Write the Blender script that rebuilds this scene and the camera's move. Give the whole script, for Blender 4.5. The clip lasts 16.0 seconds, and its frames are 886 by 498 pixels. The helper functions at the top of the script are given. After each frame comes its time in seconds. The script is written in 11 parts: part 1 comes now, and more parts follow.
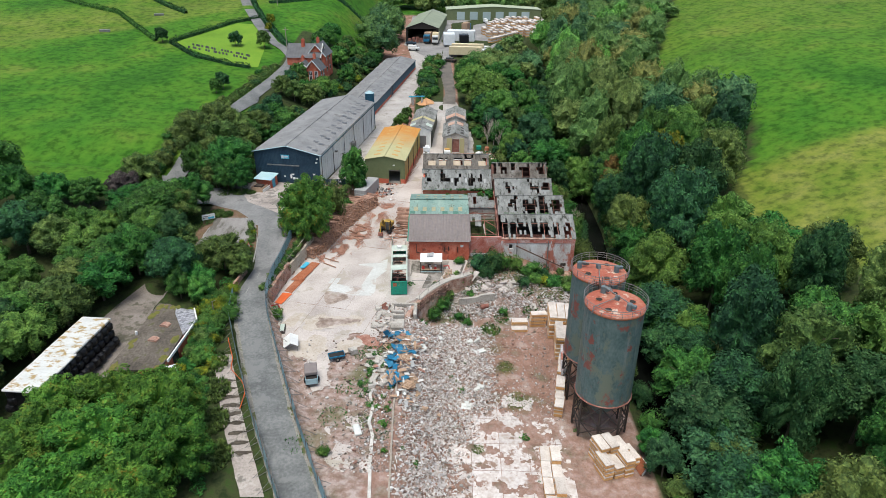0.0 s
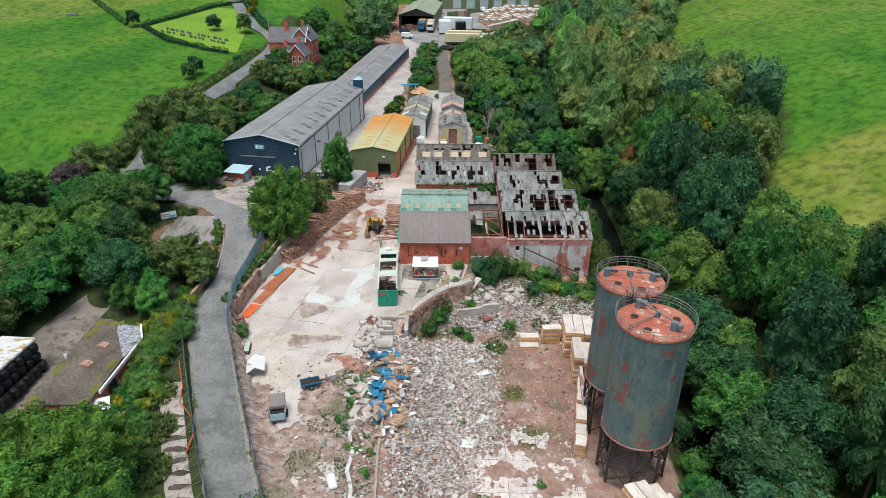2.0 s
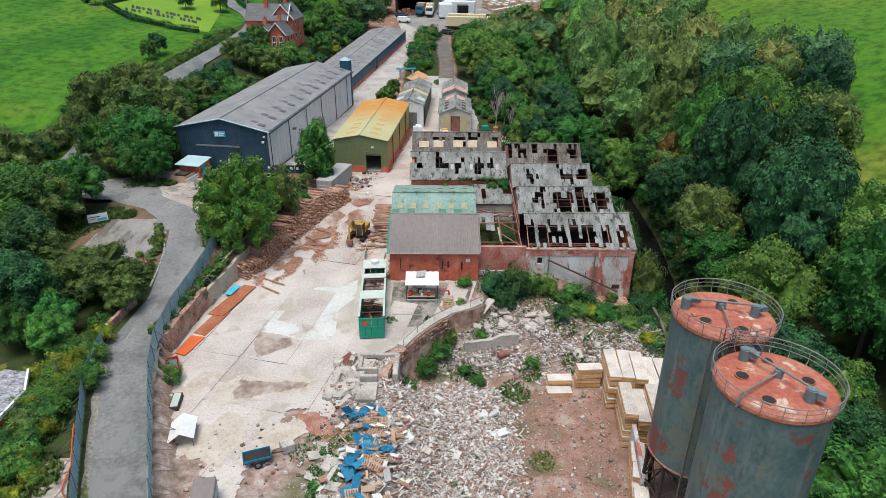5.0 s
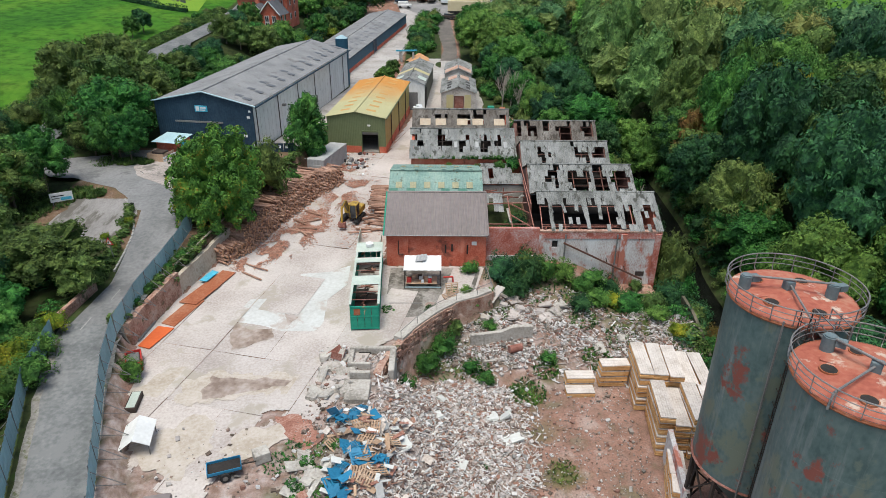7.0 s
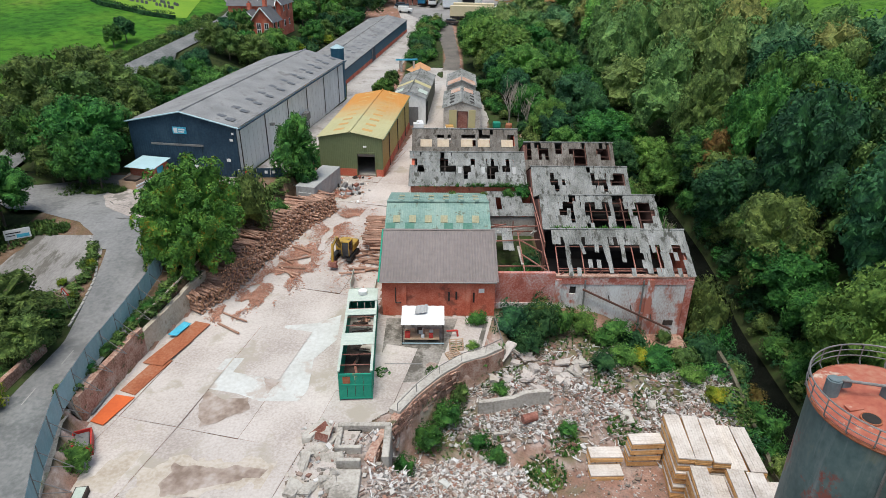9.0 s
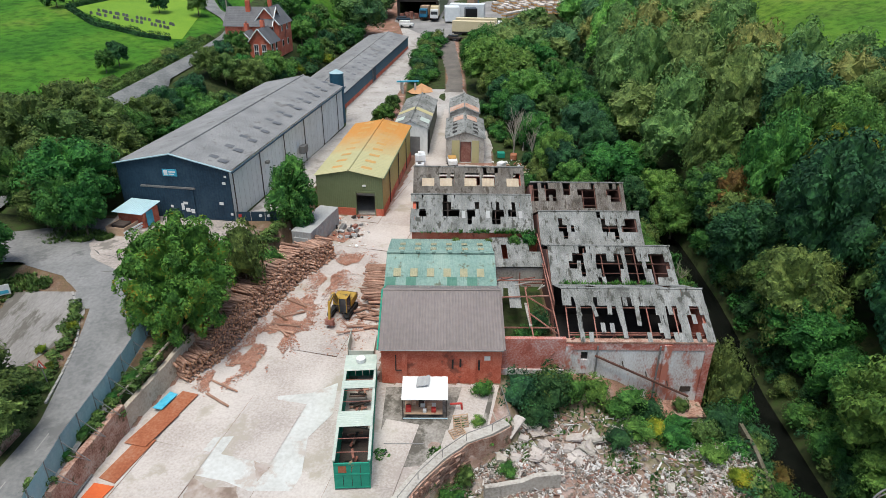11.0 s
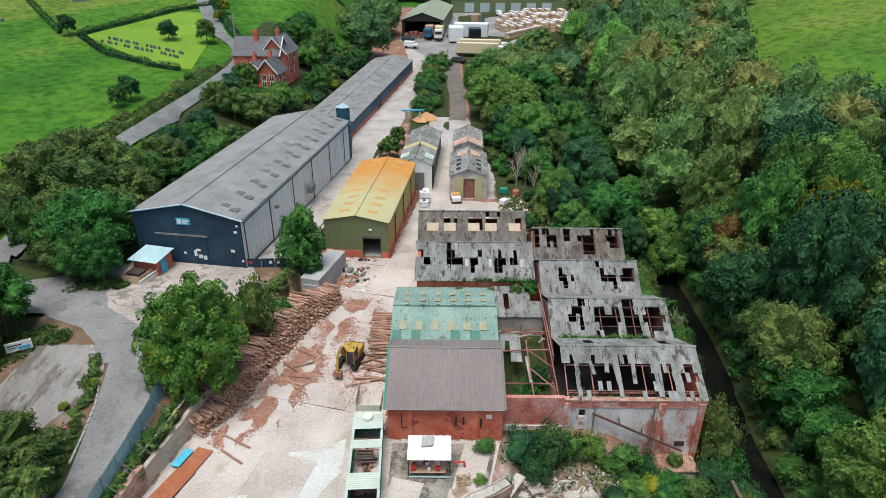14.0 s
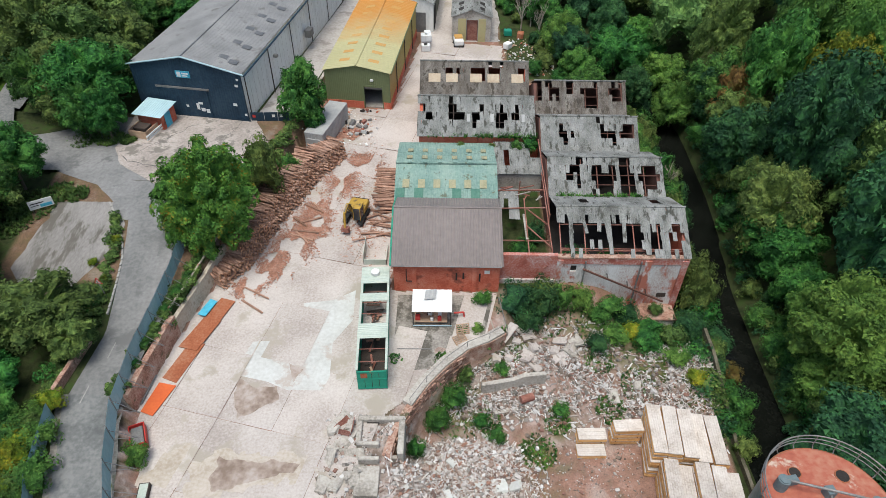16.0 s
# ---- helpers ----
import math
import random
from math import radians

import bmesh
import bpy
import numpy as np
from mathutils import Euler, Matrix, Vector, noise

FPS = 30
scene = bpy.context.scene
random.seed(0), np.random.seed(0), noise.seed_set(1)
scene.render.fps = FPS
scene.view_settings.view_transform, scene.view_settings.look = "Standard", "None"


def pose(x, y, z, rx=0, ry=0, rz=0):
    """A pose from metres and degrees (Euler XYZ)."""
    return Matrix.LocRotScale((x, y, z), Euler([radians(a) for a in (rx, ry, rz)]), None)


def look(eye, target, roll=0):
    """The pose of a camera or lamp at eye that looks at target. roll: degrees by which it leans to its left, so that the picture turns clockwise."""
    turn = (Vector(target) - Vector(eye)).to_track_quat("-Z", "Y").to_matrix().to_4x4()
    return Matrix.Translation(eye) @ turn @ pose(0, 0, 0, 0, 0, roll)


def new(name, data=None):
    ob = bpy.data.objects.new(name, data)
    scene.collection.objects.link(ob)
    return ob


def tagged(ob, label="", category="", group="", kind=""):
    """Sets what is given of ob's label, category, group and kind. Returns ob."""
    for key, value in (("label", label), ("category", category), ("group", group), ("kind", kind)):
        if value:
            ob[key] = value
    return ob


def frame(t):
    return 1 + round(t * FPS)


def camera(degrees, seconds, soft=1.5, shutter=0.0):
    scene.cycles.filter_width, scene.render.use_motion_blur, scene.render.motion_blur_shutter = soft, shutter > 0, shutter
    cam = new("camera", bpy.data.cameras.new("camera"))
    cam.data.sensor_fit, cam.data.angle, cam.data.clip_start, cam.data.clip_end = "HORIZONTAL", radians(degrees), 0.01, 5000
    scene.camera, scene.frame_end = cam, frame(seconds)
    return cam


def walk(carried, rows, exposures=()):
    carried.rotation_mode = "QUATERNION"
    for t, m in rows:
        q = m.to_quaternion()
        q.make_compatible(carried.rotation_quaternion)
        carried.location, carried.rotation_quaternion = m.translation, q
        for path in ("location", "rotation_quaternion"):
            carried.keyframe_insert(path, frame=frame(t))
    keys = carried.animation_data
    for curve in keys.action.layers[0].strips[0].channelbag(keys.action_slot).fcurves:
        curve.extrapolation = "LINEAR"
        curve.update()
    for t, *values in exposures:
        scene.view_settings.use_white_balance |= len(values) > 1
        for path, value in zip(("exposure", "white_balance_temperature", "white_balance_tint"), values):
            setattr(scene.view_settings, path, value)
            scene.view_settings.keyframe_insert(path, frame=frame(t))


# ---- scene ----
cam = camera(69.0, 16.0, soft=0.5)
METRES, EYE, TILT, LEAN, TURN = 70.0, 50.0, -25.8, -0.4, 0.0
ROWS = [
    (0.0, 0.0, 0.0, 0.0, -0.0, 0.0, -0.0),
    (0.5, 0.0002, 0.0533, 0.0016, -0.06, 0.02, 0.02),
    (1.0, 0.0002, 0.1068, 0.0035, -0.15, 0.02, 0.06),
    (1.5, -0.0002, 0.1595, 0.0047, -0.28, -0.03, 0.1),
    (2.0, -0.0005, 0.2111, 0.0071, -0.37, -0.07, 0.14),
    (2.5, -0.001, 0.2598, 0.0166, -0.39, -0.07, 0.15),
    (3.0, -0.0017, 0.3104, 0.0233, -0.41, -0.03, 0.13),
    (3.5, -0.0015, 0.3641, 0.0265, -0.41, -0.03, 0.12),
    (4.0, -0.0015, 0.4173, 0.0286, -0.42, -0.02, 0.13),
    (6.5, -0.0035, 0.5967, 0.005, -0.33, 0.1, 0.08),
    (7.0, -0.0039, 0.621, -0.0025, -0.28, 0.1, 0.08),
    (7.5, -0.0048, 0.6479, -0.0028, -0.26, 0.1, 0.1),
    (8.0, -0.0049, 0.6767, 0.0095, -0.23, 0.1, 0.09),
    (8.5, -0.0054, 0.7044, 0.0314, -0.21, 0.12, 0.06),
    (9.0, -0.006, 0.7311, 0.0581, -0.19, 0.12, -0.0),
    (9.5, -0.0066, 0.7569, 0.0835, -0.15, 0.17, 0.0),
    (10.0, -0.0072, 0.7775, 0.1056, -0.13, 0.2, 0.0),
    (12.5, -0.0088, 0.7673, 0.173, 0.11, 0.17, -0.1),
    (13.0, -0.0089, 0.76, 0.186, 0.17, 0.16, -0.13),
    (13.5, -0.009, 0.7532, 0.1993, 0.2, 0.14, -0.15),
    (14.0, -0.009, 0.7464, 0.2126, 0.24, 0.13, -0.16),
    (14.5, -0.009, 0.7398, 0.2259, 0.27, 0.11, -0.18),
    (15.0, -0.0095, 0.7329, 0.2363, 0.29, -1.42, -0.23),
    (15.5, -0.01, 0.7261, 0.2495, 0.31, -8.64, -0.28),
    (16.0, -0.01, 0.7198, 0.2658, 0.37, -15.37, -0.33),
]
walk(cam, [(t, pose(0, 0, EYE, TILT, LEAN, TURN) @ pose(METRES * x, METRES * y, METRES * z, 90 + pitch, roll, yaw)) for t, x, y, z, yaw, pitch, roll in ROWS], exposures=[(0.0, 0.62, 6500, 5), (6.0, 0.60, 6500, 5), (8.0, 0.56, 6500, 5), (12.5, 0.62, 6500, 5), (14.5, 0.63, 6500, 5), (16.0, 0.55, 6500, 5)])

# ---- light ----
world = bpy.data.worlds.new("sky")
scene.world = world
world.use_nodes = True
wn = world.node_tree.nodes
sky = wn.new("ShaderNodeTexSky")
sky.sky_type, sky.sun_disc = "NISHITA", False
sky.sun_elevation, sky.sun_rotation = radians(75.0), radians(202.8)
sky.air_density, sky.dust_density, sky.ozone_density = 1.0, 3.0, 1.0
wn["Background"].inputs[1].default_value = 0.118
world.node_tree.links.new(sky.outputs[0], wn["Background"].inputs[0])
sun = new("sun", bpy.data.lights.new("sun", "SUN"))
sun.data.energy, sun.data.angle, sun.data.color = 2.0, radians(30), (1.0, 0.975, 0.94)
sun.matrix_world = look((-8.3, -19.8, 80), (0, 0, 0))


# ---- materials ----
def hexc(r, g, b):
    """A base colour from linear values."""
    return (r, g, b, 1)


def mat(name, stops, big=0.3, fine=6.0, rough=0.9, metal=0.0, bump=0.3, vary=0.0, island=False, mask=None, wave=None, spec=0.3, stretch=None):
    """A surface of two to four colours, mixed by a coarse and a fine noise; vary shifts each object's value.
    wave: (axis, period, strength) of a pressed profile. mask: (colour, noise scale, threshold) of a stain on top."""
    m = bpy.data.materials.new(name)
    m.use_nodes = True
    n, l = m.node_tree.nodes, m.node_tree.links
    bsdf = n["Principled BSDF"]
    tc = n.new("ShaderNodeTexCoord")
    a, b = n.new("ShaderNodeTexNoise"), n.new("ShaderNodeTexNoise")
    a.inputs["Scale"].default_value, a.inputs["Detail"].default_value = big, 5
    b.inputs["Scale"].default_value, b.inputs["Detail"].default_value = fine, 4
    pos = n.new("ShaderNodeNewGeometry")
    at = pos.outputs["Position"]
    if stretch:
        vm = n.new("ShaderNodeVectorMath")
        vm.operation = "MULTIPLY"
        vm.inputs[1].default_value = stretch
        l.new(at, vm.inputs[0])
        at = vm.outputs[0]
    l.new(at, a.inputs["Vector"])
    l.new(at, b.inputs["Vector"])
    mix = n.new("ShaderNodeMath")
    mix.operation = "MULTIPLY_ADD"
    mix.inputs[1].default_value = 0.45
    l.new(b.outputs[0], mix.inputs[0])
    half = n.new("ShaderNodeMath")
    half.operation = "MULTIPLY"
    half.inputs[1].default_value = 0.55
    l.new(a.outputs[0], half.inputs[0])
    l.new(half.outputs[0], mix.inputs[2])
    ramp = n.new("ShaderNodeValToRGB")
    cr = ramp.color_ramp
    lo, hi = 0.36, 0.64
    cr.elements[0].position, cr.elements[0].color = lo, hexc(*stops[0])
    cr.elements[1].position, cr.elements[1].color = hi, hexc(*stops[-1])
    for i, c in enumerate(stops[1:-1]):
        e = cr.elements.new(lo + (hi - lo) * (i + 1) / (len(stops) - 1))
        e.color = hexc(*c)
    l.new(mix.outputs[0], ramp.inputs[0])
    col = ramp.outputs[0]
    if mask:
        c = n.new("ShaderNodeTexNoise")
        c.inputs["Scale"].default_value, c.inputs["Detail"].default_value = mask[1], 7
        c.inputs["Roughness"].default_value = 0.65
        l.new(at, c.inputs["Vector"])
        st = n.new("ShaderNodeMapRange")
        st.inputs[1].default_value, st.inputs[2].default_value = mask[2] - 0.03, mask[2] + 0.04
        l.new(c.outputs[0], st.inputs[0])
        mm = n.new("ShaderNodeMix")
        mm.data_type = "RGBA"
        l.new(st.outputs[0], mm.inputs[0])
        l.new(col, mm.inputs[6])
        mm.inputs[7].default_value = hexc(*mask[0])
        col = mm.outputs[2]
    if vary or island:
        hs = n.new("ShaderNodeHueSaturation")
        mr = n.new("ShaderNodeMapRange")
        mr.inputs[3].default_value, mr.inputs[4].default_value = 1 - vary, 1 + vary
        if island:
            g = n.new("ShaderNodeNewGeometry")
            l.new(g.outputs["Random Per Island"], mr.inputs[0])
        else:
            oi = n.new("ShaderNodeObjectInfo")
            l.new(oi.outputs["Random"], mr.inputs[0])
        l.new(mr.outputs[0], hs.inputs["Value"])
        l.new(col, hs.inputs["Color"])
        col = hs.outputs[0]
    l.new(col, bsdf.inputs["Base Color"])
    bsdf.inputs["Roughness"].default_value, bsdf.inputs["Metallic"].default_value = rough, metal
    bsdf.inputs["Specular IOR Level"].default_value = spec
    height = b.outputs[0]
    if wave:
        w = n.new("ShaderNodeTexWave")
        w.bands_direction = wave[0]
        w.inputs["Scale"].default_value = 0.314 / wave[1]
        l.new(tc.outputs["Object"], w.inputs["Vector"])
        ad = n.new("ShaderNodeMath")
        ad.operation = "MULTIPLY_ADD"
        ad.inputs[1].default_value = wave[2]
        l.new(w.outputs["Fac"], ad.inputs[0])
        l.new(height, ad.inputs[2])
        height = ad.outputs[0]
    if bump:
        bp = n.new("ShaderNodeBump")
        bp.inputs["Strength"].default_value, bp.inputs["Distance"].default_value = bump, 0.06
        l.new(height, bp.inputs["Height"])
        l.new(bp.outputs[0], bsdf.inputs["Normal"])
    return m


M_CONC = mat("pale_concrete", [(0.34, 0.295, 0.265), (0.45, 0.40, 0.365), (0.52, 0.475, 0.44)], 0.2, 5.5, mask=((0.37, 0.33, 0.275), 0.22, 0.585), vary=0.07)
M_CONCWHITE = mat("new_white_concrete", [(0.50, 0.50, 0.47), (0.60, 0.61, 0.58)], 0.3, 4, vary=0.05)
M_OLDCONC = mat("weathered_concrete", [(0.22, 0.20, 0.17), (0.38, 0.35, 0.31), (0.48, 0.45, 0.40)], 0.5, 5)
M_PANEL = mat("grey_cement_wall_panel", [(0.62, 0.62, 0.59), (0.72, 0.72, 0.69), (0.78, 0.78, 0.75)], 0.4, 3, mask=((0.42, 0.42, 0.39), 0.7, 0.65), stretch=(1.4, 1.4, 0.5))
M_ROAD = mat("worn_asphalt", [(0.10, 0.105, 0.104), (0.145, 0.149, 0.147), (0.21, 0.212, 0.207)], 0.3, 3, bump=0.15, mask=((0.18, 0.182, 0.178), 0.35, 0.57))
M_VERGE = mat("silty_verge", [(0.13, 0.125, 0.10), (0.22, 0.205, 0.18), (0.30, 0.28, 0.255)], 0.5, 5, mask=((0.09, 0.10, 0.04), 0.5, 0.58))
# base lightened for wear and for the sky's sheen on damp asphalt
M_ROADPALE = mat("pale_worn_asphalt", [(0.135, 0.136, 0.134), (0.185, 0.184, 0.18), (0.235, 0.232, 0.228)], 0.22, 3, rough=0.7, bump=0.15, mask=((0.13, 0.13, 0.128), 0.35, 0.59))
M_LOWCONC = mat("broken_white_floor_concrete", [(0.40, 0.33, 0.29), (0.54, 0.49, 0.46), (0.64, 0.61, 0.59)], 0.5, 2.5, mask=((0.25, 0.17, 0.13), 0.5, 0.57), vary=0.1)
M_WET = mat("wet_brown_concrete", [(0.20, 0.145, 0.11), (0.30, 0.235, 0.19), (0.40, 0.34, 0.30)], 0.5, 2, rough=0.3, bump=0.02, spec=0.5)
M_PATCH = mat("paler_repair_concrete", [(0.42, 0.415, 0.39), (0.49, 0.49, 0.465), (0.55, 0.555, 0.535)], 0.35, 3.5, mask=((0.42, 0.37, 0.33), 0.4, 0.56))
M_BRICK = mat("red_brick", [(0.38, 0.08, 0.046), (0.52, 0.13, 0.076), (0.57, 0.22, 0.15)], 0.7, 9, mask=((0.24, 0.075, 0.05), 0.6, 0.60))
M_PBRICK = mat("brick_with_flaking_white_paint", [(0.40, 0.29, 0.26), (0.52, 0.48, 0.46), (0.60, 0.59, 0.58), (0.66, 0.66, 0.655)], 0.45, 6, mask=((0.42, 0.15, 0.105), 0.34, 0.555), stretch=(1.3, 1.0, 0.7))
M_PINKBRICK = mat("brick_with_faded_pink_paint", [(0.30, 0.075, 0.05), (0.41, 0.135, 0.10), (0.45, 0.23, 0.20), (0.52, 0.40, 0.37)], 0.6, 7, mask=((0.30, 0.09, 0.065), 0.5, 0.58))
M_STONE = mat("stone_retaining_wall", [(0.16, 0.085, 0.06), (0.30, 0.165, 0.12), (0.40, 0.26, 0.20), (0.46, 0.36, 0.30)], 0.9, 7, bump=1.0, mask=((0.10, 0.09, 0.05), 1.0, 0.60))
M_ASB = mat("grey_fibre_cement_sheet", [(0.10, 0.102, 0.094), (0.17, 0.173, 0.162), (0.23, 0.233, 0.222), (0.29, 0.293, 0.282)], 0.45, 9.0, mask=((0.07, 0.07, 0.06), 1.2, 0.58), vary=0.12, stretch=(1.5, 0.7, 0.7))
M_ASBBROWN = mat("brown_lichened_cement_sheet", [(0.06, 0.05, 0.04), (0.115, 0.10, 0.085), (0.16, 0.145, 0.128), (0.22, 0.205, 0.185)], 0.45, 9.0, mask=((0.06, 0.05, 0.04), 1.2, 0.56), vary=0.12, stretch=(1.5, 0.7, 0.7))
M_FRAME = mat("dark_rusty_frame", [(0.09, 0.045, 0.035), (0.16, 0.075, 0.055)], 1.0, 8, rough=0.85)
M_ASBDARK = mat("slate_grey_sheet_roof", [(0.155, 0.155, 0.155), (0.205, 0.205, 0.205), (0.25, 0.25, 0.245)], 0.3, 8, mask=((0.14, 0.135, 0.13), 0.5, 0.60), rough=0.85)
M_LIGHTDIRTY = mat("dirty_rooflight", [(0.09, 0.095, 0.10), (0.13, 0.13, 0.135)], 1.0, 5, rough=0.5)
M_BROWNROOF = mat("brown_coated_sheet", [(0.17, 0.145, 0.135), (0.20, 0.17, 0.16), (0.225, 0.195, 0.18)], 0.15, 2, rough=0.55, bump=0.05)
M_GREENROOF = mat("faded_green_sheet", [(0.13, 0.22, 0.19), (0.19, 0.29, 0.25), (0.25, 0.34, 0.29)], 0.4, 4, rough=0.7, mask=((0.12, 0.14, 0.10), 1.3, 0.62))
M_NAVY = mat("navy_painted_sheet", [(0.012, 0.032, 0.055), (0.018, 0.044, 0.072), (0.03, 0.06, 0.088)], 0.5, 4, rough=0.6, wave=("X", 0.3, 1.5))
M_NAVYPLAIN = mat("navy_paint", [(0.014, 0.034, 0.056), (0.024, 0.048, 0.07)], 0.5, 4, rough=0.6)
M_OLIVE = mat("olive_coated_sheet", [(0.13, 0.16, 0.075), (0.16, 0.19, 0.095)], 0.3, 3, rough=0.55, wave=("X", 0.25, 1.2))
M_MUSTARD = mat("mustard_coated_sheet", [(0.34, 0.25, 0.06), (0.42, 0.32, 0.09)], 0.3, 3, rough=0.55, wave=("Y", 0.25, 1.2))
M_CREAM = mat("cream_rusting_sheet_roof", [(0.36, 0.33, 0.17), (0.42, 0.38, 0.2), (0.44, 0.36, 0.19)], 0.2, 3, rough=0.6)
M_YSROOF = mat("cream_sheet_turning_to_rust", [(0.36, 0.34, 0.18), (0.42, 0.39, 0.21)], 0.2, 3, rough=0.6)
M_RUSTROOF = mat("orange_rusted_sheet", [(0.42, 0.23, 0.07), (0.48, 0.27, 0.08), (0.45, 0.30, 0.12)], 0.2, 3, rough=0.7)
def weathered(m, colour, scale, threshold, soft, stretch):
    """Lays one more stain over a surface: its colour, noise scale, threshold, softness and stretch."""
    n, l = m.node_tree.nodes, m.node_tree.links
    bsdf = n["Principled BSDF"]
    g, vm, nz, st, mm = n.new("ShaderNodeNewGeometry"), n.new("ShaderNodeVectorMath"), n.new("ShaderNodeTexNoise"), n.new("ShaderNodeMapRange"), n.new("ShaderNodeMix")
    vm.operation = "MULTIPLY"
    vm.inputs[1].default_value = stretch
    nz.inputs["Scale"].default_value, nz.inputs["Detail"].default_value, nz.inputs["Roughness"].default_value = scale, 8, 0.68
    st.inputs[1].default_value, st.inputs[2].default_value = threshold, threshold + soft
    l.new(g.outputs["Position"], vm.inputs[0])
    l.new(vm.outputs[0], nz.inputs["Vector"])
    l.new(nz.outputs[0], st.inputs[0])
    mm.data_type = "RGBA"
    l.new(st.outputs[0], mm.inputs[0])
    l.new(bsdf.inputs["Base Color"].links[0].from_socket, mm.inputs[6])
    mm.inputs[7].default_value = hexc(*colour)
    l.new(mm.outputs[2], bsdf.inputs["Base Color"])
    return m


M_SILO = mat("blue_grey_silo_paint", [(0.055, 0.094, 0.092), (0.085, 0.132, 0.130), (0.125, 0.168, 0.160)], 0.7, 4.0, rough=0.5, mask=((0.13, 0.155, 0.12), 0.5, 0.55), bump=0.06, stretch=(1.0, 1.0, 0.6))
weathered(M_PBRICK, (0.30, 0.29, 0.27), 0.9, 0.56, 0.14, (1.0, 1.0, 0.3))
weathered(M_SILO, (0.21, 0.235, 0.23), 1.3, 0.54, 0.2, (1.0, 1.0, 0.09))
weathered(M_SILO, (0.20, 0.065, 0.05), 0.45, 0.565, 0.05, (1.0, 1.0, 0.8))
M_TRACK = mat("damp_brown_track", [(0.13, 0.11, 0.095), (0.19, 0.165, 0.145), (0.24, 0.21, 0.19)], 0.4, 5, mask=((0.09, 0.085, 0.06), 0.5, 0.58))
M_OLDWHITE = mat("dirty_white_concrete", [(0.34, 0.31, 0.27), (0.48, 0.46, 0.42), (0.58, 0.57, 0.54)], 0.9, 6)
M_SILOTOP = mat("red_oxide_deck_paint", [(0.28, 0.075, 0.05), (0.36, 0.11, 0.07), (0.40, 0.18, 0.12)], 0.5, 3, rough=0.8, mask=((0.50, 0.40, 0.32), 0.6, 0.60))
M_STEEL = mat("dull_grey_steel", [(0.16, 0.16, 0.155), (0.26, 0.25, 0.24)], 1.0, 8, rough=0.55, metal=0.4)
M_DARKSTEEL = mat("dark_rusty_steel", [(0.035, 0.03, 0.027), (0.07, 0.05, 0.04)], 1.0, 8, rough=0.8)
M_RUST = mat("rusted_red_steel", [(0.17, 0.065, 0.048), (0.26, 0.11, 0.082), (0.34, 0.19, 0.155)], 1.0, 8, rough=0.85)
M_RUSTPLATE = mat("rusted_steel_plate", [(0.230, 0.068, 0.030), (0.310, 0.104, 0.049), (0.346, 0.158, 0.094)], 0.6, 5, rough=0.8)
M_ORANGE = mat("orange_painted_plate", [(0.52, 0.10, 0.03), (0.60, 0.13, 0.035)], 0.6, 5, rough=0.6)
M_TIMBERTOP = mat("bleached_timber_top", [(0.42, 0.36, 0.31), (0.55, 0.49, 0.44), (0.63, 0.58, 0.53)], 0.8, 6, vary=0.12)
M_LOG = mat("stripped_log", [(0.25, 0.145, 0.10), (0.37, 0.225, 0.165), (0.48, 0.32, 0.245)], 0.8, 7, island=True, vary=0.3)
M_LOGEND = mat("cut_log_end", [(0.40, 0.21, 0.115), (0.52, 0.30, 0.18)], 2.0, 9)
M_BARKBITS = mat("bark_litter", [(0.25, 0.115, 0.075), (0.35, 0.18, 0.125), (0.42, 0.25, 0.185)], 1.2, 9, island=True, vary=0.3)
M_WHITE = mat("white_paint", [(0.62, 0.62, 0.60), (0.74, 0.74, 0.72)], 0.5, 4, rough=0.6)
M_GREENSTEEL = mat("green_container_paint", [(0.015, 0.22, 0.145), (0.025, 0.29, 0.19)], 0.6, 5, rough=0.55, mask=((0.35, 0.16, 0.05), 0.9, 0.67))
M_PALEGREEN = mat("pale_green_sheet", [(0.36, 0.42, 0.36), (0.48, 0.53, 0.47)], 0.6, 5, rough=0.6)
M_FENCE = mat("grey_green_fence_panel", [(0.30, 0.44, 0.48), (0.38, 0.53, 0.57)], 0.6, 5, rough=0.5, vary=0.1)
M_BLACK = mat("black_plastic", [(0.008, 0.008, 0.009), (0.016, 0.016, 0.018)], 2, 8, rough=0.35, bump=0.6)
# near-black standing for shade inside openings; signs use it as dark print
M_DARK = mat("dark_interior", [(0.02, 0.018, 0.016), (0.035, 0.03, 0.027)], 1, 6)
M_RUBBER = mat("black_rubber", [(0.015, 0.015, 0.015), (0.03, 0.03, 0.03)], 2, 8)
M_YELLOW = mat("grimy_digger_yellow", [(0.33, 0.205, 0.04), (0.46, 0.29, 0.05)], 1, 6, rough=0.5, mask=((0.08, 0.06, 0.04), 1.2, 0.57))
M_GLASS = mat("dark_glazing", [(0.03, 0.035, 0.04), (0.05, 0.055, 0.06)], 1, 4, rough=0.08, bump=0, spec=0.6)
M_BLUE = mat("faded_blue_plastic", [(0.015, 0.13, 0.24), (0.03, 0.19, 0.32)], 1, 6, rough=0.5, vary=0.2)
M_CYAN = mat("bright_blue_sheet", [(0.04, 0.30, 0.45), (0.10, 0.45, 0.60)], 1.2, 5, rough=0.4)
M_PALLET = mat("pallet_wood", [(0.34, 0.22, 0.14), (0.46, 0.33, 0.23)], 1, 7, vary=0.25)
M_RED = mat("red_paint", [(0.40, 0.03, 0.025), (0.50, 0.05, 0.04)], 1, 6, rough=0.5)
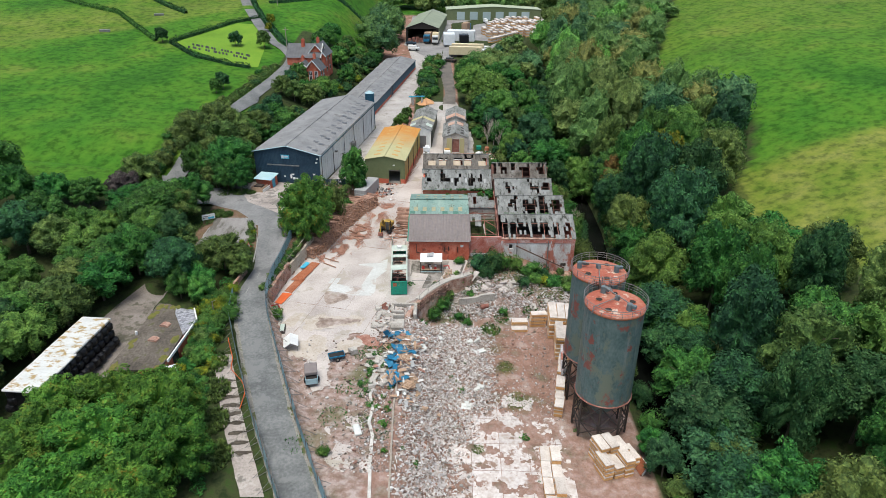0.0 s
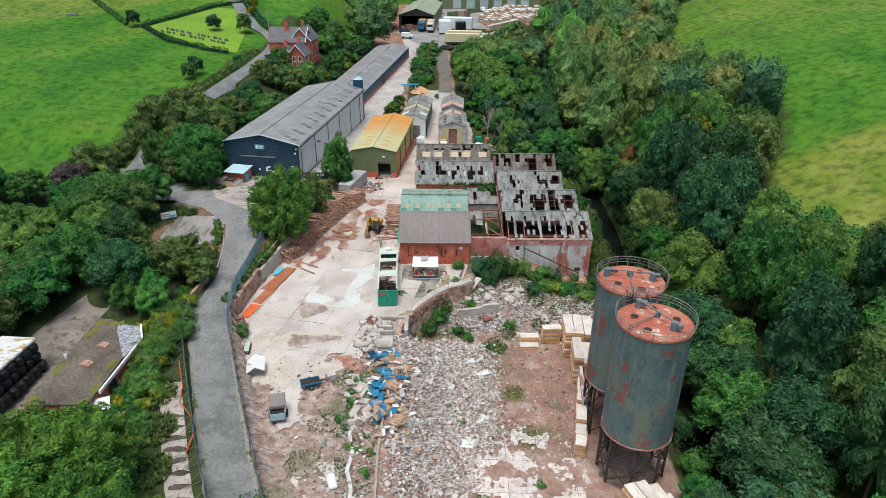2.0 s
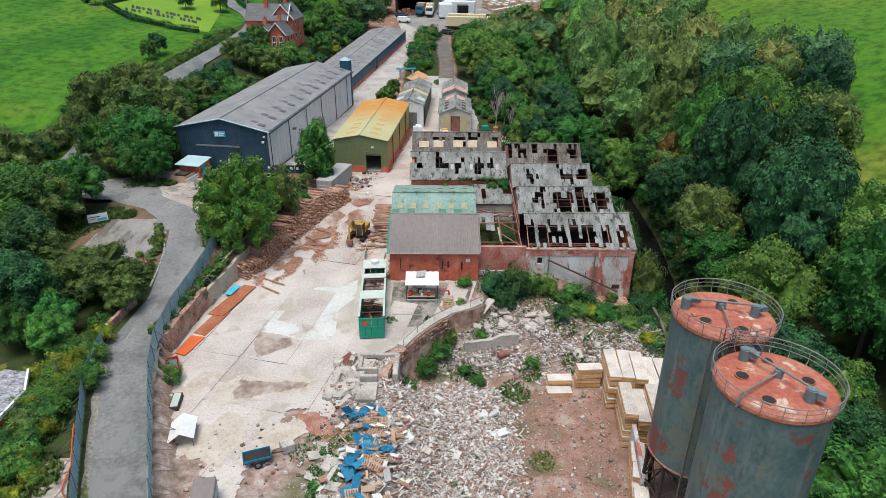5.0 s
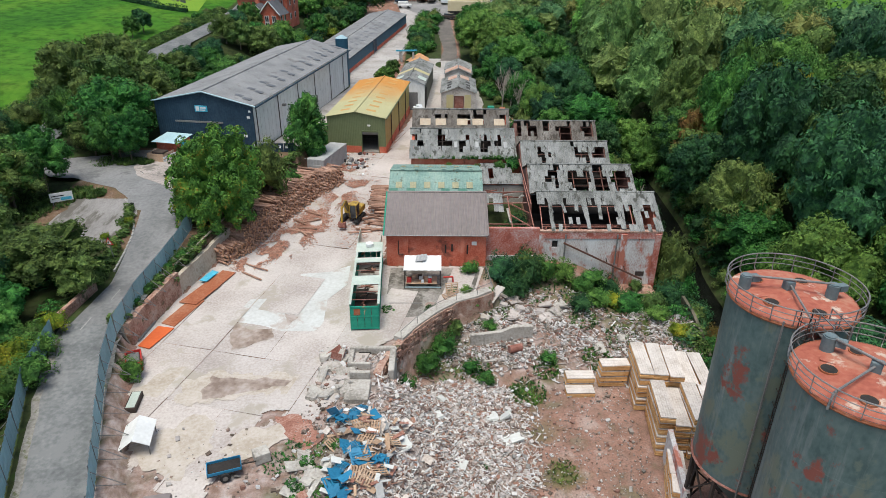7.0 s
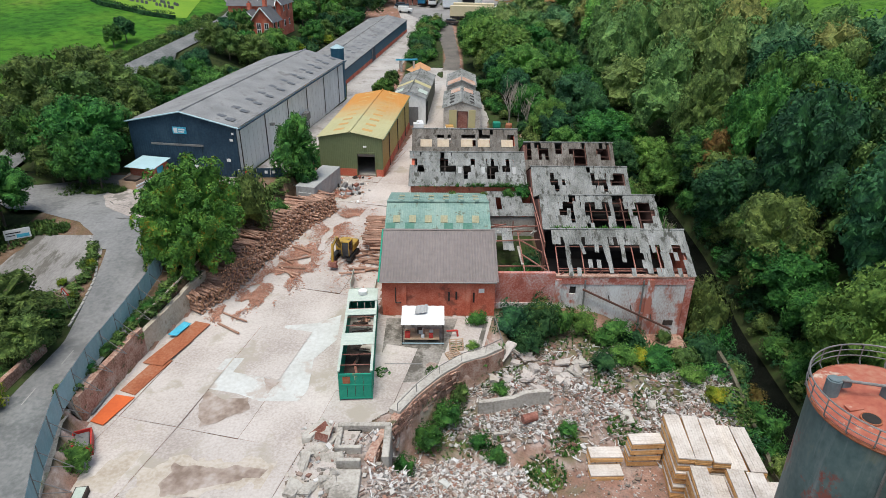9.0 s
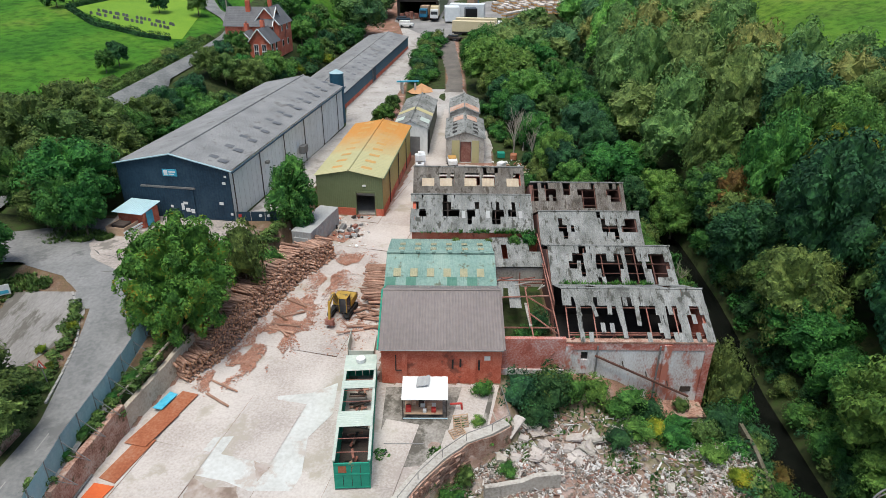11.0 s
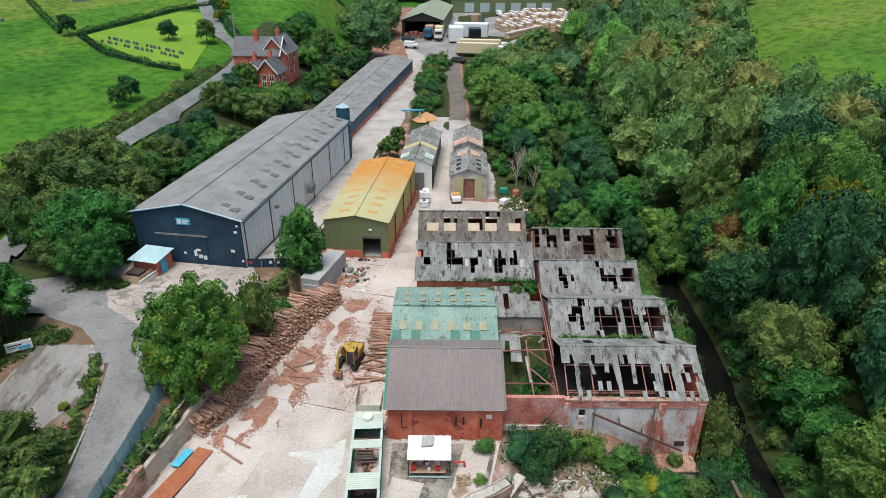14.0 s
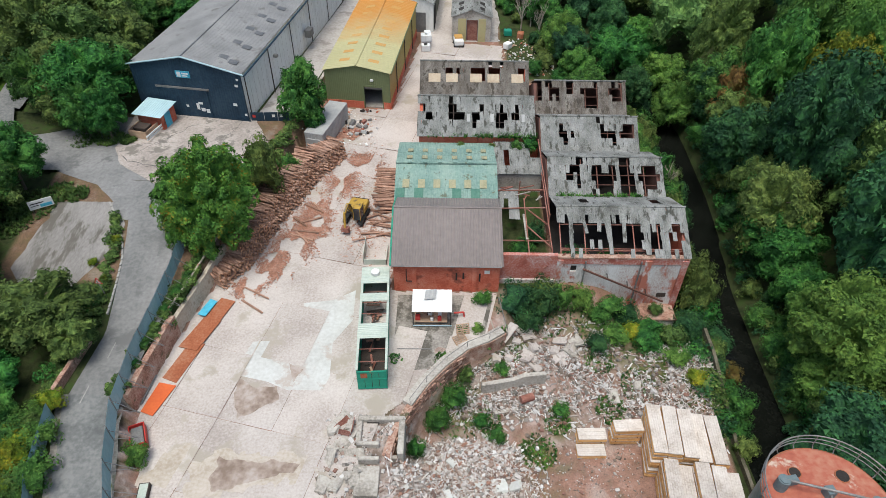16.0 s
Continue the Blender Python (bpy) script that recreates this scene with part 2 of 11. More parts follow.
M_ROOFTILE = mat("grey_slate_tiles", [(0.085, 0.085, 0.09), (0.125, 0.125, 0.13)], 0.6, 8, rough=0.7, wave=("Z", 0.3, 1.0))
M_TARP = mat("grey_tarpaulin", [(0.30, 0.30, 0.29), (0.38, 0.38, 0.37)], 1, 6, rough=0.5)
M_WRAP = mat("white_plastic_wrap", [(0.62, 0.64, 0.65), (0.75, 0.76, 0.77)], 1, 6, rough=0.35)
M_SAND = mat("orange_sand", [(0.46, 0.24, 0.11), (0.55, 0.31, 0.16)], 0.8, 6)
M_WATER = mat("dark_river_water", [(0.004, 0.005, 0.004), (0.009, 0.010, 0.008)], 0.6, 3, rough=0.2, bump=0.2, spec=0.2)
M_TRUNK = mat("tree_bark", [(0.09, 0.07, 0.05), (0.15, 0.12, 0.09)], 2, 10)
M_DEADWOOD = mat("bleached_dead_wood", [(0.26, 0.22, 0.18), (0.36, 0.32, 0.27)], 2, 10)
# brick with the shade inside the ruin put into its colour
M_DARKBRICK = mat("sooty_brick", [(0.10, 0.05, 0.04), (0.16, 0.075, 0.06)], 0.7, 7)
M_LAYBY = mat("stained_layby_concrete", [(0.15, 0.14, 0.13), (0.21, 0.198, 0.186), (0.27, 0.255, 0.242)], 0.35, 5, mask=((0.115, 0.105, 0.09), 0.4, 0.55), stretch=(1.6, 0.5, 1.0))
M_FORE = mat("worn_pinkish_forecourt", [(0.26, 0.225, 0.20), (0.36, 0.315, 0.285), (0.44, 0.395, 0.36)], 0.3, 4, mask=((0.19, 0.172, 0.152), 0.6, 0.56))
M_BEIGEWALL = mat("stained_beige_concrete", [(0.32, 0.27, 0.21), (0.44, 0.38, 0.30), (0.50, 0.45, 0.37)], 0.6, 5, mask=((0.26, 0.20, 0.15), 0.6, 0.6))
# dirt and the shadow before the shed are both in this dark grey
M_APRON = mat("dirty_grey_apron", [(0.12, 0.108, 0.092), (0.22, 0.20, 0.175), (0.32, 0.295, 0.265)], 0.6, 5, mask=((0.10, 0.09, 0.075), 0.5, 0.54))
M_MUD = mat("dried_mud_wash", [(0.36, 0.305, 0.24), (0.44, 0.385, 0.325), (0.49, 0.435, 0.38)], 0.5, 4)
M_BRICKDUST = mat("trodden_brick_dust", [(0.20, 0.085, 0.06), (0.30, 0.14, 0.10), (0.40, 0.27, 0.22)], 0.9, 7)
M_KERB = mat("kerb_concrete", [(0.24, 0.23, 0.22), (0.33, 0.32, 0.30)], 0.8, 6, vary=0.1)


def mixed(name, colours, rough=0.9):
    """One surface whose separate pieces take one of several colours."""
    m = mat(name, [(0.8, 0.8, 0.8), (1, 1, 1)], 2.0, 8.0, rough=rough, bump=0.2)
    n, l = m.node_tree.nodes, m.node_tree.links
    g, r, k = n.new("ShaderNodeNewGeometry"), n.new("ShaderNodeValToRGB"), n.new("ShaderNodeMix")
    cr = r.color_ramp
    cr.interpolation = "CONSTANT"
    for i, c in enumerate(colours):
        e = cr.elements[i] if i < 1 else (cr.elements[1] if i == 1 else cr.elements.new(i / len(colours)))
        e.position, e.color = i / len(colours), hexc(*c)
    k.data_type, k.blend_type = "RGBA", "MULTIPLY"
    k.inputs[0].default_value = 1.0
    l.new(g.outputs["Random Per Island"], r.inputs[0])
    l.new(r.outputs[0], k.inputs[6])
    ramp = [q for q in n if q.type == "VALTORGB" and q != r][0]
    l.new(ramp.outputs[0], k.inputs[7])
    l.new(k.outputs[2], n["Principled BSDF"].inputs["Base Color"])
    return m


M_RUBBLE = mixed("mixed_rubble", [(0.55, 0.51, 0.48), (0.44, 0.40, 0.37), (0.62, 0.60, 0.58), (0.30, 0.22, 0.18), (0.39, 0.30, 0.25), (0.49, 0.44, 0.41), (0.19, 0.13, 0.11), (0.58, 0.55, 0.51), (0.33, 0.18, 0.13), (0.42, 0.37, 0.33), (0.65, 0.64, 0.63), (0.26, 0.25, 0.23)])
M_BANKRUB = mixed("dusty_bank_rubble", [(0.36, 0.33, 0.31), (0.28, 0.25, 0.22), (0.50, 0.48, 0.46), (0.20, 0.16, 0.13), (0.30, 0.22, 0.18), (0.42, 0.39, 0.36), (0.12, 0.09, 0.07), (0.24, 0.13, 0.10), (0.58, 0.56, 0.54), (0.17, 0.155, 0.14)])
M_DEBRIS = mixed("mixed_coarse_debris", [(0.60, 0.53, 0.48), (0.70, 0.68, 0.66), (0.50, 0.36, 0.26), (0.36, 0.24, 0.17), (0.64, 0.60, 0.57), (0.45, 0.43, 0.42), (0.74, 0.74, 0.73), (0.40, 0.14, 0.09)])


def leaf(name, a, b, c, spread=0.22):
    a, b, c = [(1.24 * q[0], 1.10 * q[1], 1.26 * q[2]) for q in (a, b, c)]
    m = mat(name, [a, b, c], 0.8, 4.0, rough=0.7, bump=0, island=True, vary=spread, spec=0.12)
    n, l = m.node_tree.nodes, m.node_tree.links
    for e, at in zip(n["Color Ramp"].color_ramp.elements, (0.41, 0.50, 0.59)):
        e.position = at
    hs = [k for k in n if k.type == "HUE_SAT"][0]
    oi, mr = n.new("ShaderNodeObjectInfo"), n.new("ShaderNodeMapRange")
    mr.inputs[3].default_value, mr.inputs[4].default_value = 0.482, 0.522
    l.new(oi.outputs["Random"], mr.inputs[0])
    l.new(mr.outputs[0], hs.inputs["Hue"])
    # random lighter and darker cells paint lit and shaded sprays; bump gives relief
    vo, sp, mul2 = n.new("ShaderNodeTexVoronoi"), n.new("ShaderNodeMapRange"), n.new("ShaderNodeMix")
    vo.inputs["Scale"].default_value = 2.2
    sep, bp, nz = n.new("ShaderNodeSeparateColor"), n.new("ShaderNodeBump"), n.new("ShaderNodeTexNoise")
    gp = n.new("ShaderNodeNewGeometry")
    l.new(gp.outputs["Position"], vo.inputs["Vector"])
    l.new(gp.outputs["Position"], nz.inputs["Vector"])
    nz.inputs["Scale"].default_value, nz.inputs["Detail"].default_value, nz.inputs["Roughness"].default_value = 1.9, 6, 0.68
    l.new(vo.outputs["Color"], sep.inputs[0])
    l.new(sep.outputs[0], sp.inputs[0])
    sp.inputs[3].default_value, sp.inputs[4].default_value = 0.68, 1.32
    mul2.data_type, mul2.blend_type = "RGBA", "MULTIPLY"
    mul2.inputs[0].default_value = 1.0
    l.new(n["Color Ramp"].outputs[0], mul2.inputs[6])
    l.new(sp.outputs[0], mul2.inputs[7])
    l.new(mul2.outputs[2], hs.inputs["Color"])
    bp.inputs["Strength"].default_value, bp.inputs["Distance"].default_value = 0.5, 0.3
    l.new(nz.outputs[0], bp.inputs["Height"])
    l.new(bp.outputs[0], n["Principled BSDF"].inputs["Normal"])
    # each tree a little lighter or darker than the next
    tone, both = n.new("ShaderNodeMapRange"), n.new("ShaderNodeMath")
    tone.inputs[3].default_value, tone.inputs[4].default_value = 0.78, 1.22
    shift = n.new("ShaderNodeMath")
    shift.operation = "FRACT"
    mul = n.new("ShaderNodeMath")
    mul.operation, mul.inputs[1].default_value = "MULTIPLY", 7.31
    both.operation = "MULTIPLY"
    l.new(oi.outputs["Random"], mul.inputs[0])
    l.new(mul.outputs[0], shift.inputs[0])
    l.new(shift.outputs[0], tone.inputs[0])
    l.new(hs.inputs["Value"].links[0].from_socket, both.inputs[0])
    l.new(tone.outputs[0], both.inputs[1])
    l.new(both.outputs[0], hs.inputs["Value"])
    return m


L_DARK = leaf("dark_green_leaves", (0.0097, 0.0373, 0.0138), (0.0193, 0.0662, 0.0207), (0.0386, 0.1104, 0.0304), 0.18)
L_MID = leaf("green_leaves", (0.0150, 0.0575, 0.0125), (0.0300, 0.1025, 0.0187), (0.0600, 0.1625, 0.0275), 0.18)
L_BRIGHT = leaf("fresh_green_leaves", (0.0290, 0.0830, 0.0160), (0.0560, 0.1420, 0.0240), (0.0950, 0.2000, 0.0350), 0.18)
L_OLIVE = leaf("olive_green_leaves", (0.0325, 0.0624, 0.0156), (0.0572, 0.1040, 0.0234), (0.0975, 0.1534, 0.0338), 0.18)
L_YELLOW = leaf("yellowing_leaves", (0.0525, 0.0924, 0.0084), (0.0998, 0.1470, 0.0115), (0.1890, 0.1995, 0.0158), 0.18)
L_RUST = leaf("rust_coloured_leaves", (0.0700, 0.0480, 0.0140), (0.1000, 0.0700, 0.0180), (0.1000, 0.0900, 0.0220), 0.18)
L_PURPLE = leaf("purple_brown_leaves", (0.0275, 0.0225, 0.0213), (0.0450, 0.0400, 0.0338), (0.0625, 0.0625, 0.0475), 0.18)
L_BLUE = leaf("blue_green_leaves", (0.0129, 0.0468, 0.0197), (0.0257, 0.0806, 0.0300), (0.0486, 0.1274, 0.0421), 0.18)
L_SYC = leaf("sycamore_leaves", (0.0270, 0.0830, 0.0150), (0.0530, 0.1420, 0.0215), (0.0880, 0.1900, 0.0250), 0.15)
L_SYC.node_tree.nodes["Color Ramp"].color_ramp.elements.new(0.61).color = hexc(0.20, 0.15, 0.02)
L_MAPLE = leaf("maple_leaves", (0.0240, 0.0800, 0.0120), (0.0500, 0.1400, 0.0180), (0.0900, 0.1950, 0.0240), 0.15)
L_MAPLE.node_tree.nodes["Color Ramp"].color_ramp.elements.new(0.66).color = hexc(0.17, 0.14, 0.02)
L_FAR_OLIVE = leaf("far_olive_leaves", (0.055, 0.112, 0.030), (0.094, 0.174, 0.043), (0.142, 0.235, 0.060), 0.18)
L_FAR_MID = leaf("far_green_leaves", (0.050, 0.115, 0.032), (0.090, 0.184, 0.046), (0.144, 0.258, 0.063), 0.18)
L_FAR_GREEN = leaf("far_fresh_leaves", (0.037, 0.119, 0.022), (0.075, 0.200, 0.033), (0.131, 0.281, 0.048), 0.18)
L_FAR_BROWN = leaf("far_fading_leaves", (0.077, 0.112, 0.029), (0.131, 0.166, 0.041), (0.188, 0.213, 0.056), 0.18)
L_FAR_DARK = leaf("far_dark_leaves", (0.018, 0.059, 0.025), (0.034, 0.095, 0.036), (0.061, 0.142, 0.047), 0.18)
M_WALLSTONE = mat("rough_wall_stone", [(0.20, 0.115, 0.085), (0.31, 0.18, 0.135), (0.42, 0.30, 0.24)], 1.2, 8, vary=0.4, bump=0.6)


# ---- builders ----
def thing(name, loc=(0, 0, 0), rz=0, label="", category="", group="", rx=0, ry=0, kind=""):
    ob = new(name)
    ob.matrix_basis = pose(*loc, rx, ry, rz)
    return tagged(ob, label, category, group, kind)


def part(name, bm, material, parent=None, label="", smooth=False):
    """One mesh object out of a bmesh (or a mesh), under a thing or a part."""
    if isinstance(bm, bpy.types.Mesh):
        me = bm
    else:
        me = bpy.data.meshes.new(name)
        bm.normal_update()
        bm.to_mesh(me)
        bm.free()
    if not me.materials:
        me.materials.append(material)
    if smooth:
        me.shade_smooth()
    ob = new(name, me)
    ob.parent = parent
    return tagged(ob, label)


def box(bm, x0, y0, z0, x1, y1, z1, m=None):
    vs = [bm.verts.new(Vector((x, y, z)) if m is None else m @ Vector((x, y, z))) for z in (z0, z1) for x, y in ((x0, y0), (x1, y0), (x1, y1), (x0, y1))]
    for f in ((3, 2, 1, 0), (4, 5, 6, 7), (0, 1, 5, 4), (1, 2, 6, 5), (2, 3, 7, 6), (3, 0, 4, 7)):
        bm.faces.new([vs[i] for i in f])
    return vs


def boxes(*bs):
    bm = bmesh.new()
    for b in bs:
        box(bm, *b)
    return bm


def bevelled(x0, y0, z0, x1, y1, z1, r=0.05, seg=2):
    bm = boxes((x0, y0, z0, x1, y1, z1))
    bmesh.ops.bevel(bm, geom=bm.edges[:], offset=r, segments=seg, affect="EDGES", profile=0.5)
    return bm


def prism(bm, pts, v0, v1):
    """Extrude a closed outline of (u, w) points in the x-z plane from y = v0 to y = v1."""
    a = [bm.verts.new((u, v0, w)) for u, w in pts]
    b = [bm.verts.new((u, v1, w)) for u, w in pts]
    n = len(pts)
    bm.faces.new(a)
    bm.faces.new(b[::-1])
    for i in range(n):
        bm.faces.new((a[(i + 1) % n], a[i], b[i], b[(i + 1) % n]))


def tube(bm, p, q, r=0.05, n=6, r2=None):
    p, q = Vector(p), Vector(q)
    d = (q - p).normalized()
    s = d.orthogonal().normalized()
    u = d.cross(s)
    r2 = r if r2 is None else r2
    rings = [[bm.verts.new(c + k * (math.cos(2 * math.pi * i / n) * s + math.sin(2 * math.pi * i / n) * u)) for i in range(n)] for c, k in ((p, r), (q, r2))]
    for i in range(n):
        bm.faces.new((rings[0][i], rings[0][(i + 1) % n], rings[1][(i + 1) % n], rings[1][i]))
    bm.faces.new(rings[0][::-1])
    bm.faces.new(rings[1])


def tubes(segs, r=0.05, n=6):
    bm = bmesh.new()
    for s in segs:
        tube(bm, s[0], s[1], s[2] if len(s) > 2 else r, n)
    return bm


def cyl(bm, c, r, z0, z1, n=32, r2=None, cap=True):
    r2 = r if r2 is None else r2
    lo = [bm.verts.new((c[0] + r * math.cos(2 * math.pi * i / n), c[1] + r * math.sin(2 * math.pi * i / n), z0)) for i in range(n)]
    hi = [bm.verts.new((c[0] + r2 * math.cos(2 * math.pi * i / n), c[1] + r2 * math.sin(2 * math.pi * i / n), z1)) for i in range(n)]
    for i in range(n):
        bm.faces.new((lo[i], lo[(i + 1) % n], hi[(i + 1) % n], hi[i]))
    if cap:
        bm.faces.new(lo[::-1])
        bm.faces.new(hi)


def sheet(o, u, v, nu, period=0.3, depth=0.04, thick=0.02, nv=1):
    """A corrugated sheet from the corner o, ribs along v, repeated along u."""
    bm = bmesh.new()
    o, u, v = Vector(o), Vector(u), Vector(v)
    w = u.cross(v).normalized()
    if w.z < 0:
        w = -w
    k = max(2, round(nu / period)) * 2
    rows = []
    for j in range(nv + 1):
        row = []
        for i in range(k + 1):
            f = i / k
            row.append((o + u * f + v * (j / nv) + w * (depth if i % 2 else 0.0)))
        rows.append(row)
    for off in (0.0, -thick):
        vs = [[bm.verts.new(p + w * off) for p in row] for row in rows]
        for j in range(nv):
            for i in range(k):
                f = [vs[j][i], vs[j][i + 1], vs[j + 1][i + 1], vs[j + 1][i]]
                bm.faces.new(f if off == 0 else f[::-1])
        if off == 0:
            top = vs
        else:
            for j in (0, nv):
                for i in range(k):
                    bm.faces.new((top[j][i], vs[j][i], vs[j][i + 1], top[j][i + 1]))
    return bm


def lerp(v, *p):
    """A straight-line profile through pairs."""
    if v <= p[0][0]:
        return p[0][1]
    for (a, x), (b, y) in zip(p, p[1:]):
        if v <= b:
            return x + (y - x) * (v - a) / (b - a)
    return p[-1][1]


def ease(a, b, v):
    t = min(1, max(0, (v - a) / (b - a)))
    return t * t * (3 - 2 * t)


# ---- lie of the land ----
def floor_z(y):
    return lerp(y, (60, 0.0), (84, 0.1), (105, 1.2), (130, 2.95), (150, 3.4), (165, 4.6), (200, 7.0), (230, 9.3), (257, 11.8), (330, 13.6), (420, 17), (700, 40))


def road_z(y):
    return lerp(y, (30, -1.6), (48, -0.3), (57, 0.5), (67, 1.1), (80, 2.0), (95, 3.2), (104, 4.4), (110, 5.2), (122, 5.4))


def wall_x(y):
    """Where the yard's made ground ends against the road bank."""
    return lerp(y, (30, -4), (48, -10.9), (57, -14.9), (67, -18.8), (80, -24.2), (84, -25.6), (91, -24.6), (99, -22.6), (112, -19.4), (122, -17.2), (130, -17.4), (150, -14.8), (165, -12.7), (176, -11.5), (190, -18), (230, -22), (262, -24), (330, -24))


def river_x(y):
    return lerp(y, (30, 29), (70, 29.6), (87, 28.6), (103, 29.0), (115, 30.8), (130, 31), (180, 29), (260, 36), (292, 47), (330, 56))


def river_z(y):
    return lerp(y, (40, -6.6), (90, -5.6), (130, -3.5), (200, 1), (300, 8))


def low_z(y):
    return lerp(y, (40, -5.8), (62, -5.2), (72, -4.8), (84, -3.9), (88, -2.7), (92, -1.3), (98, -0.6))


def terrace_x(y):
    """Top edge of the step down from the yard to the lower ground."""
    return lerp(y, (40, -5.2), (79, -5.0), (82, -4.6), (86, -2.3), (89.6, 0.2), (91.7, 3.6), (93, 5.2), (98, 5.4))


def land(x, y):
    f = floor_z(y)
    wx = wall_x(y)
    if x < wx:
        r = road_z(y)
        z = f + (r - f) * ease(wx, wx - 0.5, x)
        if y > 122:
            # bank and field on the uphill side
            up = 5.4 + 0.13 * (y - 109) if y < 330 else 34 + 0.06 * (y - 330)
            up += 4.2 * (1 - math.exp(-max(0, -47 - x) / 40))
            side = ease(-36, -50, x) if y < 165 else ease(min(-20, wx - 2), -47, x)
            z = lerp(y, (122, r), (132, max(f, 5.3)), (150, 5.15), (168, 5.0), (176, f))
            z = z + (up - z) * side * ease(118, 140, y)
        elif x < -44:
            z += (0.16 * (-44 - x) if x > -110 else 10.5) * ease(84, 112, y) * 0.75 - 1.0 * ease(100, 60, y)
        elif x < -30:
            z -= 1.0 * ease(100, 60, y) * ease(-30, -36, x)
        return z
    rx, rz = river_x(y), river_z(y)
    tx = terrace_x(y) if y < 98 else 23.2
    if y < 98 and x > tx:
        lo = low_z(y) - 2.2 * ease(14, 19, x) * ease(91, 96, y)
        run = 7.5 if y < 80 else 0.8
        f = f + (lo - f) * ease(tx, tx + run, x) if y < 80 else lo + (f - lo) * ease(tx + run, tx, x)
    if y >= 98:
        f = f + (min(f, -0.8 - 2.2 * ease(14, 19, x) + 0.06 * (y - 98)) - f) * ease(10, 21, x) * ease(150, 128, y)
    if x > rx - 6:
        f = f + (rz - f) * ease(rx - 5.5, rx - 1.8, x)
    if x > rx + 1.5:
        d = x - rx - 1.5
        bank = rz + 0.8 + lerp(d, (0, 0), (3, 1.8), (10, 4.2), (25, 9), (45, 16.5), (70, 22.5), (140, 28), (400, 36))
        bank += 0.03 * (y - 110)
        f = f + (max(bank, rz) - f) * ease(rx + 1.5, rx + 2.5, x)
    return f


# ---- ground ----
def steps(a, b, s):
    return list(np.arange(a, b - 1e-6, s))


GX = sorted(set(steps(-1500, -300, 150) + steps(-300, -120, 15) + steps(-120, -52, 3) + steps(-52, 34, 0.6) + steps(34, 120, 2.5) + steps(120, 300, 12) + steps(300, 1501, 150)))
GY = sorted(set(steps(-300, 0, 60) + steps(0, 36, 4) + steps(36, 128, 0.6) + steps(128, 280, 2) + steps(280, 420, 7) + steps(420, 1000, 58) + steps(1000, 2601, 200)))


def wood_edge(y):
    """The field's edge on the wooded side."""
    return lerp(y, (30, 66), (60, 64), (70, 63), (80, 64.5), (88, 66), (95, 58.5), (104, 53), (113, 58.5), (122, 61), (128, 66), (139, 71), (152, 73), (157, 68), (163, 56), (172, 55), (180, 57), (192, 63), (213, 72), (249, 85), (275, 95), (330, 104))


def lane_edge(y):
    """The side of the lane towards the yard."""
    return lerp(y, (28, -3.4), (40, -8.4), (48, -12.0), (57, -16.2), (67, -20.2), (76, -23.6), (83, -25.7), (84, -25.7))


def zone(x, y):
    """Shares of pasture, bare earth and rubble dust in the ground cover."""
    wx, rx = wall_x(y), river_x(y)
    grass = earth = dust = 0.0
    if x > wood_edge(y) - 2:
        grass = 1.0
    elif x < -54 and y > 112 + 0.4 * max(0, -70 - x):
        grass = 1.0
    elif y > 130 and x < -47.5:
        grass = 1.0
    elif x < -22 and y > 228:
        grass = 1.0
    if y > 345:
        grass = 1.0
    if wx < x < rx - 5 and y < 345 and not (x > 18.5 + 1.5 * noise.noise(Vector((x * 0.4, y * 0.4, 30))) and y > 87):
        earth = 1.0
        if y < 98 and x > terrace_x(y) - 3:
            dust = 1.0 if x < 6 + 4.5 * noise.noise(Vector((x * 0.3, y * 0.3, 0))) else 0.12
            if y < 66:
                dust = 0.3
            if y > 84:
                dust = 0.45 + 0.5 * noise.noise(Vector((x * 0.4, y * 0.4, 7)))
        elif y < 76:
            dust = 0.6
    if (4.7 < x < 10.3 and 98 < y < 113) or (y > 136 and x > lerp(y, (136, 9), (150, 8), (165, 6.5), (176, 5), (236, 4))) or (y > 178 and -8 < x < 0.6):
        earth = dust = 0.0
    if y < 84 and lane_edge(y) < x < wx:
        earth, dust = 1.0, 0.7
    if x < wx and -42 < x and 96 < y < 123:
        earth = 0.5
    return grass, earth, dust


def moss(x, y):
    """Green growth on the bare ground of the site."""
    m = 0.0
    for cx, cy, r, k in ((10.2, 67.6, 2.0, 1.0), (7.4, 83.0, 1.8, 0.9), (9.2, 74.6, 1.6, 0.8), (8.0, 79.0, 1.5, 0.5), (-9.2, 57.8, 1.6, 0.9), (-9.6, 66.5, 2.4, 0.7), (-8.6, 72.0, 1.8, 0.7), (-12.5, 59.0, 2.0, 0.5), (-14.0, 55.0, 2.0, 0.5), (18.5, 92.5, 4.0, 0.9), (8.0, 97.0, 4.0, 0.8), (14.0, 95.0, 3.0, 0.9), (22.5, 90.0, 3.0, 0.8), (6.2, 92.0, 1.6, 0.8), (1.0, 87.0, 2.6, 0.9), (10.0, 85.6, 1.4, 0.7)):
        d = math.hypot(x - cx, y - cy) / r
        m = max(m, k * ease(1.25, 0.3, d + 0.5 * noise.noise(Vector((x * 0.8, y * 0.8, 21)))))
    return m


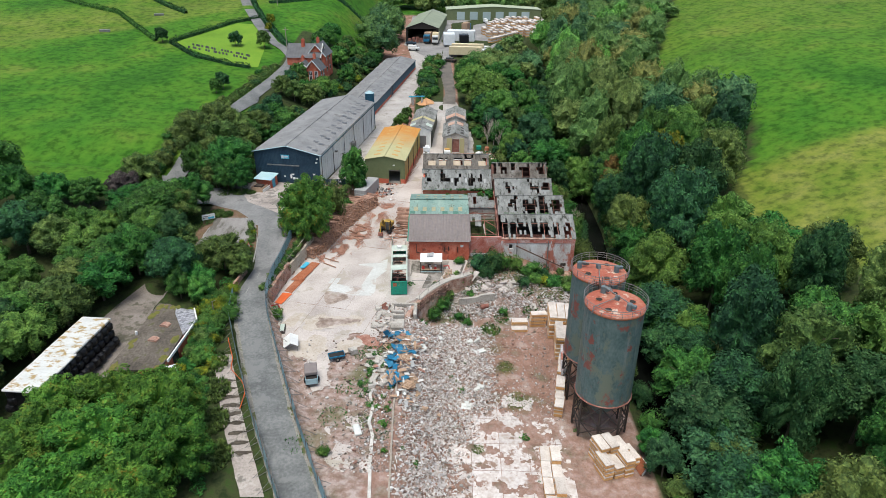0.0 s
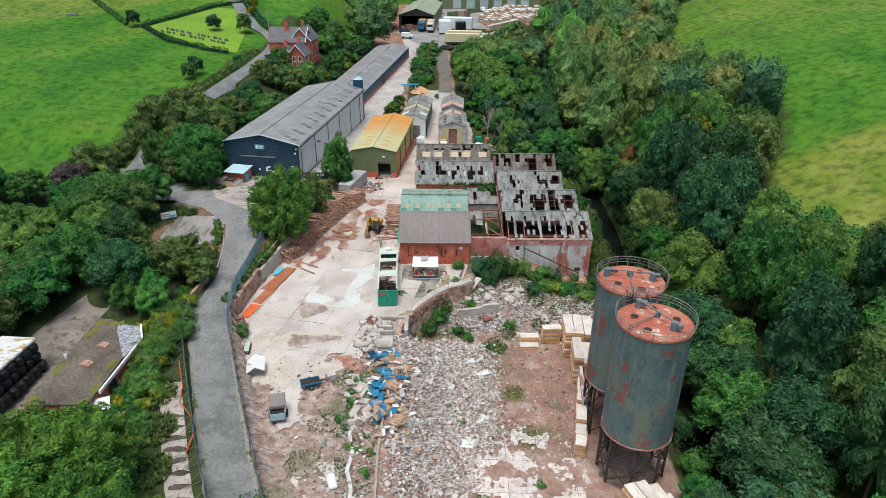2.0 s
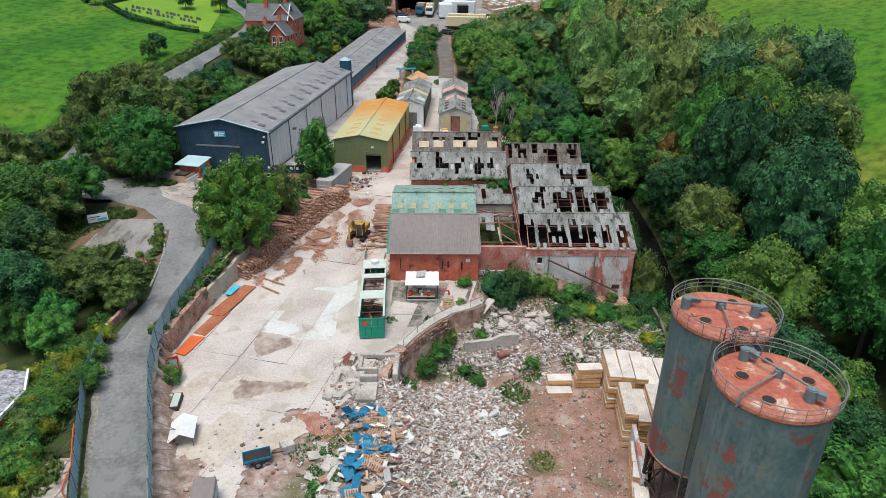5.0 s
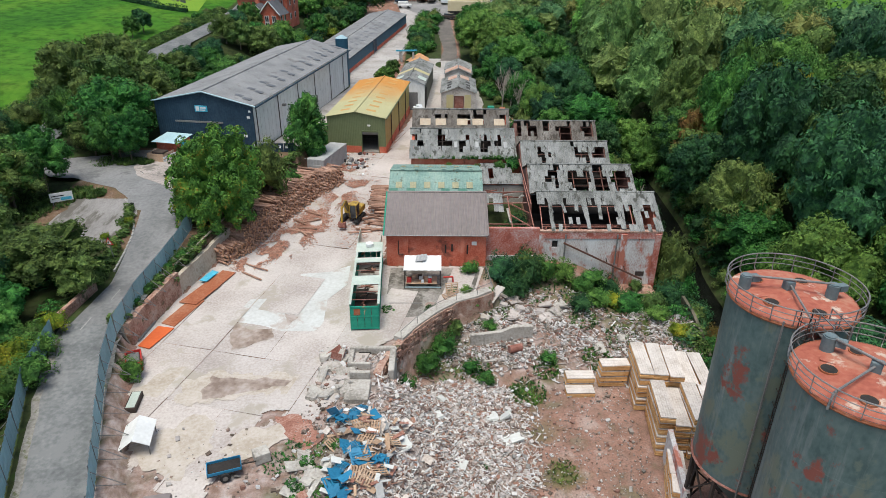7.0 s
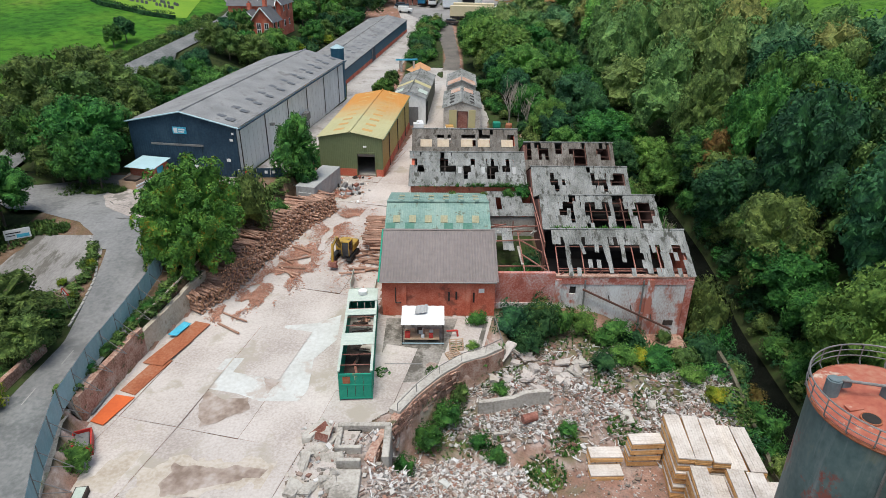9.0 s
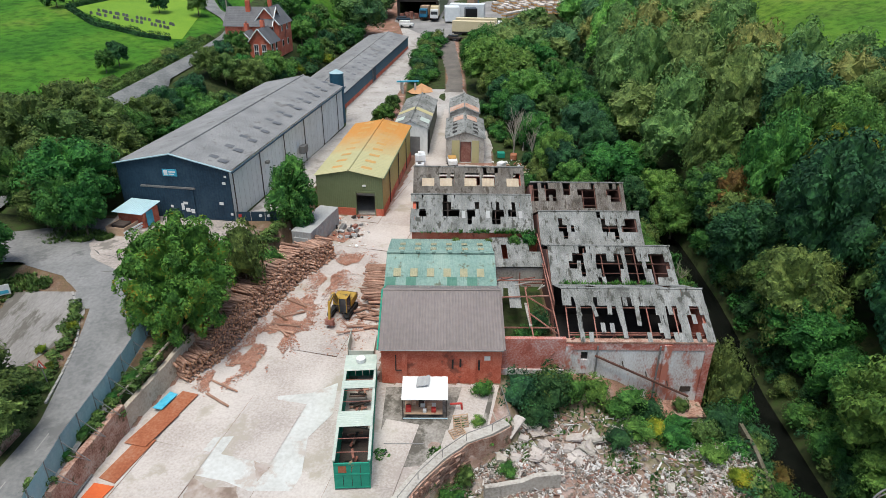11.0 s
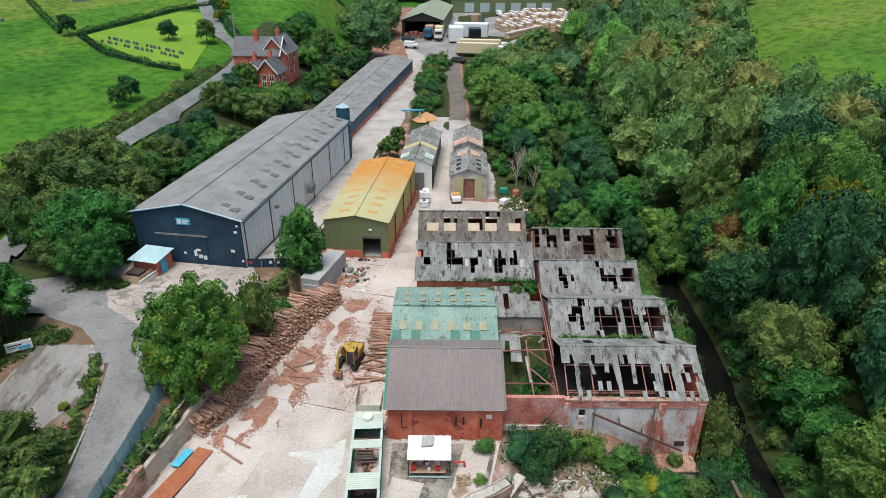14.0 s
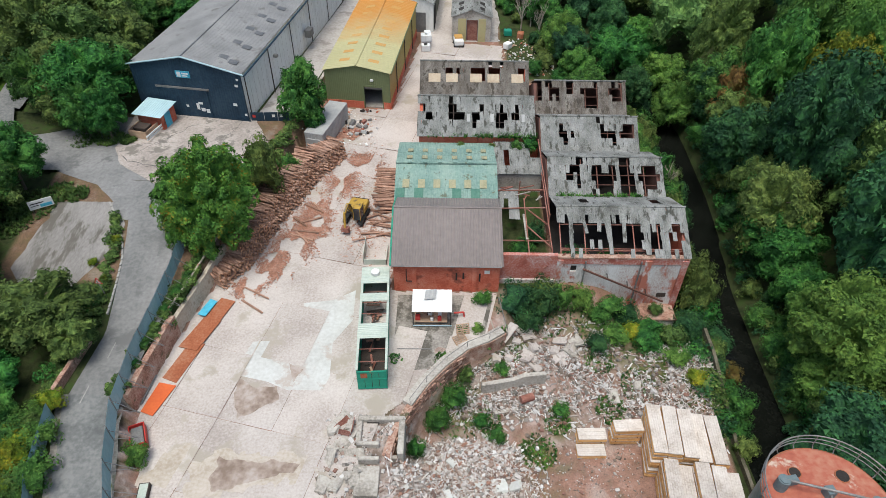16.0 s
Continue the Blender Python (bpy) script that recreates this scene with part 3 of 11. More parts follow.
def ground_material():
    m = bpy.data.materials.new("ground_cover")
    m.use_nodes = True
    n, l = m.node_tree.nodes, m.node_tree.links
    bsdf = n["Principled BSDF"]
    tc, at = n.new("ShaderNodeTexCoord"), n.new("ShaderNodeVertexColor")
    at.layer_name = "cover"
    sep = n.new("ShaderNodeSeparateColor")
    l.new(at.outputs[0], sep.inputs[0])

    def layer(scale, stops, detail=6, lo=0.35, hi=0.65):
        t, r = n.new("ShaderNodeTexNoise"), n.new("ShaderNodeValToRGB")
        t.inputs["Scale"].default_value, t.inputs["Detail"].default_value, t.inputs["Roughness"].default_value = scale, detail, 0.62
        l.new(tc.outputs["Object"], t.inputs["Vector"])
        r.color_ramp.elements[0].position, r.color_ramp.elements[0].color = lo, hexc(*stops[0])
        r.color_ramp.elements[1].position, r.color_ramp.elements[1].color = hi, hexc(*stops[-1])
        for i, c in enumerate(stops[1:-1]):
            r.color_ramp.elements.new(lo + (hi - lo) * (i + 1) / (len(stops) - 1)).color = hexc(*c)
        l.new(t.outputs[0], r.inputs[0])
        return t, r.outputs[0]

    def blend(a, b, fac):
        k = n.new("ShaderNodeMix")
        k.data_type = "RGBA"
        l.new(fac, k.inputs[0])
        l.new(a, k.inputs[6])
        l.new(b, k.inputs[7])
        return k.outputs[2]

    _, under = layer(0.9, [(0.020, 0.032, 0.012), (0.045, 0.055, 0.022), (0.035, 0.065, 0.016)])
    tg, turf = layer(0.045, [(0.030, 0.100, 0.012), (0.045, 0.138, 0.014), (0.070, 0.162, 0.017), (0.12, 0.165, 0.03)], 9, 0.34, 0.68)
    _, tuft = layer(0.55, [(0.34, 0.42, 0.42), (0.85, 0.88, 0.85), (1.2, 1.15, 1.05)], 10, 0.38, 0.60)
    mul = n.new("ShaderNodeMix")
    mul.data_type, mul.blend_type = "RGBA", "MULTIPLY"
    mul.inputs[0].default_value = 0.7
    dry = n.new("ShaderNodeVertexColor")
    dry.layer_name = "dry"
    _, straw = layer(0.12, [(0.10, 0.155, 0.02), (0.165, 0.19, 0.035), (0.215, 0.215, 0.06)], 9)
    dsep = n.new("ShaderNodeSeparateColor")
    l.new(dry.outputs[0], dsep.inputs[0])
    turf = blend(turf, straw, dsep.outputs[0])
    l.new(turf, mul.inputs[6])
    l.new(tuft, mul.inputs[7])
    te, earth = layer(0.35, [(0.15, 0.12, 0.07), (0.22, 0.125, 0.09), (0.28, 0.155, 0.115), (0.36, 0.27, 0.23)], 8)
    td, dust = layer(1.1, [(0.17, 0.13, 0.105), (0.30, 0.245, 0.215), (0.46, 0.41, 0.385)], 9, 0.38, 0.62)
    _, grit = layer(9.0, [(0.62, 0.62, 0.62), (1.0, 1.0, 1.0), (1.25, 1.22, 1.2)], 5, 0.36, 0.64)
    gr = n.new("ShaderNodeMix")
    gr.data_type, gr.blend_type = "RGBA", "MULTIPLY"
    gr.inputs[0].default_value = 0.8
    l.new(earth, gr.inputs[6])
    l.new(grit, gr.inputs[7])
    earth = gr.outputs[2]
    c = blend(under, mul.outputs[2], sep.outputs[0])
    c = blend(c, earth, sep.outputs[1])
    c = blend(c, dust, sep.outputs[2])
    _, green = layer(1.6, [(0.13, 0.115, 0.06), (0.085, 0.10, 0.03), (0.06, 0.095, 0.02)])
    c = blend(c, green, at.outputs["Alpha"])
    l.new(c, bsdf.inputs["Base Color"])
    bsdf.inputs["Roughness"].default_value = 0.95
    bsdf.inputs["Specular IOR Level"].default_value = 0.1
    bp = n.new("ShaderNodeBump")
    bp.inputs["Strength"].default_value, bp.inputs["Distance"].default_value = 0.6, 0.25
    l.new(td.outputs[0], bp.inputs["Height"])
    l.new(bp.outputs[0], bsdf.inputs["Normal"])
    return m


def surf(x, y):
    """The finished ground with its heaps and unevenness."""
    z = land(x, y)
    g, e, d = zone(x, y)
    if -7 < x < 26 and y < 98 and e:
        z += 0.35 * d * noise.fractal(Vector((x * 0.45, y * 0.45, 3)), 1.0, 2.0, 4)
        z += 0.9 * math.exp(-((x - 0.5) / 4.0) ** 2 - ((y - 75) / 7.0) ** 2) + 0.7 * math.exp(-((x + 4.2) / 2.6) ** 2 - ((y - 70) / 4.5) ** 2)
    elif not e:
        z += 0.5 * noise.noise(Vector((x * 0.05, y * 0.05, 0))) * (1 if abs(x + 27) > 14 else 0)
    return z


def dryness(x, y):
    """Where the pasture has turned straw-coloured: below a mown line by the wood, and past the fence on the hill."""
    if x > 40:
        return 0.85 * ease(3, -3, y - 126.5 + 3 * noise.noise(Vector((x * 0.1, y * 0.1, 2)))) + 0.35 * ease(150, 230, y)
    line = 212 + 0.56 * (x + 104) if x < -104 else 212 + 1.28 * (x + 104)
    return 0.5 * ease(-2, 4, y - line) * ease(60, 30, y - line) if x < -60 else 0.0


def build_ground():
    nx, ny = len(GX), len(GY)
    verts, cols = [], []
    for y in GY:
        for x in GX:
            z = surf(x, y)
            g, e, d = zone(x, y)
            verts.append((x, y, z))
            cols.append((g, e, d, moss(x, y) if 48 < y < 102 and -18 < x < 28 else 0.0))
    faces = [(j * nx + i, j * nx + i + 1, (j + 1) * nx + i + 1, (j + 1) * nx + i) for j in range(ny - 1) for i in range(nx - 1)]
    me = bpy.data.meshes.new("ground")
    me.from_pydata(verts, [], faces)
    attr = me.color_attributes.new("cover", "FLOAT_COLOR", "POINT")
    attr.data.foreach_set("color", np.array(cols, dtype=np.float32).ravel())
    parched = me.color_attributes.new("dry", "FLOAT_COLOR", "POINT")
    parched.data.foreach_set("color", np.array([(dryness(x, y), 0, 0, 1) for y in GY for x in GX], dtype=np.float32).ravel())
    me.materials.append(ground_material())
    me.shade_smooth()
    tagged(new("ground", me), "valley ground of pasture, woodland floor and bare demolition site", "ground", kind="structure")


build_ground()


def drape(name, xs_of_y, y0, y1, material, lift, label, category, step=0.8, across=8, zf=None, wob=0.0):
    """A strip of surfacing that lies on the land between two edges given as functions of y."""
    bm = bmesh.new()
    rows = []
    for k in range(int((y1 - y0) / step) + 1):
        y = y0 + (y1 - y0) * k / int((y1 - y0) / step)
        a, b = xs_of_y(y)
        a += wob * noise.noise(Vector((y * 0.7, 1, 0)))
        b += wob * noise.noise(Vector((y * 0.7, 9, 0)))
        rows.append([bm.verts.new((a + (b - a) * i / across, y, (zf(y) if zf else land(a + (b - a) * i / across, y)) + lift)) for i in range(across + 1)])
    for r, q in zip(rows, rows[1:]):
        for i in range(across):
            bm.faces.new((r[i], r[i + 1], q[i + 1], q[i]))
    return tagged(part(name, bm, material), label, category, kind="structure")


M_LANEC = mat("greyed_lane_concrete", [(0.28, 0.255, 0.235), (0.36, 0.335, 0.31), (0.44, 0.41, 0.385)], 0.2, 3, mask=((0.24, 0.215, 0.195), 0.3, 0.58))


def road_mid(y):
    return lerp(y, (28, -5.6), (40, -10.6), (48, -14.2), (57, -18.45), (67, -22.5), (76, -25.9), (83, -28.0), (90, -27.0), (95, -27.7), (101, -28.6), (106, -29.6))


drape("road", lambda y: (road_mid(y) - 2.2, road_mid(y) + lerp(y, (50, 1.7), (74, 1.9), (84, 2.2))), 28, 84, M_ROAD, 0.05, "narrow patched grey asphalt lane between hoardings", "road", wob=0.22)
drape("road_verge", lambda y: (road_mid(y) - 2.75, road_mid(y) + lerp(y, (50, 2.05), (74, 2.25), (84, 2.4))), 28, 84, M_VERGE, 0.034, "pale dusty verge of silt beside the lane", "verge", wob=0.3)
drape("road_bend", lambda y: (road_mid(y) - lerp(y, (84, 2.25), (92, 2.5), (104, 3.0)), min(road_mid(y) + 2.3, -25.9 + 0.1 * (y - 84))), 84, 104, M_ROADPALE, 0.052, "pale worn asphalt lane at the bend", "road")
drape("road_junction", lambda y: (lerp(y, (103.5, -33), (106, -34.5), (108.5, -37), (110, -41), (112.5, -45), (116, -49), (121.5, -40)), lerp(y, (103.5, -26), (108, -24), (115, -22.5), (121.5, -23.5))), 103.5, 121.8, M_ROADPALE, 0.055, "cracked pale asphalt junction", "road", wob=0.5)
drape("forecourt", lambda y: (lerp(y, (107, -28.5), (112, -36), (115, -37.5), (122.4, -38)), lerp(y, (107, -24.6), (112, -21.5), (116, -20.5), (122.4, -23.6))), 107, 122.6, M_FORE, 0.075, "worn pinkish grey forecourt before the warehouse", "forecourt", wob=0.4)


def upper_mid(y):
    return lerp(y, (110.5, -43.5), (114, -48.5), (118, -52.0), (122, -53.8), (130, -53.6), (140, -52.8), (152, -51.2), (166, -48.4), (180, -45.8), (192, -44.3), (199, -44.6), (206, -48.2), (213, -54.0), (230, -62.0), (252, -71.3), (300, -89))


drape("road_upper", lambda y: (upper_mid(y) - 1.9, upper_mid(y) + 1.9), 110.5, 300, M_ROAD, 0.28, "grey country road climbing between hedges", "road", zf=None)
drape("layby", lambda y: (lerp(y, (94, -38), (97, -41), (106, -40)), lerp(y, (94, -35), (99, -32.5), (106, -32))), 94, 106, M_LAYBY, 0.045, "stained concrete lay-by beside the lane", "road", wob=0.6)
M_CRACK = mat("tarry_crack_filler", [(0.10, 0.095, 0.09), (0.16, 0.15, 0.14)], 0.6, 6)


def cracks(lines):
    """Wandering dark cracks and patched joints in the surfacing."""
    for k, (xa, ya, xb, yb, w) in enumerate(lines):
        n = max(4, int(math.hypot(xb - xa, yb - ya) / 0.5))
        tx, ty = (xb - xa) / n, (yb - ya) / n
        le = math.hypot(tx, ty)
        px, py = -ty / le, tx / le
        bm = bmesh.new()
        last = None
        for i in range(n + 1):
            o = 0.5 * noise.noise(Vector((i * 0.35, k * 7.3, 0))) + 0.2 * noise.noise(Vector((i * 1.3, k * 3.1, 4)))
            ww = 0.5 * w * max(0.1, 0.6 + 0.9 * noise.noise(Vector((i * 0.6, k * 5.7, 9))))
            x, y = xa + tx * i + px * o, ya + ty * i + py * o
            pair = [bm.verts.new((x + px * d, y + py * d, land(x + px * d, y + py * d) + 0.1)) for d in (-ww, ww)]
            if last:
                bm.faces.new((last[0], pair[0], pair[1], last[1]))
            last = pair
        tagged(part("road_crack", bm, M_CRACK), "dark crack in worn surfacing", "crack", kind="structure")


cracks([(-37.0, 113.6, -31.0, 111.0, 0.16), (-34.6, 114.4, -29.6, 120.6, 0.1), (-33.0, 111.6, -26.0, 112.6, 0.14), (-30.6, 113.4, -25.0, 118.8, 0.09), (-36.0, 116.0, -28.0, 116.8, 0.08), (-33.6, 108.8, -27.0, 109.6, 0.12), (-29.0, 107.6, -24.6, 121.0, 0.07)])
drape("cabin_track", lambda y: (lerp(y, (52, -48.5), (71, -47.5), (79, -47.5), (86, -45.0), (93, -41.5)), lerp(y, (52, -43.5), (71, -41.0), (80, -41.4), (89, -39.8), (93, -38.6))), 52, 93, M_TRACK, 0.06, "worn brown track under the trees", "track", wob=0.4)
drape("works_lane", lambda y: (lerp(y, (121, -23.6), (165, -17.2), (177, -18.7), (227, -9.2), (262, -14)), lerp(y, (121, -19.6), (130, -17.9), (150, -15.4), (163, -13.4), (178, -10.5), (232, -3.5), (262, 2))), 121.5, 262, M_LANEC, 0.045, "pale concrete works lane beside the long sheds", "road", across=14)
drape("lorry_park", lambda y: (lerp(y, (238, -3), (250, -10), (262, -15), (330, -15)), lerp(y, (236, 4), (245, 16), (262, 24), (300, 42), (330, 50))), 236, 345, mat("grey_hardstanding", [(0.16, 0.15, 0.145), (0.24, 0.23, 0.22), (0.30, 0.29, 0.28)], 0.15, 4), 0.06, "grey gravel and asphalt hardstanding of a timber yard", "yard")
drape("works_apron", lambda y: (lerp(y, (150, -4.4), (176, -4.8), (190, -3.6)), lerp(y, (150, 8.4), (165, 7.4), (176, 5.8), (190, 4.2))), 149.5, 190, M_LANEC, 0.03, "pale concrete between the small works buildings", "yard", across=12, wob=0.5)
drape("dirt_track", lambda y: (lerp(y, (188, 0.2), (200, 1.0), (238, -2)), lerp(y, (188, 4.0), (200, 4.2), (238, 3))), 188, 240, mat("dark_dirt", [(0.10, 0.09, 0.08), (0.17, 0.15, 0.13)], 0.4, 5), 0.05, "dark rutted dirt track", "track", wob=0.5)


# ---- concrete yard, bay by bay ----
def yard_right(y):
    return lerp(y, (44, -6), (60, -9.5), (70, -11.5), (75, -9.0), (79, -7.0), (84, -5.2), (86, -2.8), (89.6, -0.3), (91.7, 3.2), (97.4, 4.5), (97.5, -5.7), (118, -5.7), (118.1, -3.6), (133, -3.6), (133.2, 7), (148, 8), (149, 0.4), (176, 1.0))


yard = tagged(new("yard"), "pale pinkish concrete yard cast in bays, cracked and stained", "yard", kind="structure")


def in_yard(x, y):
    xr = yard_right(y) + 0.7 * noise.noise(Vector((y * 0.5, 4, 0))) * (1 if y < 84 else 0)
    xl = wall_x(y) + 0.2 if y < 129 else lerp(y, (129, -7.4), (151, -4.3), (154, -1.6), (176, 0.2))
    if y < 70:
        xl += 1.5 + 2.0 * noise.noise(Vector((y * 0.3, 7, 0)))
    if not xl <= x <= xr or not 50 < y < 176:
        return False
    if y > 76:
        return True
    worn = noise.fractal(Vector((x * 0.3, y * 0.3, 5)), 1, 2, 4)
    if x > -14.2 + 1.6 * noise.noise(Vector((x * 0.4, y * 0.4, 8))) and 57.0 < y < 72.6 + 1.8 * noise.noise(Vector((x * 0.35, 3, 1))):
        # broken out down to earth and gravel
        return worn > 0.42
    return worn > -0.02 - 0.05 * (y - 66) if y > 57 else worn > -0.2 and x > -13


def build_yard():
    ca, sa = math.cos(0.235), math.sin(0.235)
    bay_w, bay_l = 4.7, 6.4
    for bi in range(-16, 8):
        for bj in range(3, 32):
            n, m = (34, 46) if bj < 13 else (16, 22)
            bm, grid = bmesh.new(), {}
            lift = 0.06 + 0.01 * random.random()
            tilt = random.uniform(-0.004, 0.004)

            def corner(i, j):
                if (i, j) not in grid:
                    u, v = bi * bay_w + 0.012 + (bay_w - 0.024) * i / n, bj * bay_l + 0.012 + (bay_l - 0.024) * j / m
                    x, y = u * ca + v * sa, -u * sa + v * ca
                    grid[(i, j)] = bm.verts.new((x, y, floor_z(y) + lift + tilt * i * 16 / n))
                return grid[(i, j)]

            for i in range(n):
                for j in range(m):
                    u, v = (bi + (i + 0.5) / n) * bay_w, (bj + (j + 0.5) / m) * bay_l
                    if in_yard(u * ca + v * sa, -u * sa + v * ca):
                        bm.faces.new((corner(i, j), corner(i + 1, j), corner(i + 1, j + 1), corner(i, j + 1)))
            if len(bm.faces) < 6:
                bm.free()
                continue
            part("concrete_bay", bm, M_CONC, yard)


build_yard()


def build_low_floor():
    """What is left of a white concrete floor on the lower ground."""
    floor = tagged(new("lower_floor"), "broken remains of a white concrete floor on the lower ground", "floor", kind="structure")
    ca, sa = math.cos(0.02), math.sin(0.02)
    for bi in range(-1, 5):
        for bj in range(11, 17):
            bm, grid = bmesh.new(), {}
            n, w, l_ = 26, 3.4, 4.3

            def corner(i, j):
                if (i, j) not in grid:
                    u, v = bi * w + 0.03 + (w - 0.06) * i / n, bj * l_ + 0.03 + (l_ - 0.06) * j / n
                    x, y = u * ca + v * sa - 0.8, -u * sa + v * ca
                    grid[(i, j)] = bm.verts.new((x, y, surf(x, y) + 0.07))
                return grid[(i, j)]

            for i in range(n):
                for j in range(n):
                    x, y = (bi + (i + 0.5) / n) * w, (bj + (j + 0.5) / n) * l_
                    q = noise.fractal(Vector((x * 0.42, y * 0.42, 15)), 0.8, 2, 6)
                    if q > -0.16 + 0.6 * ease(63, 71, y) + 0.4 * ease(9, 14, x) * ease(56, 62, y) and x > -2.5 and x < 15 and y < 71:
                        bm.faces.new((corner(i, j), corner(i + 1, j), corner(i + 1, j + 1), corner(i, j + 1)))
            if len(bm.faces) < 5:
                bm.free()
                continue
            part("floor_bay", bm, M_LOWCONC, floor)


build_low_floor()


def blob(name, cx, cy, rx, ry, z, material, label, category, rot=0.0, seed=0, n=90, kind="structure", lift=0.095):
    """A thin irregular patch, such as a puddle or spilt dirt."""
    bm = bmesh.new()
    vs = []
    for i in range(n):
        a = 2 * math.pi * i / n
        r = 1 + 0.7 * noise.noise(Vector((math.cos(a) * 0.9, math.sin(a) * 0.9, seed))) + 0.28 * noise.noise(Vector((math.cos(a) * 2.3, math.sin(a) * 2.3, seed))) + 0.07 * noise.noise(Vector((math.cos(a) * 7, math.sin(a) * 7, seed)))
        x, y = rx * r * math.cos(a), ry * r * math.sin(a)
        x, y = cx + x * math.cos(rot) - y * math.sin(rot), cy + x * math.sin(rot) + y * math.cos(rot)
        vs.append(bm.verts.new((x, y, (floor_z(y) if z is None else z) + 0.0)))
    c = bm.verts.new((cx, cy, floor_z(cy) if z is None else z))
    for i in range(n):
        bm.faces.new((c, vs[i], vs[(i + 1) % n]))
    for v in bm.verts:
        v.co.z += lift
    return tagged(part(name, bm, material), label, category, kind=kind)


def patch(pts, material, lift, label):
    """A flat repair cast into the yard, outlined in plan."""
    bm = bmesh.new()
    f = bm.faces.new([bm.verts.new((x, y, floor_z(y) + lift)) for x, y in pts])
    bmesh.ops.triangulate(bm, faces=[f])
    bmesh.ops.subdivide_edges(bm, edges=bm.edges[:], cuts=3, use_grid_fill=True)
    for v in bm.verts:
        v.co.z = floor_z(v.co.y) + lift
    part("concrete_patch", bm, material, yard, label)


patch([(-18.0, 87.6), (-17.9, 90.0), (-17.5, 91.2), (-13.0, 91.5), (-13.7, 95.8), (-11.0, 96.2), (-9.0, 97.5), (-8.9, 93.8), (-10.4, 91.2), (-10.2, 87.6), (-10.6, 86.2), (-13.6, 86.2), (-15.4, 87.0)], M_PATCH, 0.078, "newer pale white concrete repair")
patch([(-4.95, 88.2), (-1.6, 88.5), (0.4, 90.3), (3.2, 92.2), (4.2, 97.0), (-4.9, 97.0)], M_APRON, 0.082, "older grey concrete apron before the brick shed")


def pool(pts, label, material=None, name="puddle", lift=0.094, ragged=0.28):
    """A shallow pool or stain with a ragged edge, outlined in plan."""
    line = []
    for (xa, ya), (xb, yb) in zip(pts, pts[1:] + pts[:1]):
        n = max(2, int(math.hypot(xb - xa, yb - ya) / 0.18))
        line += [(xa + (xb - xa) * i / n, ya + (yb - ya) * i / n) for i in range(n)]
    bm = bmesh.new()
    vs = []
    for x, y in line:
        a, b = ragged * noise.fractal(Vector((x * 1.1, y * 1.1, 3)), 1, 2, 4), ragged * noise.fractal(Vector((x * 1.1, y * 1.1, 9)), 1, 2, 4)
        vs.append(bm.verts.new((x + a, y + b, floor_z(y + b) + lift)))
    bmesh.ops.triangulate(bm, faces=[bm.faces.new(vs)])
    tagged(part(name, bm, material or M_WET), label, name.replace("_", " "), kind="structure")


pool([(-18.1, 87.5), (-17.1, 86.9), (-16.2, 86.3), (-14.5, 86.6), (-14.1, 85.4), (-15.5, 84.4), (-17.0, 83.4), (-17.7, 84.9)], "shallow grey puddle on the concrete yard")
pool([(-13.9, 88.9), (-12.5, 88.3), (-13.2, 87.0)], "small grey puddle on the concrete yard", ragged=0.15)
pool([(-17.5, 79.9), (-16.4, 79.7), (-14.3, 79.6), (-12.7, 79.8), (-11.4, 79.4), (-11.6, 78.8), (-13.7, 78.3), (-16.0, 77.5), (-17.4, 77.2), (-17.8, 78.6)], "long brown puddle on the concrete yard")
pool([(-19.6, 79.6), (-17.4, 80.4), (-14.0, 80.2), (-10.6, 80.4), (-9.6, 79.0), (-11.4, 78.2), (-14.4, 77.6), (-17.0, 76.6), (-19.4, 76.6)], "brown mud stain round the puddle", M_MUD, "mud_stain", 0.088, 0.7)
pool([(-11.6, 75.4), (-9.8, 75.6), (-7.8, 73.2), (-8.8, 72.0), (-10.6, 73.4)], "trodden red brick dust beside the heap", M_BRICKDUST, "brick_dust", 0.1, 0.5)
for x, y, a, b, t_, sd in ((-17.5, 72.0, 2.4, 3.0, 0.2, 33), (-12.2, 73.2, 2.8, 1.4, 0.5, 35), (-21.6, 78.0, 1.4, 3.4, -0.3, 36)):
    blob("mud_stain", x, y, a, b, None, M_MUD, "dried brown mud washed over the concrete", "stain", t_, sd, lift=0.086)
water = drape("water", lambda y: (river_x(y) - 3.2, river_x(y) + 2.4), 36, 200, M_WATER, 0.25, "dark slow river in a shaded cut", "river", step=2.0, zf=lambda y: river_z(y) - 0.05)


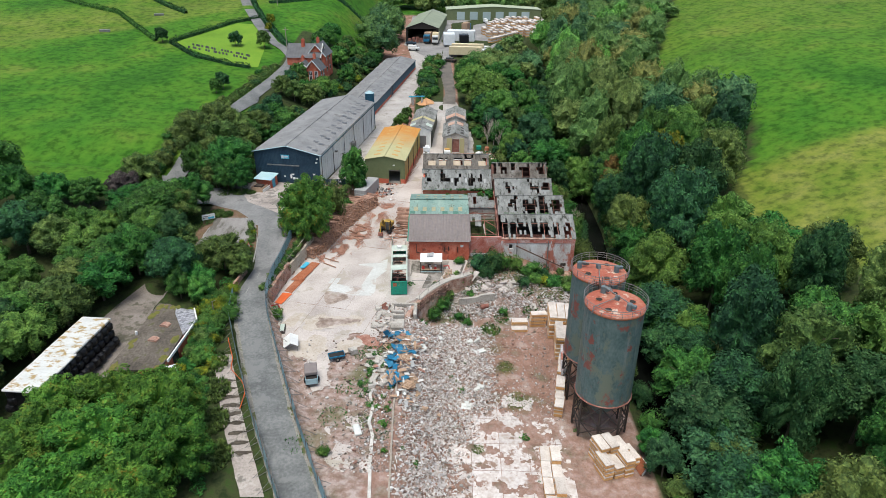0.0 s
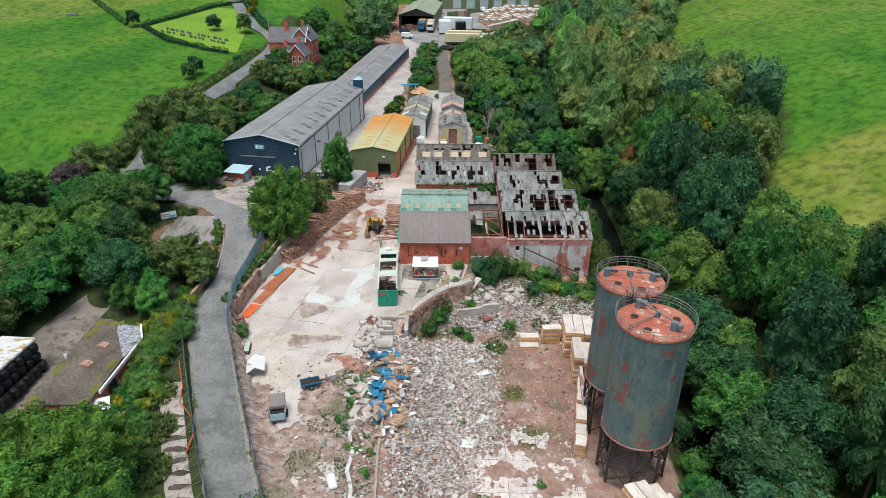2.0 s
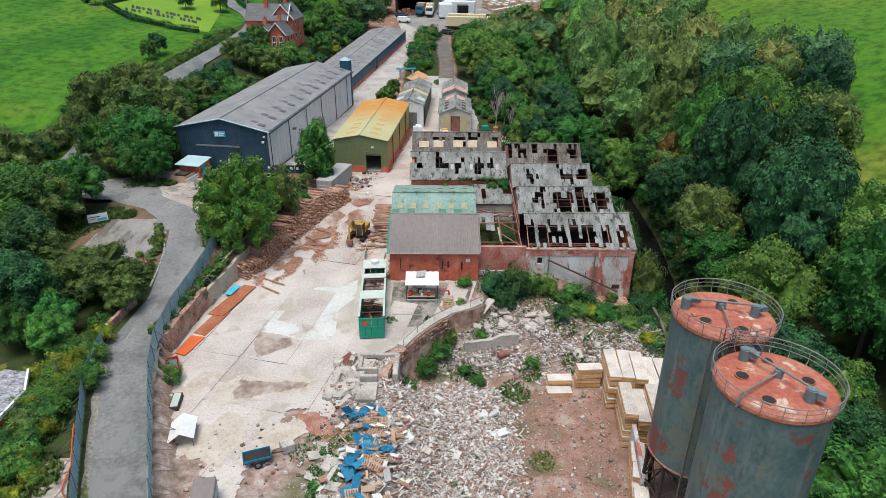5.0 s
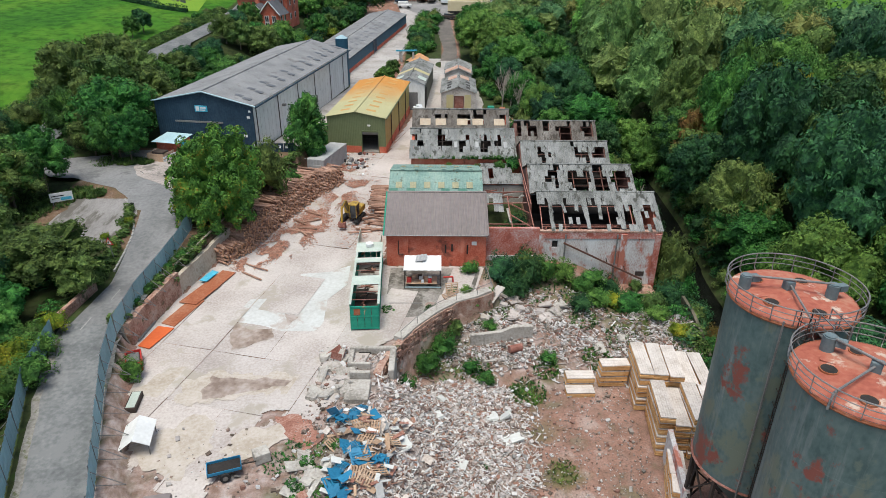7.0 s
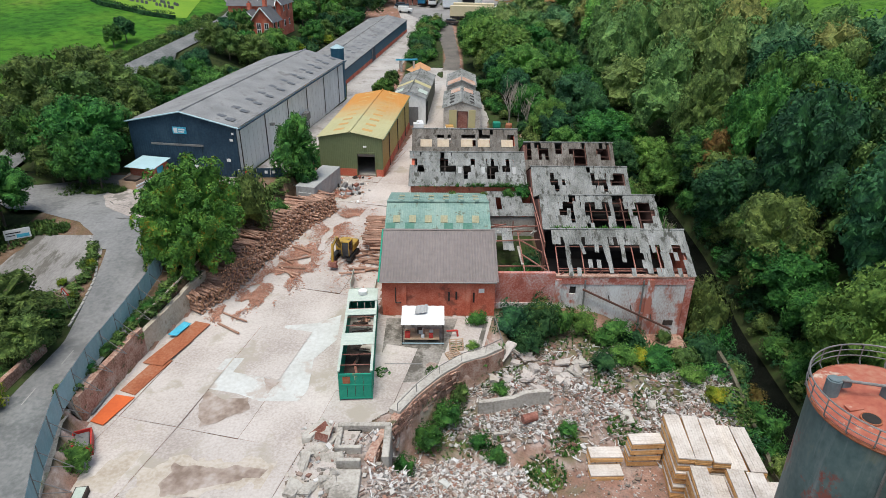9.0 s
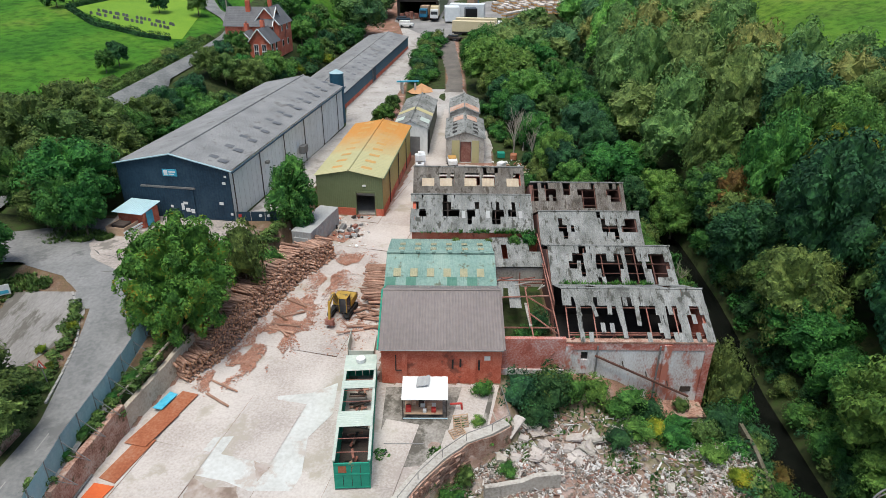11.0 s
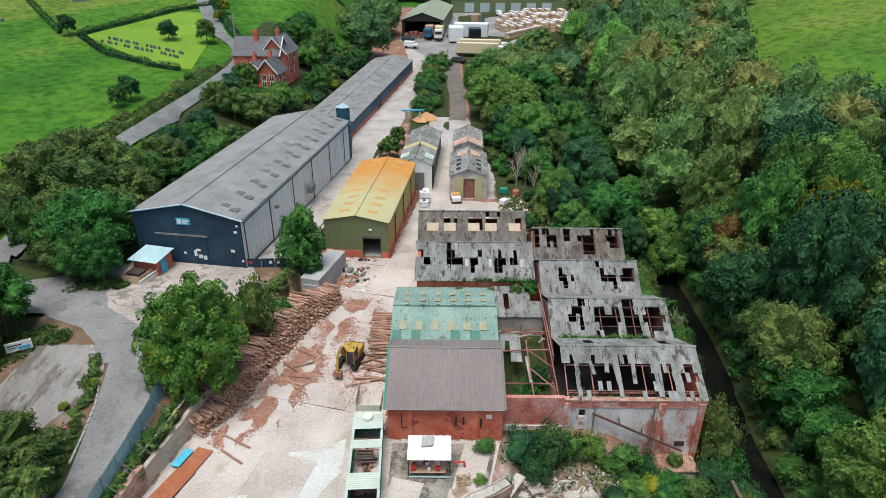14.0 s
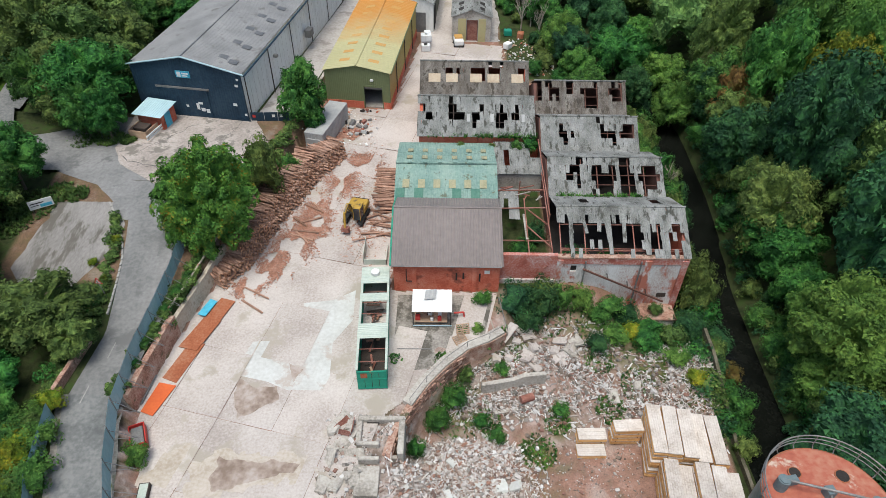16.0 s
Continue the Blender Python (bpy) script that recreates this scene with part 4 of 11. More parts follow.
# ---- retaining walls and hoardings ----
def wall_along(name, pts, z_of, h, thick, material, label, category, rough=0.04, parent=None, steps_per=0.8):
    """A wall that follows points in plan, with a slightly uneven top."""
    bm = bmesh.new()
    line = []
    for (a, b), (c, d) in zip(pts, pts[1:]):
        n = max(1, int(math.hypot(c - a, d - b) / steps_per))
        line += [(a + (c - a) * i / n, b + (d - b) * i / n) for i in range(n)]
    line.append(pts[-1])
    rows = []
    for i, (x, y) in enumerate(line):
        p, q = line[max(0, i - 1)], line[min(len(line) - 1, i + 1)]
        t = Vector((q[0] - p[0], q[1] - p[1], 0)).normalized()
        nrm = Vector((-t.y, t.x, 0)) * thick / 2
        z0, z1 = z_of(x, y) - 0.4, z_of(x, y) + (h(x, y) if callable(h) else h) + rough * random.uniform(-1, 1)
        rows.append([bm.verts.new(Vector((x, y, z)) + s * nrm) for s, z in ((1, z0), (-1, z0), (-1, z1), (1, z1))])
    for r, q in zip(rows, rows[1:]):
        for i in range(4):
            bm.faces.new((r[i], r[(i + 1) % 4], q[(i + 1) % 4], q[i]))
    bm.faces.new(rows[0])
    bm.faces.new(rows[-1][::-1])
    bmesh.ops.recalc_face_normals(bm, faces=bm.faces)
    ob = part(name, bm, material, parent)
    if parent is None:
        tagged(ob, label, category, kind="structure")
    return ob


wall_along("retaining_wall_road", [(wall_x(y) - 0.05, y) for y in (84, 86, 88, 90, 92)], lambda x, y: floor_z(y), lambda x, y: road_z(y) - floor_z(y) + 0.05, 0.5, M_STONE, "crumbling stained stone retaining wall below the lane", "wall", 0.08)
wall_along("retaining_wall_concrete", [(wall_x(y) - 0.05, y) for y in (92, 95, 98, 102, 107, 112)], lambda x, y: floor_z(y), lambda x, y: road_z(min(y, 100)) - floor_z(y) - 0.45, 0.4, M_BEIGEWALL, "stained concrete retaining wall behind the log pile", "wall", 0.05)
TERR = [(-4.9, 80.2), (-4.3, 82.5), (-3.2, 84.8), (-1.9, 86.9), (-0.2, 89.0), (1.6, 90.6), (3.6, 91.6), (5.0, 92.6)]
wall_along("retaining_wall_terrace", TERR, lambda x, y: low_z(y) - 0.5, lambda x, y: floor_z(y) - low_z(y) + 0.75, 0.6, M_STONE, "curved rough stone retaining wall with plants in its joints", "wall", 0.08)
def wall_stones():
    """Rough stones standing proud of the curved wall's face."""
    rg = random.Random(77)
    kinds = []
    for a, b, c in ((0.5, 0.16, 0.26), (0.36, 0.16, 0.22), (0.62, 0.16, 0.2), (0.3, 0.18, 0.3)):
        bm = boxes((-a / 2, -b / 2, -c / 2, a / 2, b / 2, c / 2))
        for v in bm.verts:
            v.co += Vector((rg.uniform(-0.04, 0.04), rg.uniform(-0.03, 0.03), rg.uniform(-0.04, 0.04)))
        me = bpy.data.meshes.new("stone")
        bm.to_mesh(me)
        bm.free()
        me.materials.append(M_WALLSTONE)
        kinds.append(me)
    wall = [o for o in scene.objects if o.name == "retaining_wall_terrace"][0]
    n = 0
    for (x0, y0), (x1, y1) in zip(TERR, TERR[1:]):
        L_ = math.hypot(x1 - x0, y1 - y0)
        tx, ty = (x1 - x0) / L_, (y1 - y0) / L_
        u = 0.0
        while u < L_:
            x, y = x0 + tx * u, y0 + ty * u
            z = low_z(y) - 0.2 + rg.uniform(0, 0.2)
            while z < floor_z(y) + 0.1 and n < 300:
                ob = new("stone", rg.choice(kinds))
                ob.parent = wall
                ob.matrix_basis = pose(x + ty * 0.32 + rg.uniform(-0.1, 0.1) * tx, y - tx * 0.32 + rg.uniform(-0.1, 0.1) * ty, z, rg.gauss(0, 5), rg.gauss(0, 5), math.degrees(math.atan2(ty, tx)))
                n += 1
                z += rg.uniform(0.27, 0.36)
            u += rg.uniform(0.5, 0.62)


wall_stones()
wall_along("terrace_coping", [(x - 0.25, y + 0.1) for x, y in TERR[2:]], lambda x, y: floor_z(y) + 0.32, 0.12, 0.9, M_OLDCONC, "worn concrete coping along the yard's curved edge", "coping", 0.02)
wall_along("concrete_wall_remnant", [(2.9, 88.3), (5.6, 88.9), (8.6, 89.3)], lambda x, y: -2.9, lambda x, y: 1.5 if x < 5.7 else 1.9, 0.4, M_OLDCONC, "broken stub of a pale concrete wall in the rubble", "wall", 0.06)
wall_along("low_kerb_wall", [(4.0, 86.4), (6.0, 86.9), (8.6, 87.2)], lambda x, y: -3.6, 0.7, 0.35, M_OLDCONC, "broken low concrete wall amid rubble", "wall", 0.08)
wall_along("river_wall", [(24.9, 79), (24.7, 86), (24.4, 95)], lambda x, y: low_z(y) - 0.8, 0.75, 0.3, mat("mossy_river_wall", [(0.05, 0.05, 0.03), (0.10, 0.09, 0.06), (0.16, 0.14, 0.11)], 0.9, 6), "low mossy wall along the river bank", "wall", 0.06)
wall_along("bank_wall_lane", [(wall_x(y) - 0.1, y) for y in (131, 138, 145, 152, 160, 168)], lambda x, y: floor_z(y), lambda x, y: max(0.2, lerp(y, (132, 5.3), (150, 5.15), (168, 5.0)) - floor_z(y) + 0.1), 0.4, M_OLDCONC, "low concrete bank wall beside the works lane", "wall", 0.05)
wall_along("lane_wall", [(road_mid(y) - 3.2, y) for y in (80, 83, 86, 89)], lambda x, y: road_z(y), 0.9, 0.35, M_STONE, "low dark stone wall beside the lane", "wall", 0.05)


# ---- sheds ----
def gable(name, loc, rz, W, L, eave, rise, wall, side, roof, label, category="shed", rx=0, period=0.5, depth=0.05, over=0.2, front=None, eave_l=None, front_opening=None, back=None):
    """A shed with its front gable on y = 0: walls with thickness, two corrugated slopes and a ridge cap.
    front_opening: (x0, x1, height) of a doorway."""
    el = eave if eave_l is None else eave_l
    top = max(eave, el) + rise
    t = 0.22
    th = thing(name, loc, rz, label, category, rx=rx)
    bm = bmesh.new()
    if front_opening:
        a, b, h = front_opening

        def top_at(x):
            return el + (top - el) * x / (W / 2) if x < W / 2 else eave + (top - eave) * (W - x) / (W / 2)

        def upto(x0, x1):
            return [(x1, top_at(x1))] + ([(W / 2, top)] if x0 < W / 2 < x1 else []) + [(x0, top_at(x0))]

        for x0, x1, z0 in ((0, a, -0.6), (a, b, h), (b, W, -0.6)):
            prism(bm, [(x0, z0), (x1, z0)] + upto(x0, x1), 0, t)
        bmesh.ops.recalc_face_normals(bm, faces=bm.faces)
    else:
        prism(bm, [(0, -0.6), (W, -0.6), (W, eave), (W / 2, top), (0, el)], 0, t)
    part("front_wall", bm, front or wall, th)
    bm = bmesh.new()
    prism(bm, [(0, -0.6), (W, -0.6), (W, eave), (W / 2, top), (0, el)], L - t, L)
    part("back_wall", bm, back or wall, th)
    part("side_wall", boxes((0, t, -0.6, t, L - t, el)), side, th)
    part("side_wall", boxes((W - t, t, -0.6, W, L - t, eave)), side, th)
    part("floor_slab", boxes((t, t, -0.5, W - t, L - t, 0.05)), M_OLDCONC, th)
    for x0, z0, sgn in ((-over, el, 1), (W + over, eave, -1)):
        zz = z0 - over * (top - z0) / (W / 2)
        part("roof_slope", sheet((x0, -over, zz + 0.06), (0, L + 2 * over, 0), (W / 2 - x0, 0, top - zz), L + 2 * over, period, depth), roof, th)
    part("ridge_cap", tubes([((W / 2, -over, top + 0.08), (W / 2, L + over, top + 0.08), 0.14)]), roof, th)
    return th


def on_slope(W, eave, top, side, s, off=0.0):
    """A point's x and z on a slope: s from 0 at the eave to 1 at the ridge."""
    x = W / 2 * s if side < 0 else W - W / 2 * s
    return x, eave + (top - eave) * s + off


def rooflights(th, W, L, eave, top, rows, cols, size, material, y0=1.5, y1=None, sides=(-1, 1)):
    y1 = L - 1.5 if y1 is None else y1
    for side in sides:
        for s in rows:
            for i in range(cols):
                y = y0 + (y1 - y0) * (i + 0.5 * (rows.index(s) % 2) * 0.3) / max(1, cols - 1)
                xa, za = on_slope(W, eave, top, side, s - size[0] / W, 0.10)
                xb, zb = on_slope(W, eave, top, side, s + size[0] / W, 0.10)
                bm = bmesh.new()
                vs = [bm.verts.new(c) for c in ((xa, y, za), (xa, y + size[1], za), (xb, y + size[1], zb), (xb, y, zb))]
                up = [bm.verts.new(v.co + Vector((0, 0, 0.012))) for v in vs]
                bm.faces.new(up)
                for k in range(4):
                    bm.faces.new((vs[k], vs[(k + 1) % 4], up[(k + 1) % 4], up[k]))
                bmesh.ops.recalc_face_normals(bm, faces=bm.faces)
                part("rooflight", bm, material, th)


# the long warehouse with a navy front
WH = gable("warehouse", (-37.2, 123.3, 5.3), -8.9, 13.4, 43, 6.15, 1.4, M_NAVY, M_PANEL, M_ASBDARK, "long warehouse with navy sheet front and grey panel walls", "warehouse", eave_l=6.35, period=0.3, depth=0.03, rx=0.9)
rooflights(WH, 13.7, 43, 6.2, 7.55, [0.25, 0.45, 0.72], 11, (1.0, 0.9), M_LIGHTDIRTY)
part("barge_board", tubes([((-0.25, -0.25, 6.42), (6.85, -0.25, 7.85), 0.1), ((6.85, -0.25, 7.85), (13.95, -0.25, 6.2), 0.1)]), M_FENCE, WH)
part("door_track", boxes((2.6, -0.16, 3.75, 9.2, 0.0, 3.95)), M_STEEL, WH, "grey sliding door track")
part("sliding_door", boxes((2.9, -0.1, 0.05, 8.9, -0.004, 3.72)), M_NAVY, WH)
part("skirt", boxes((0, -0.12, -0.3, 13.7, -0.105, 0.35)), M_NAVYPLAIN, WH)
sg = part("sign_board", boxes((5.6, -0.1, 5.2, 7.3, -0.02, 6.0)), M_CYAN, WH, "pale blue company sign")
part("sign_mark", boxes((5.75, -0.115, 5.3, 6.2, -0.101, 5.9)), M_WHITE, sg)
part("lettering_bar", boxes((6.35, -0.115, 5.62, 7.15, -0.101, 5.8), (6.35, -0.115, 5.36, 7.0, -0.101, 5.5)), M_WHITE, sg)
for x, z, w, h in ((7.2, 1.2, 0.35, 0.8), (7.7, 1.0, 0.5, 0.45), (8.3, 0.85, 0.45, 0.5), (7.5, 1.9, 0.55, 0.3), (5.9, 1.4, 0.3, 0.3), (11.9, 2.1, 0.5, 0.35), (12.6, 4.6, 0.4, 0.3), (12.9, 5.4, 0.3, 0.25), (13.1, 0.9, 0.3, 0.3)):
    part("notice", boxes((x, -0.14, z, x + w, -0.122, z + h)), M_WHITE, WH)
for y in (0.25, 7.6, 15.4, 23.0, 31.0, 38.6):
    part("downpipe", tubes([((13.8, y, -0.3), (13.8, y, 6.0), 0.07)]), M_DARKSTEEL, WH)
for y in np.arange(1.5, 42, 1.22):
    part("panel_joint", boxes((13.7, y, -0.2, 13.71, y + 0.025, 6.0)), M_OLDCONC, WH)
part("gutter", tubes([((13.98, -0.2, 6.08), (13.98, 43.2, 6.08), 0.12)]), M_NAVYPLAIN, WH)
part("wall_light", boxes((13.7, 9.0, 4.0, 14.2, 9.5, 4.3)), M_STEEL, WH)
part("flue_box", boxes((13.72, 20.5, 1.6, 14.5, 22.0, 2.6)), M_STEEL, WH)

M_TEAL = mat("faded_blue_sheet", [(0.02, 0.075, 0.12), (0.03, 0.10, 0.15)], 0.5, 4, rough=0.55)
# low link shed running on up the valley
LG = gable("long_shed", (-30.7, 168.9, 4.7), -10.8, 10.2, 61.6, 3.0, 1.0, M_NAVY, M_NAVYPLAIN, M_ASBDARK, "very long low shed with navy cladding over a brick plinth", "shed", rx=4.1, period=0.6)
rooflights(LG, 10.2, 61.6, 3.0, 4.0, [0.35, 0.62], 16, (0.8, 0.9), M_LIGHTDIRTY)
part("plinth", boxes((10.2, 0.1, -0.5, 10.26, 61.4, 0.75)), M_BRICK, LG, "red brick plinth")
part("fascia", boxes((10.2, 0, 2.78, 10.4, 61.6, 2.96)), M_NAVYPLAIN, LG)
part("side_cladding", boxes((10.2, 0.1, 0.76, 10.25, 61.4, 2.77)), M_TEAL, LG, "blue painted sheet cladding")
part("side_door", boxes((10.27, 28.5, 0.1, 10.33, 31.0, 2.7)), M_NAVYPLAIN, LG)
part("downpipe", tubes([((10.5, 28.0, -0.2), (10.5, 28.0, 2.8), 0.1)]), M_STEEL, LG)

# water tank behind the warehouse
TK = thing("water_tank", (-18.75, 167.5, 12.0), 0, "blue cylindrical tank with a conical lid beside the warehouse roof", "tank")
bm = bmesh.new()
cyl(bm, (0, 0), 1.2, -7.0, 1.7, 24)
part("drum", bm, M_TEAL, TK, smooth=False)
bm = bmesh.new()
cyl(bm, (0, 0), 1.26, 1.7, 2.25, 24, 0.25)
part("lid", bm, M_FENCE, TK, "pale blue conical lid")

# yellow and olive shed, its roof rusting from the far end
yn, yl = M_YSROOF.node_tree.nodes, M_YSROOF.node_tree.links
ytc, ysep, ymr, ymx, ynz = yn.new("ShaderNodeTexCoord"), yn.new("ShaderNodeSeparateXYZ"), yn.new("ShaderNodeMapRange"), yn.new("ShaderNodeMix"), yn.new("ShaderNodeTexNoise")
ynz.inputs["Scale"].default_value = 0.5
yad = yn.new("ShaderNodeMath")
yad.operation = "MULTIPLY_ADD"
yad.inputs[1].default_value = 9.0
yl.new(ytc.outputs["Object"], ysep.inputs[0])
yl.new(ytc.outputs["Object"], ynz.inputs["Vector"])
yl.new(ynz.outputs[0], yad.inputs[0])
yl.new(ysep.outputs[1], yad.inputs[2])
yl.new(yad.outputs[0], ymr.inputs[0])
ymr.inputs[1].default_value, ymr.inputs[2].default_value = 11.0, 22.0
ymx.data_type = "RGBA"
yl.new(ymr.outputs[0], ymx.inputs[0])
yl.new([q for q in yn if q.type == "VALTORGB"][0].outputs[0], ymx.inputs[6])
ymx.inputs[7].default_value = hexc(0.46, 0.21, 0.045)
yl.new(ymx.outputs[2], yn["Principled BSDF"].inputs["Base Color"])
YS = gable("yellow_shed", (-16.05, 129.9, 3.0), -6.3, 8.4, 22.3, 5.1, 0.8, M_OLIVE, M_MUSTARD, M_YSROOF, "olive and mustard sheet shed with a rusting cream roof", "shed", period=0.5, rx=1.8, front_opening=(5.0, 7.4, 3.0))
rooflights(YS, 8.4, 22.3, 5.1, 5.9, [0.55], 9, (1.35, 0.75), M_RUSTROOF)
part("plinth", boxes((8.4, 0.0, -0.3, 8.46, 22.3, 0.9)), M_BRICK, YS, "red brick plinth")
for b in ((0, -0.06, -0.3, 4.9, -0.002, 0.9), (7.5, -0.06, -0.3, 8.4, -0.002, 0.9)):
    part("plinth", boxes(b), M_BRICK, YS, "red brick plinth")
part("door_frame", boxes((4.9, -0.08, 0, 5.02, 0.05, 3.1), (7.38, -0.08, 0, 7.5, 0.05, 3.1), (4.9, -0.08, 3.0, 7.5, 0.05, 3.25)), M_OLIVE, YS)
part("roller_door", boxes((5.02, 0.24, 2.55, 7.38, 0.3, 3.0)), M_STEEL, YS)
for y in (4.4, 11.0, 17.6):
    part("wall_post", tubes([((8.52, y, 0), (8.52, y, 5.0), 0.07)]), M_DARKSTEEL, YS)
part("gutter", tubes([((8.62, 0, 5.0), (8.62, 22.3, 5.0), 0.1)]), M_OLIVE, YS)
part("wall_lamp", boxes((5.9, -0.2, 3.9, 6.3, 0.0, 4.1)), M_WHITE, YS)

M_GREENGREY = mat("dark_green_grey_sheet", [(0.06, 0.075, 0.05), (0.10, 0.115, 0.085)], 0.6, 5, rough=0.6)
M_RUSTPALE = mat("faded_rust_pink_sheet", [(0.34, 0.17, 0.10), (0.44, 0.27, 0.20), (0.42, 0.36, 0.31)], 0.8, 5, rough=0.8)
# grey shed behind it
GS = gable("grey_shed", (-7.99, 152.8, 3.5), -4.0, 5.4, 19.4, 4.6, 1.1, M_PANEL, M_GREENGREY, M_ASB, "small grey sheet shed with a pale band across its roof", "shed", period=0.3, rx=0.3)
for u in (2.88, -2.88):
    part("roof_band", sheet((2.7, 7.2, 5.86), (0, 1.8, 0), (u, 0, -1.17), 1.8, 0.3), M_CREAM, GS)
    part("rooflight", sheet((2.7 + u * 0.45, 2.0, 5.36), (0, 2.2, 0), (u * 0.5, 0, -0.58), 2.2, 0.3, 0.02), M_PALEGREEN, GS)
part("door", boxes((5.4, 1.0, 0.1, 5.46, 3.6, 3.4)), M_DARK, GS)
part("front_door", boxes((0.5, -0.06, 0.0, 4.2, -0.004, 3.2)), M_STEEL, GS)

# roofless little gabled works building
CH = gable("gabled_works", (0.3, 149.7, 3.35), -1.5, 5.9, 12.0, 3.9, 1.05, M_OLDCONC, M_OLDCONC, M_ASB, "derelict gabled works building with holed grey roof", "building", period=0.3, front_opening=(2.2, 3.9, 3.4))
part("door_leaf", boxes((2.25, 0.3, 0.05, 3.85, 0.36, 3.3)), M_RUST, CH, "rusted brown door")
# near-black panes stand for shaded openings in the roof
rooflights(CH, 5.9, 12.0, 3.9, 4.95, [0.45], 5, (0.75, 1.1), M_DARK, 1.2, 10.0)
for u in (1, -1):
    part("rust_patch", sheet((2.95 + u * 0.3, 8.2, 4.98), (0, 2.6, 0), (u * 1.6, 0, -0.57), 2.6, 0.3), M_RUSTPALE, CH, "faded pink sheeting")
part("pilaster", boxes((0.9, -0.1, 0, 2.1, -0.004, 3.6)), M_CREAM, CH, "cream boarded panel")
part("pilaster", boxes((4.0, -0.1, 0, 5.1, -0.004, 3.6)), M_CREAM, CH, "cream boarded panel")
CH2 = gable("gabled_annexe", (1.0, 162.2, 4.3), -1.5, 5.0, 11.0, 3.8, 1.0, M_OLDCONC, M_OLDCONC, M_ASB, "derelict gabled annexe with rust-streaked roof", "building", period=0.3)
part("rust_patch", sheet((2.5, 0.2, 4.96), (0, 3.0, 0), (2.45, 0, -0.98), 3.0, 0.3), M_RUSTPALE, CH2)
part("rust_patch", sheet((2.5, 0.2, 4.96), (0, 3.0, 0), (-2.45, 0, -0.98), 3.0, 0.3), M_RUSTPALE, CH2)

# sheds of the timber yard far up the valley
FG = gable("far_green_shed", (-14.5, 268.5, 12.6), -4, 13.0, 52, 5.0, 2.2, M_DARK, M_OLIVE, mat("grey_green_roof", [(0.20, 0.23, 0.17), (0.25, 0.28, 0.2)], 0.2, 2), "large open-fronted shed with a pale green roof", "shed", period=1.2, front_opening=(0.8, 12.2, 4.6))
FB = gable("far_unit_row", (2, 331, 14.0), 2, 46, 14, 4.6, 1.4, M_OLIVE, M_OLIVE, mat("pale_green_roof", [(0.30, 0.34, 0.24), (0.36, 0.40, 0.29)], 0.2, 2), "long green industrial unit with pale roller doors", "building", period=1.5)
for i in range(6):
    part("roller_door", boxes((5 + i * 6.3, -0.12, 0.0, 8.8 + i * 6.3, -0.01, 3.6)), mat("pale_roller", [(0.36, 0.44, 0.44), (0.42, 0.5, 0.5)]) if i == 0 else bpy.data.materials["pale_roller"], FB)


# ---- old works with ridges across the view ----
def slope_sheets(th, x0, x1, lo, hi, material, holes=(), cell=1.05, rows=3, period=0.175, depth=0.035, loose=0.02, name="roof_sheet"):
    """Sheets laid from the eave lo = (y, z) up to the ridge hi; holes are (u0, u1, v0, v1) shares of the slope."""
    run = Vector((0, hi[0] - lo[0], hi[1] - lo[1]))
    n = max(1, round((x1 - x0) / cell))
    cw, cl = (x1 - x0) / n, run.length / rows
    bm = sheet((0, 0, 0), (cw * 1.03, 0, 0), (0, cl * 1.06, 0), cw, period, depth, 0.012)
    me = bpy.data.meshes.new(name)
    bm.to_mesh(me)
    bm.free()
    me.materials.append(material)
    d = run.normalized()
    nrm = Vector((1, 0, 0)).cross(d)
    if nrm.z < 0:
        nrm = -nrm
    base = Matrix(((1, 0, 0), d, nrm)).transposed()
    if base.determinant() < 0:
        base = Matrix(((-1, 0, 0), d, nrm)).transposed()
    flip = base.col[0].x < 0
    for i in range(n):
        for j in range(rows):
            u, v = (i + 0.5) / n, (j + 0.5) / rows
            inside = any(a <= u <= b and c <= v <= e for a, b, c, e in holes)
            rim = any(a - 0.03 <= u <= b + 0.03 and c - 0.12 <= v <= e + 0.12 for a, b, c, e in holes)
            if inside and random.random() > 0.07 or rim and not inside and random.random() < 0.13:
                continue
            ob = new(name, me)
            ob.parent = th
            at = Vector((x0 + cw * (i + (1 if flip else 0)), lo[0], lo[1])) + run * (j / rows) + nrm * (0.03 * (rows - j) / rows + random.uniform(0, loose))
            ob.matrix_basis = Matrix.Translation(at) @ (base @ Euler((0, 0, random.gauss(0, loose * 0.35 if not rim else 0.05))).to_matrix()).to_4x4()


def frame_bars(th, x0, x1, lo, hi, n, material=None, name="rafter", purlins=4):
    for i in range(n + 1):
        x = x0 + (x1 - x0) * i / n
        part(name, tubes([((x, lo[0], lo[1] - 0.15), (x, hi[0], hi[1] - 0.15), 0.07)], n=4), material or M_RUST, th)
    for k in range(purlins):
        f = (k + 0.3) / purlins
        y, z = lo[0] + (hi[0] - lo[0]) * f, lo[1] + (hi[1] - lo[1]) * f - 0.07
        part("purlin", tubes([((x0, y, z), (x1, y, z), 0.05)], n=4), material or M_RUST, th)


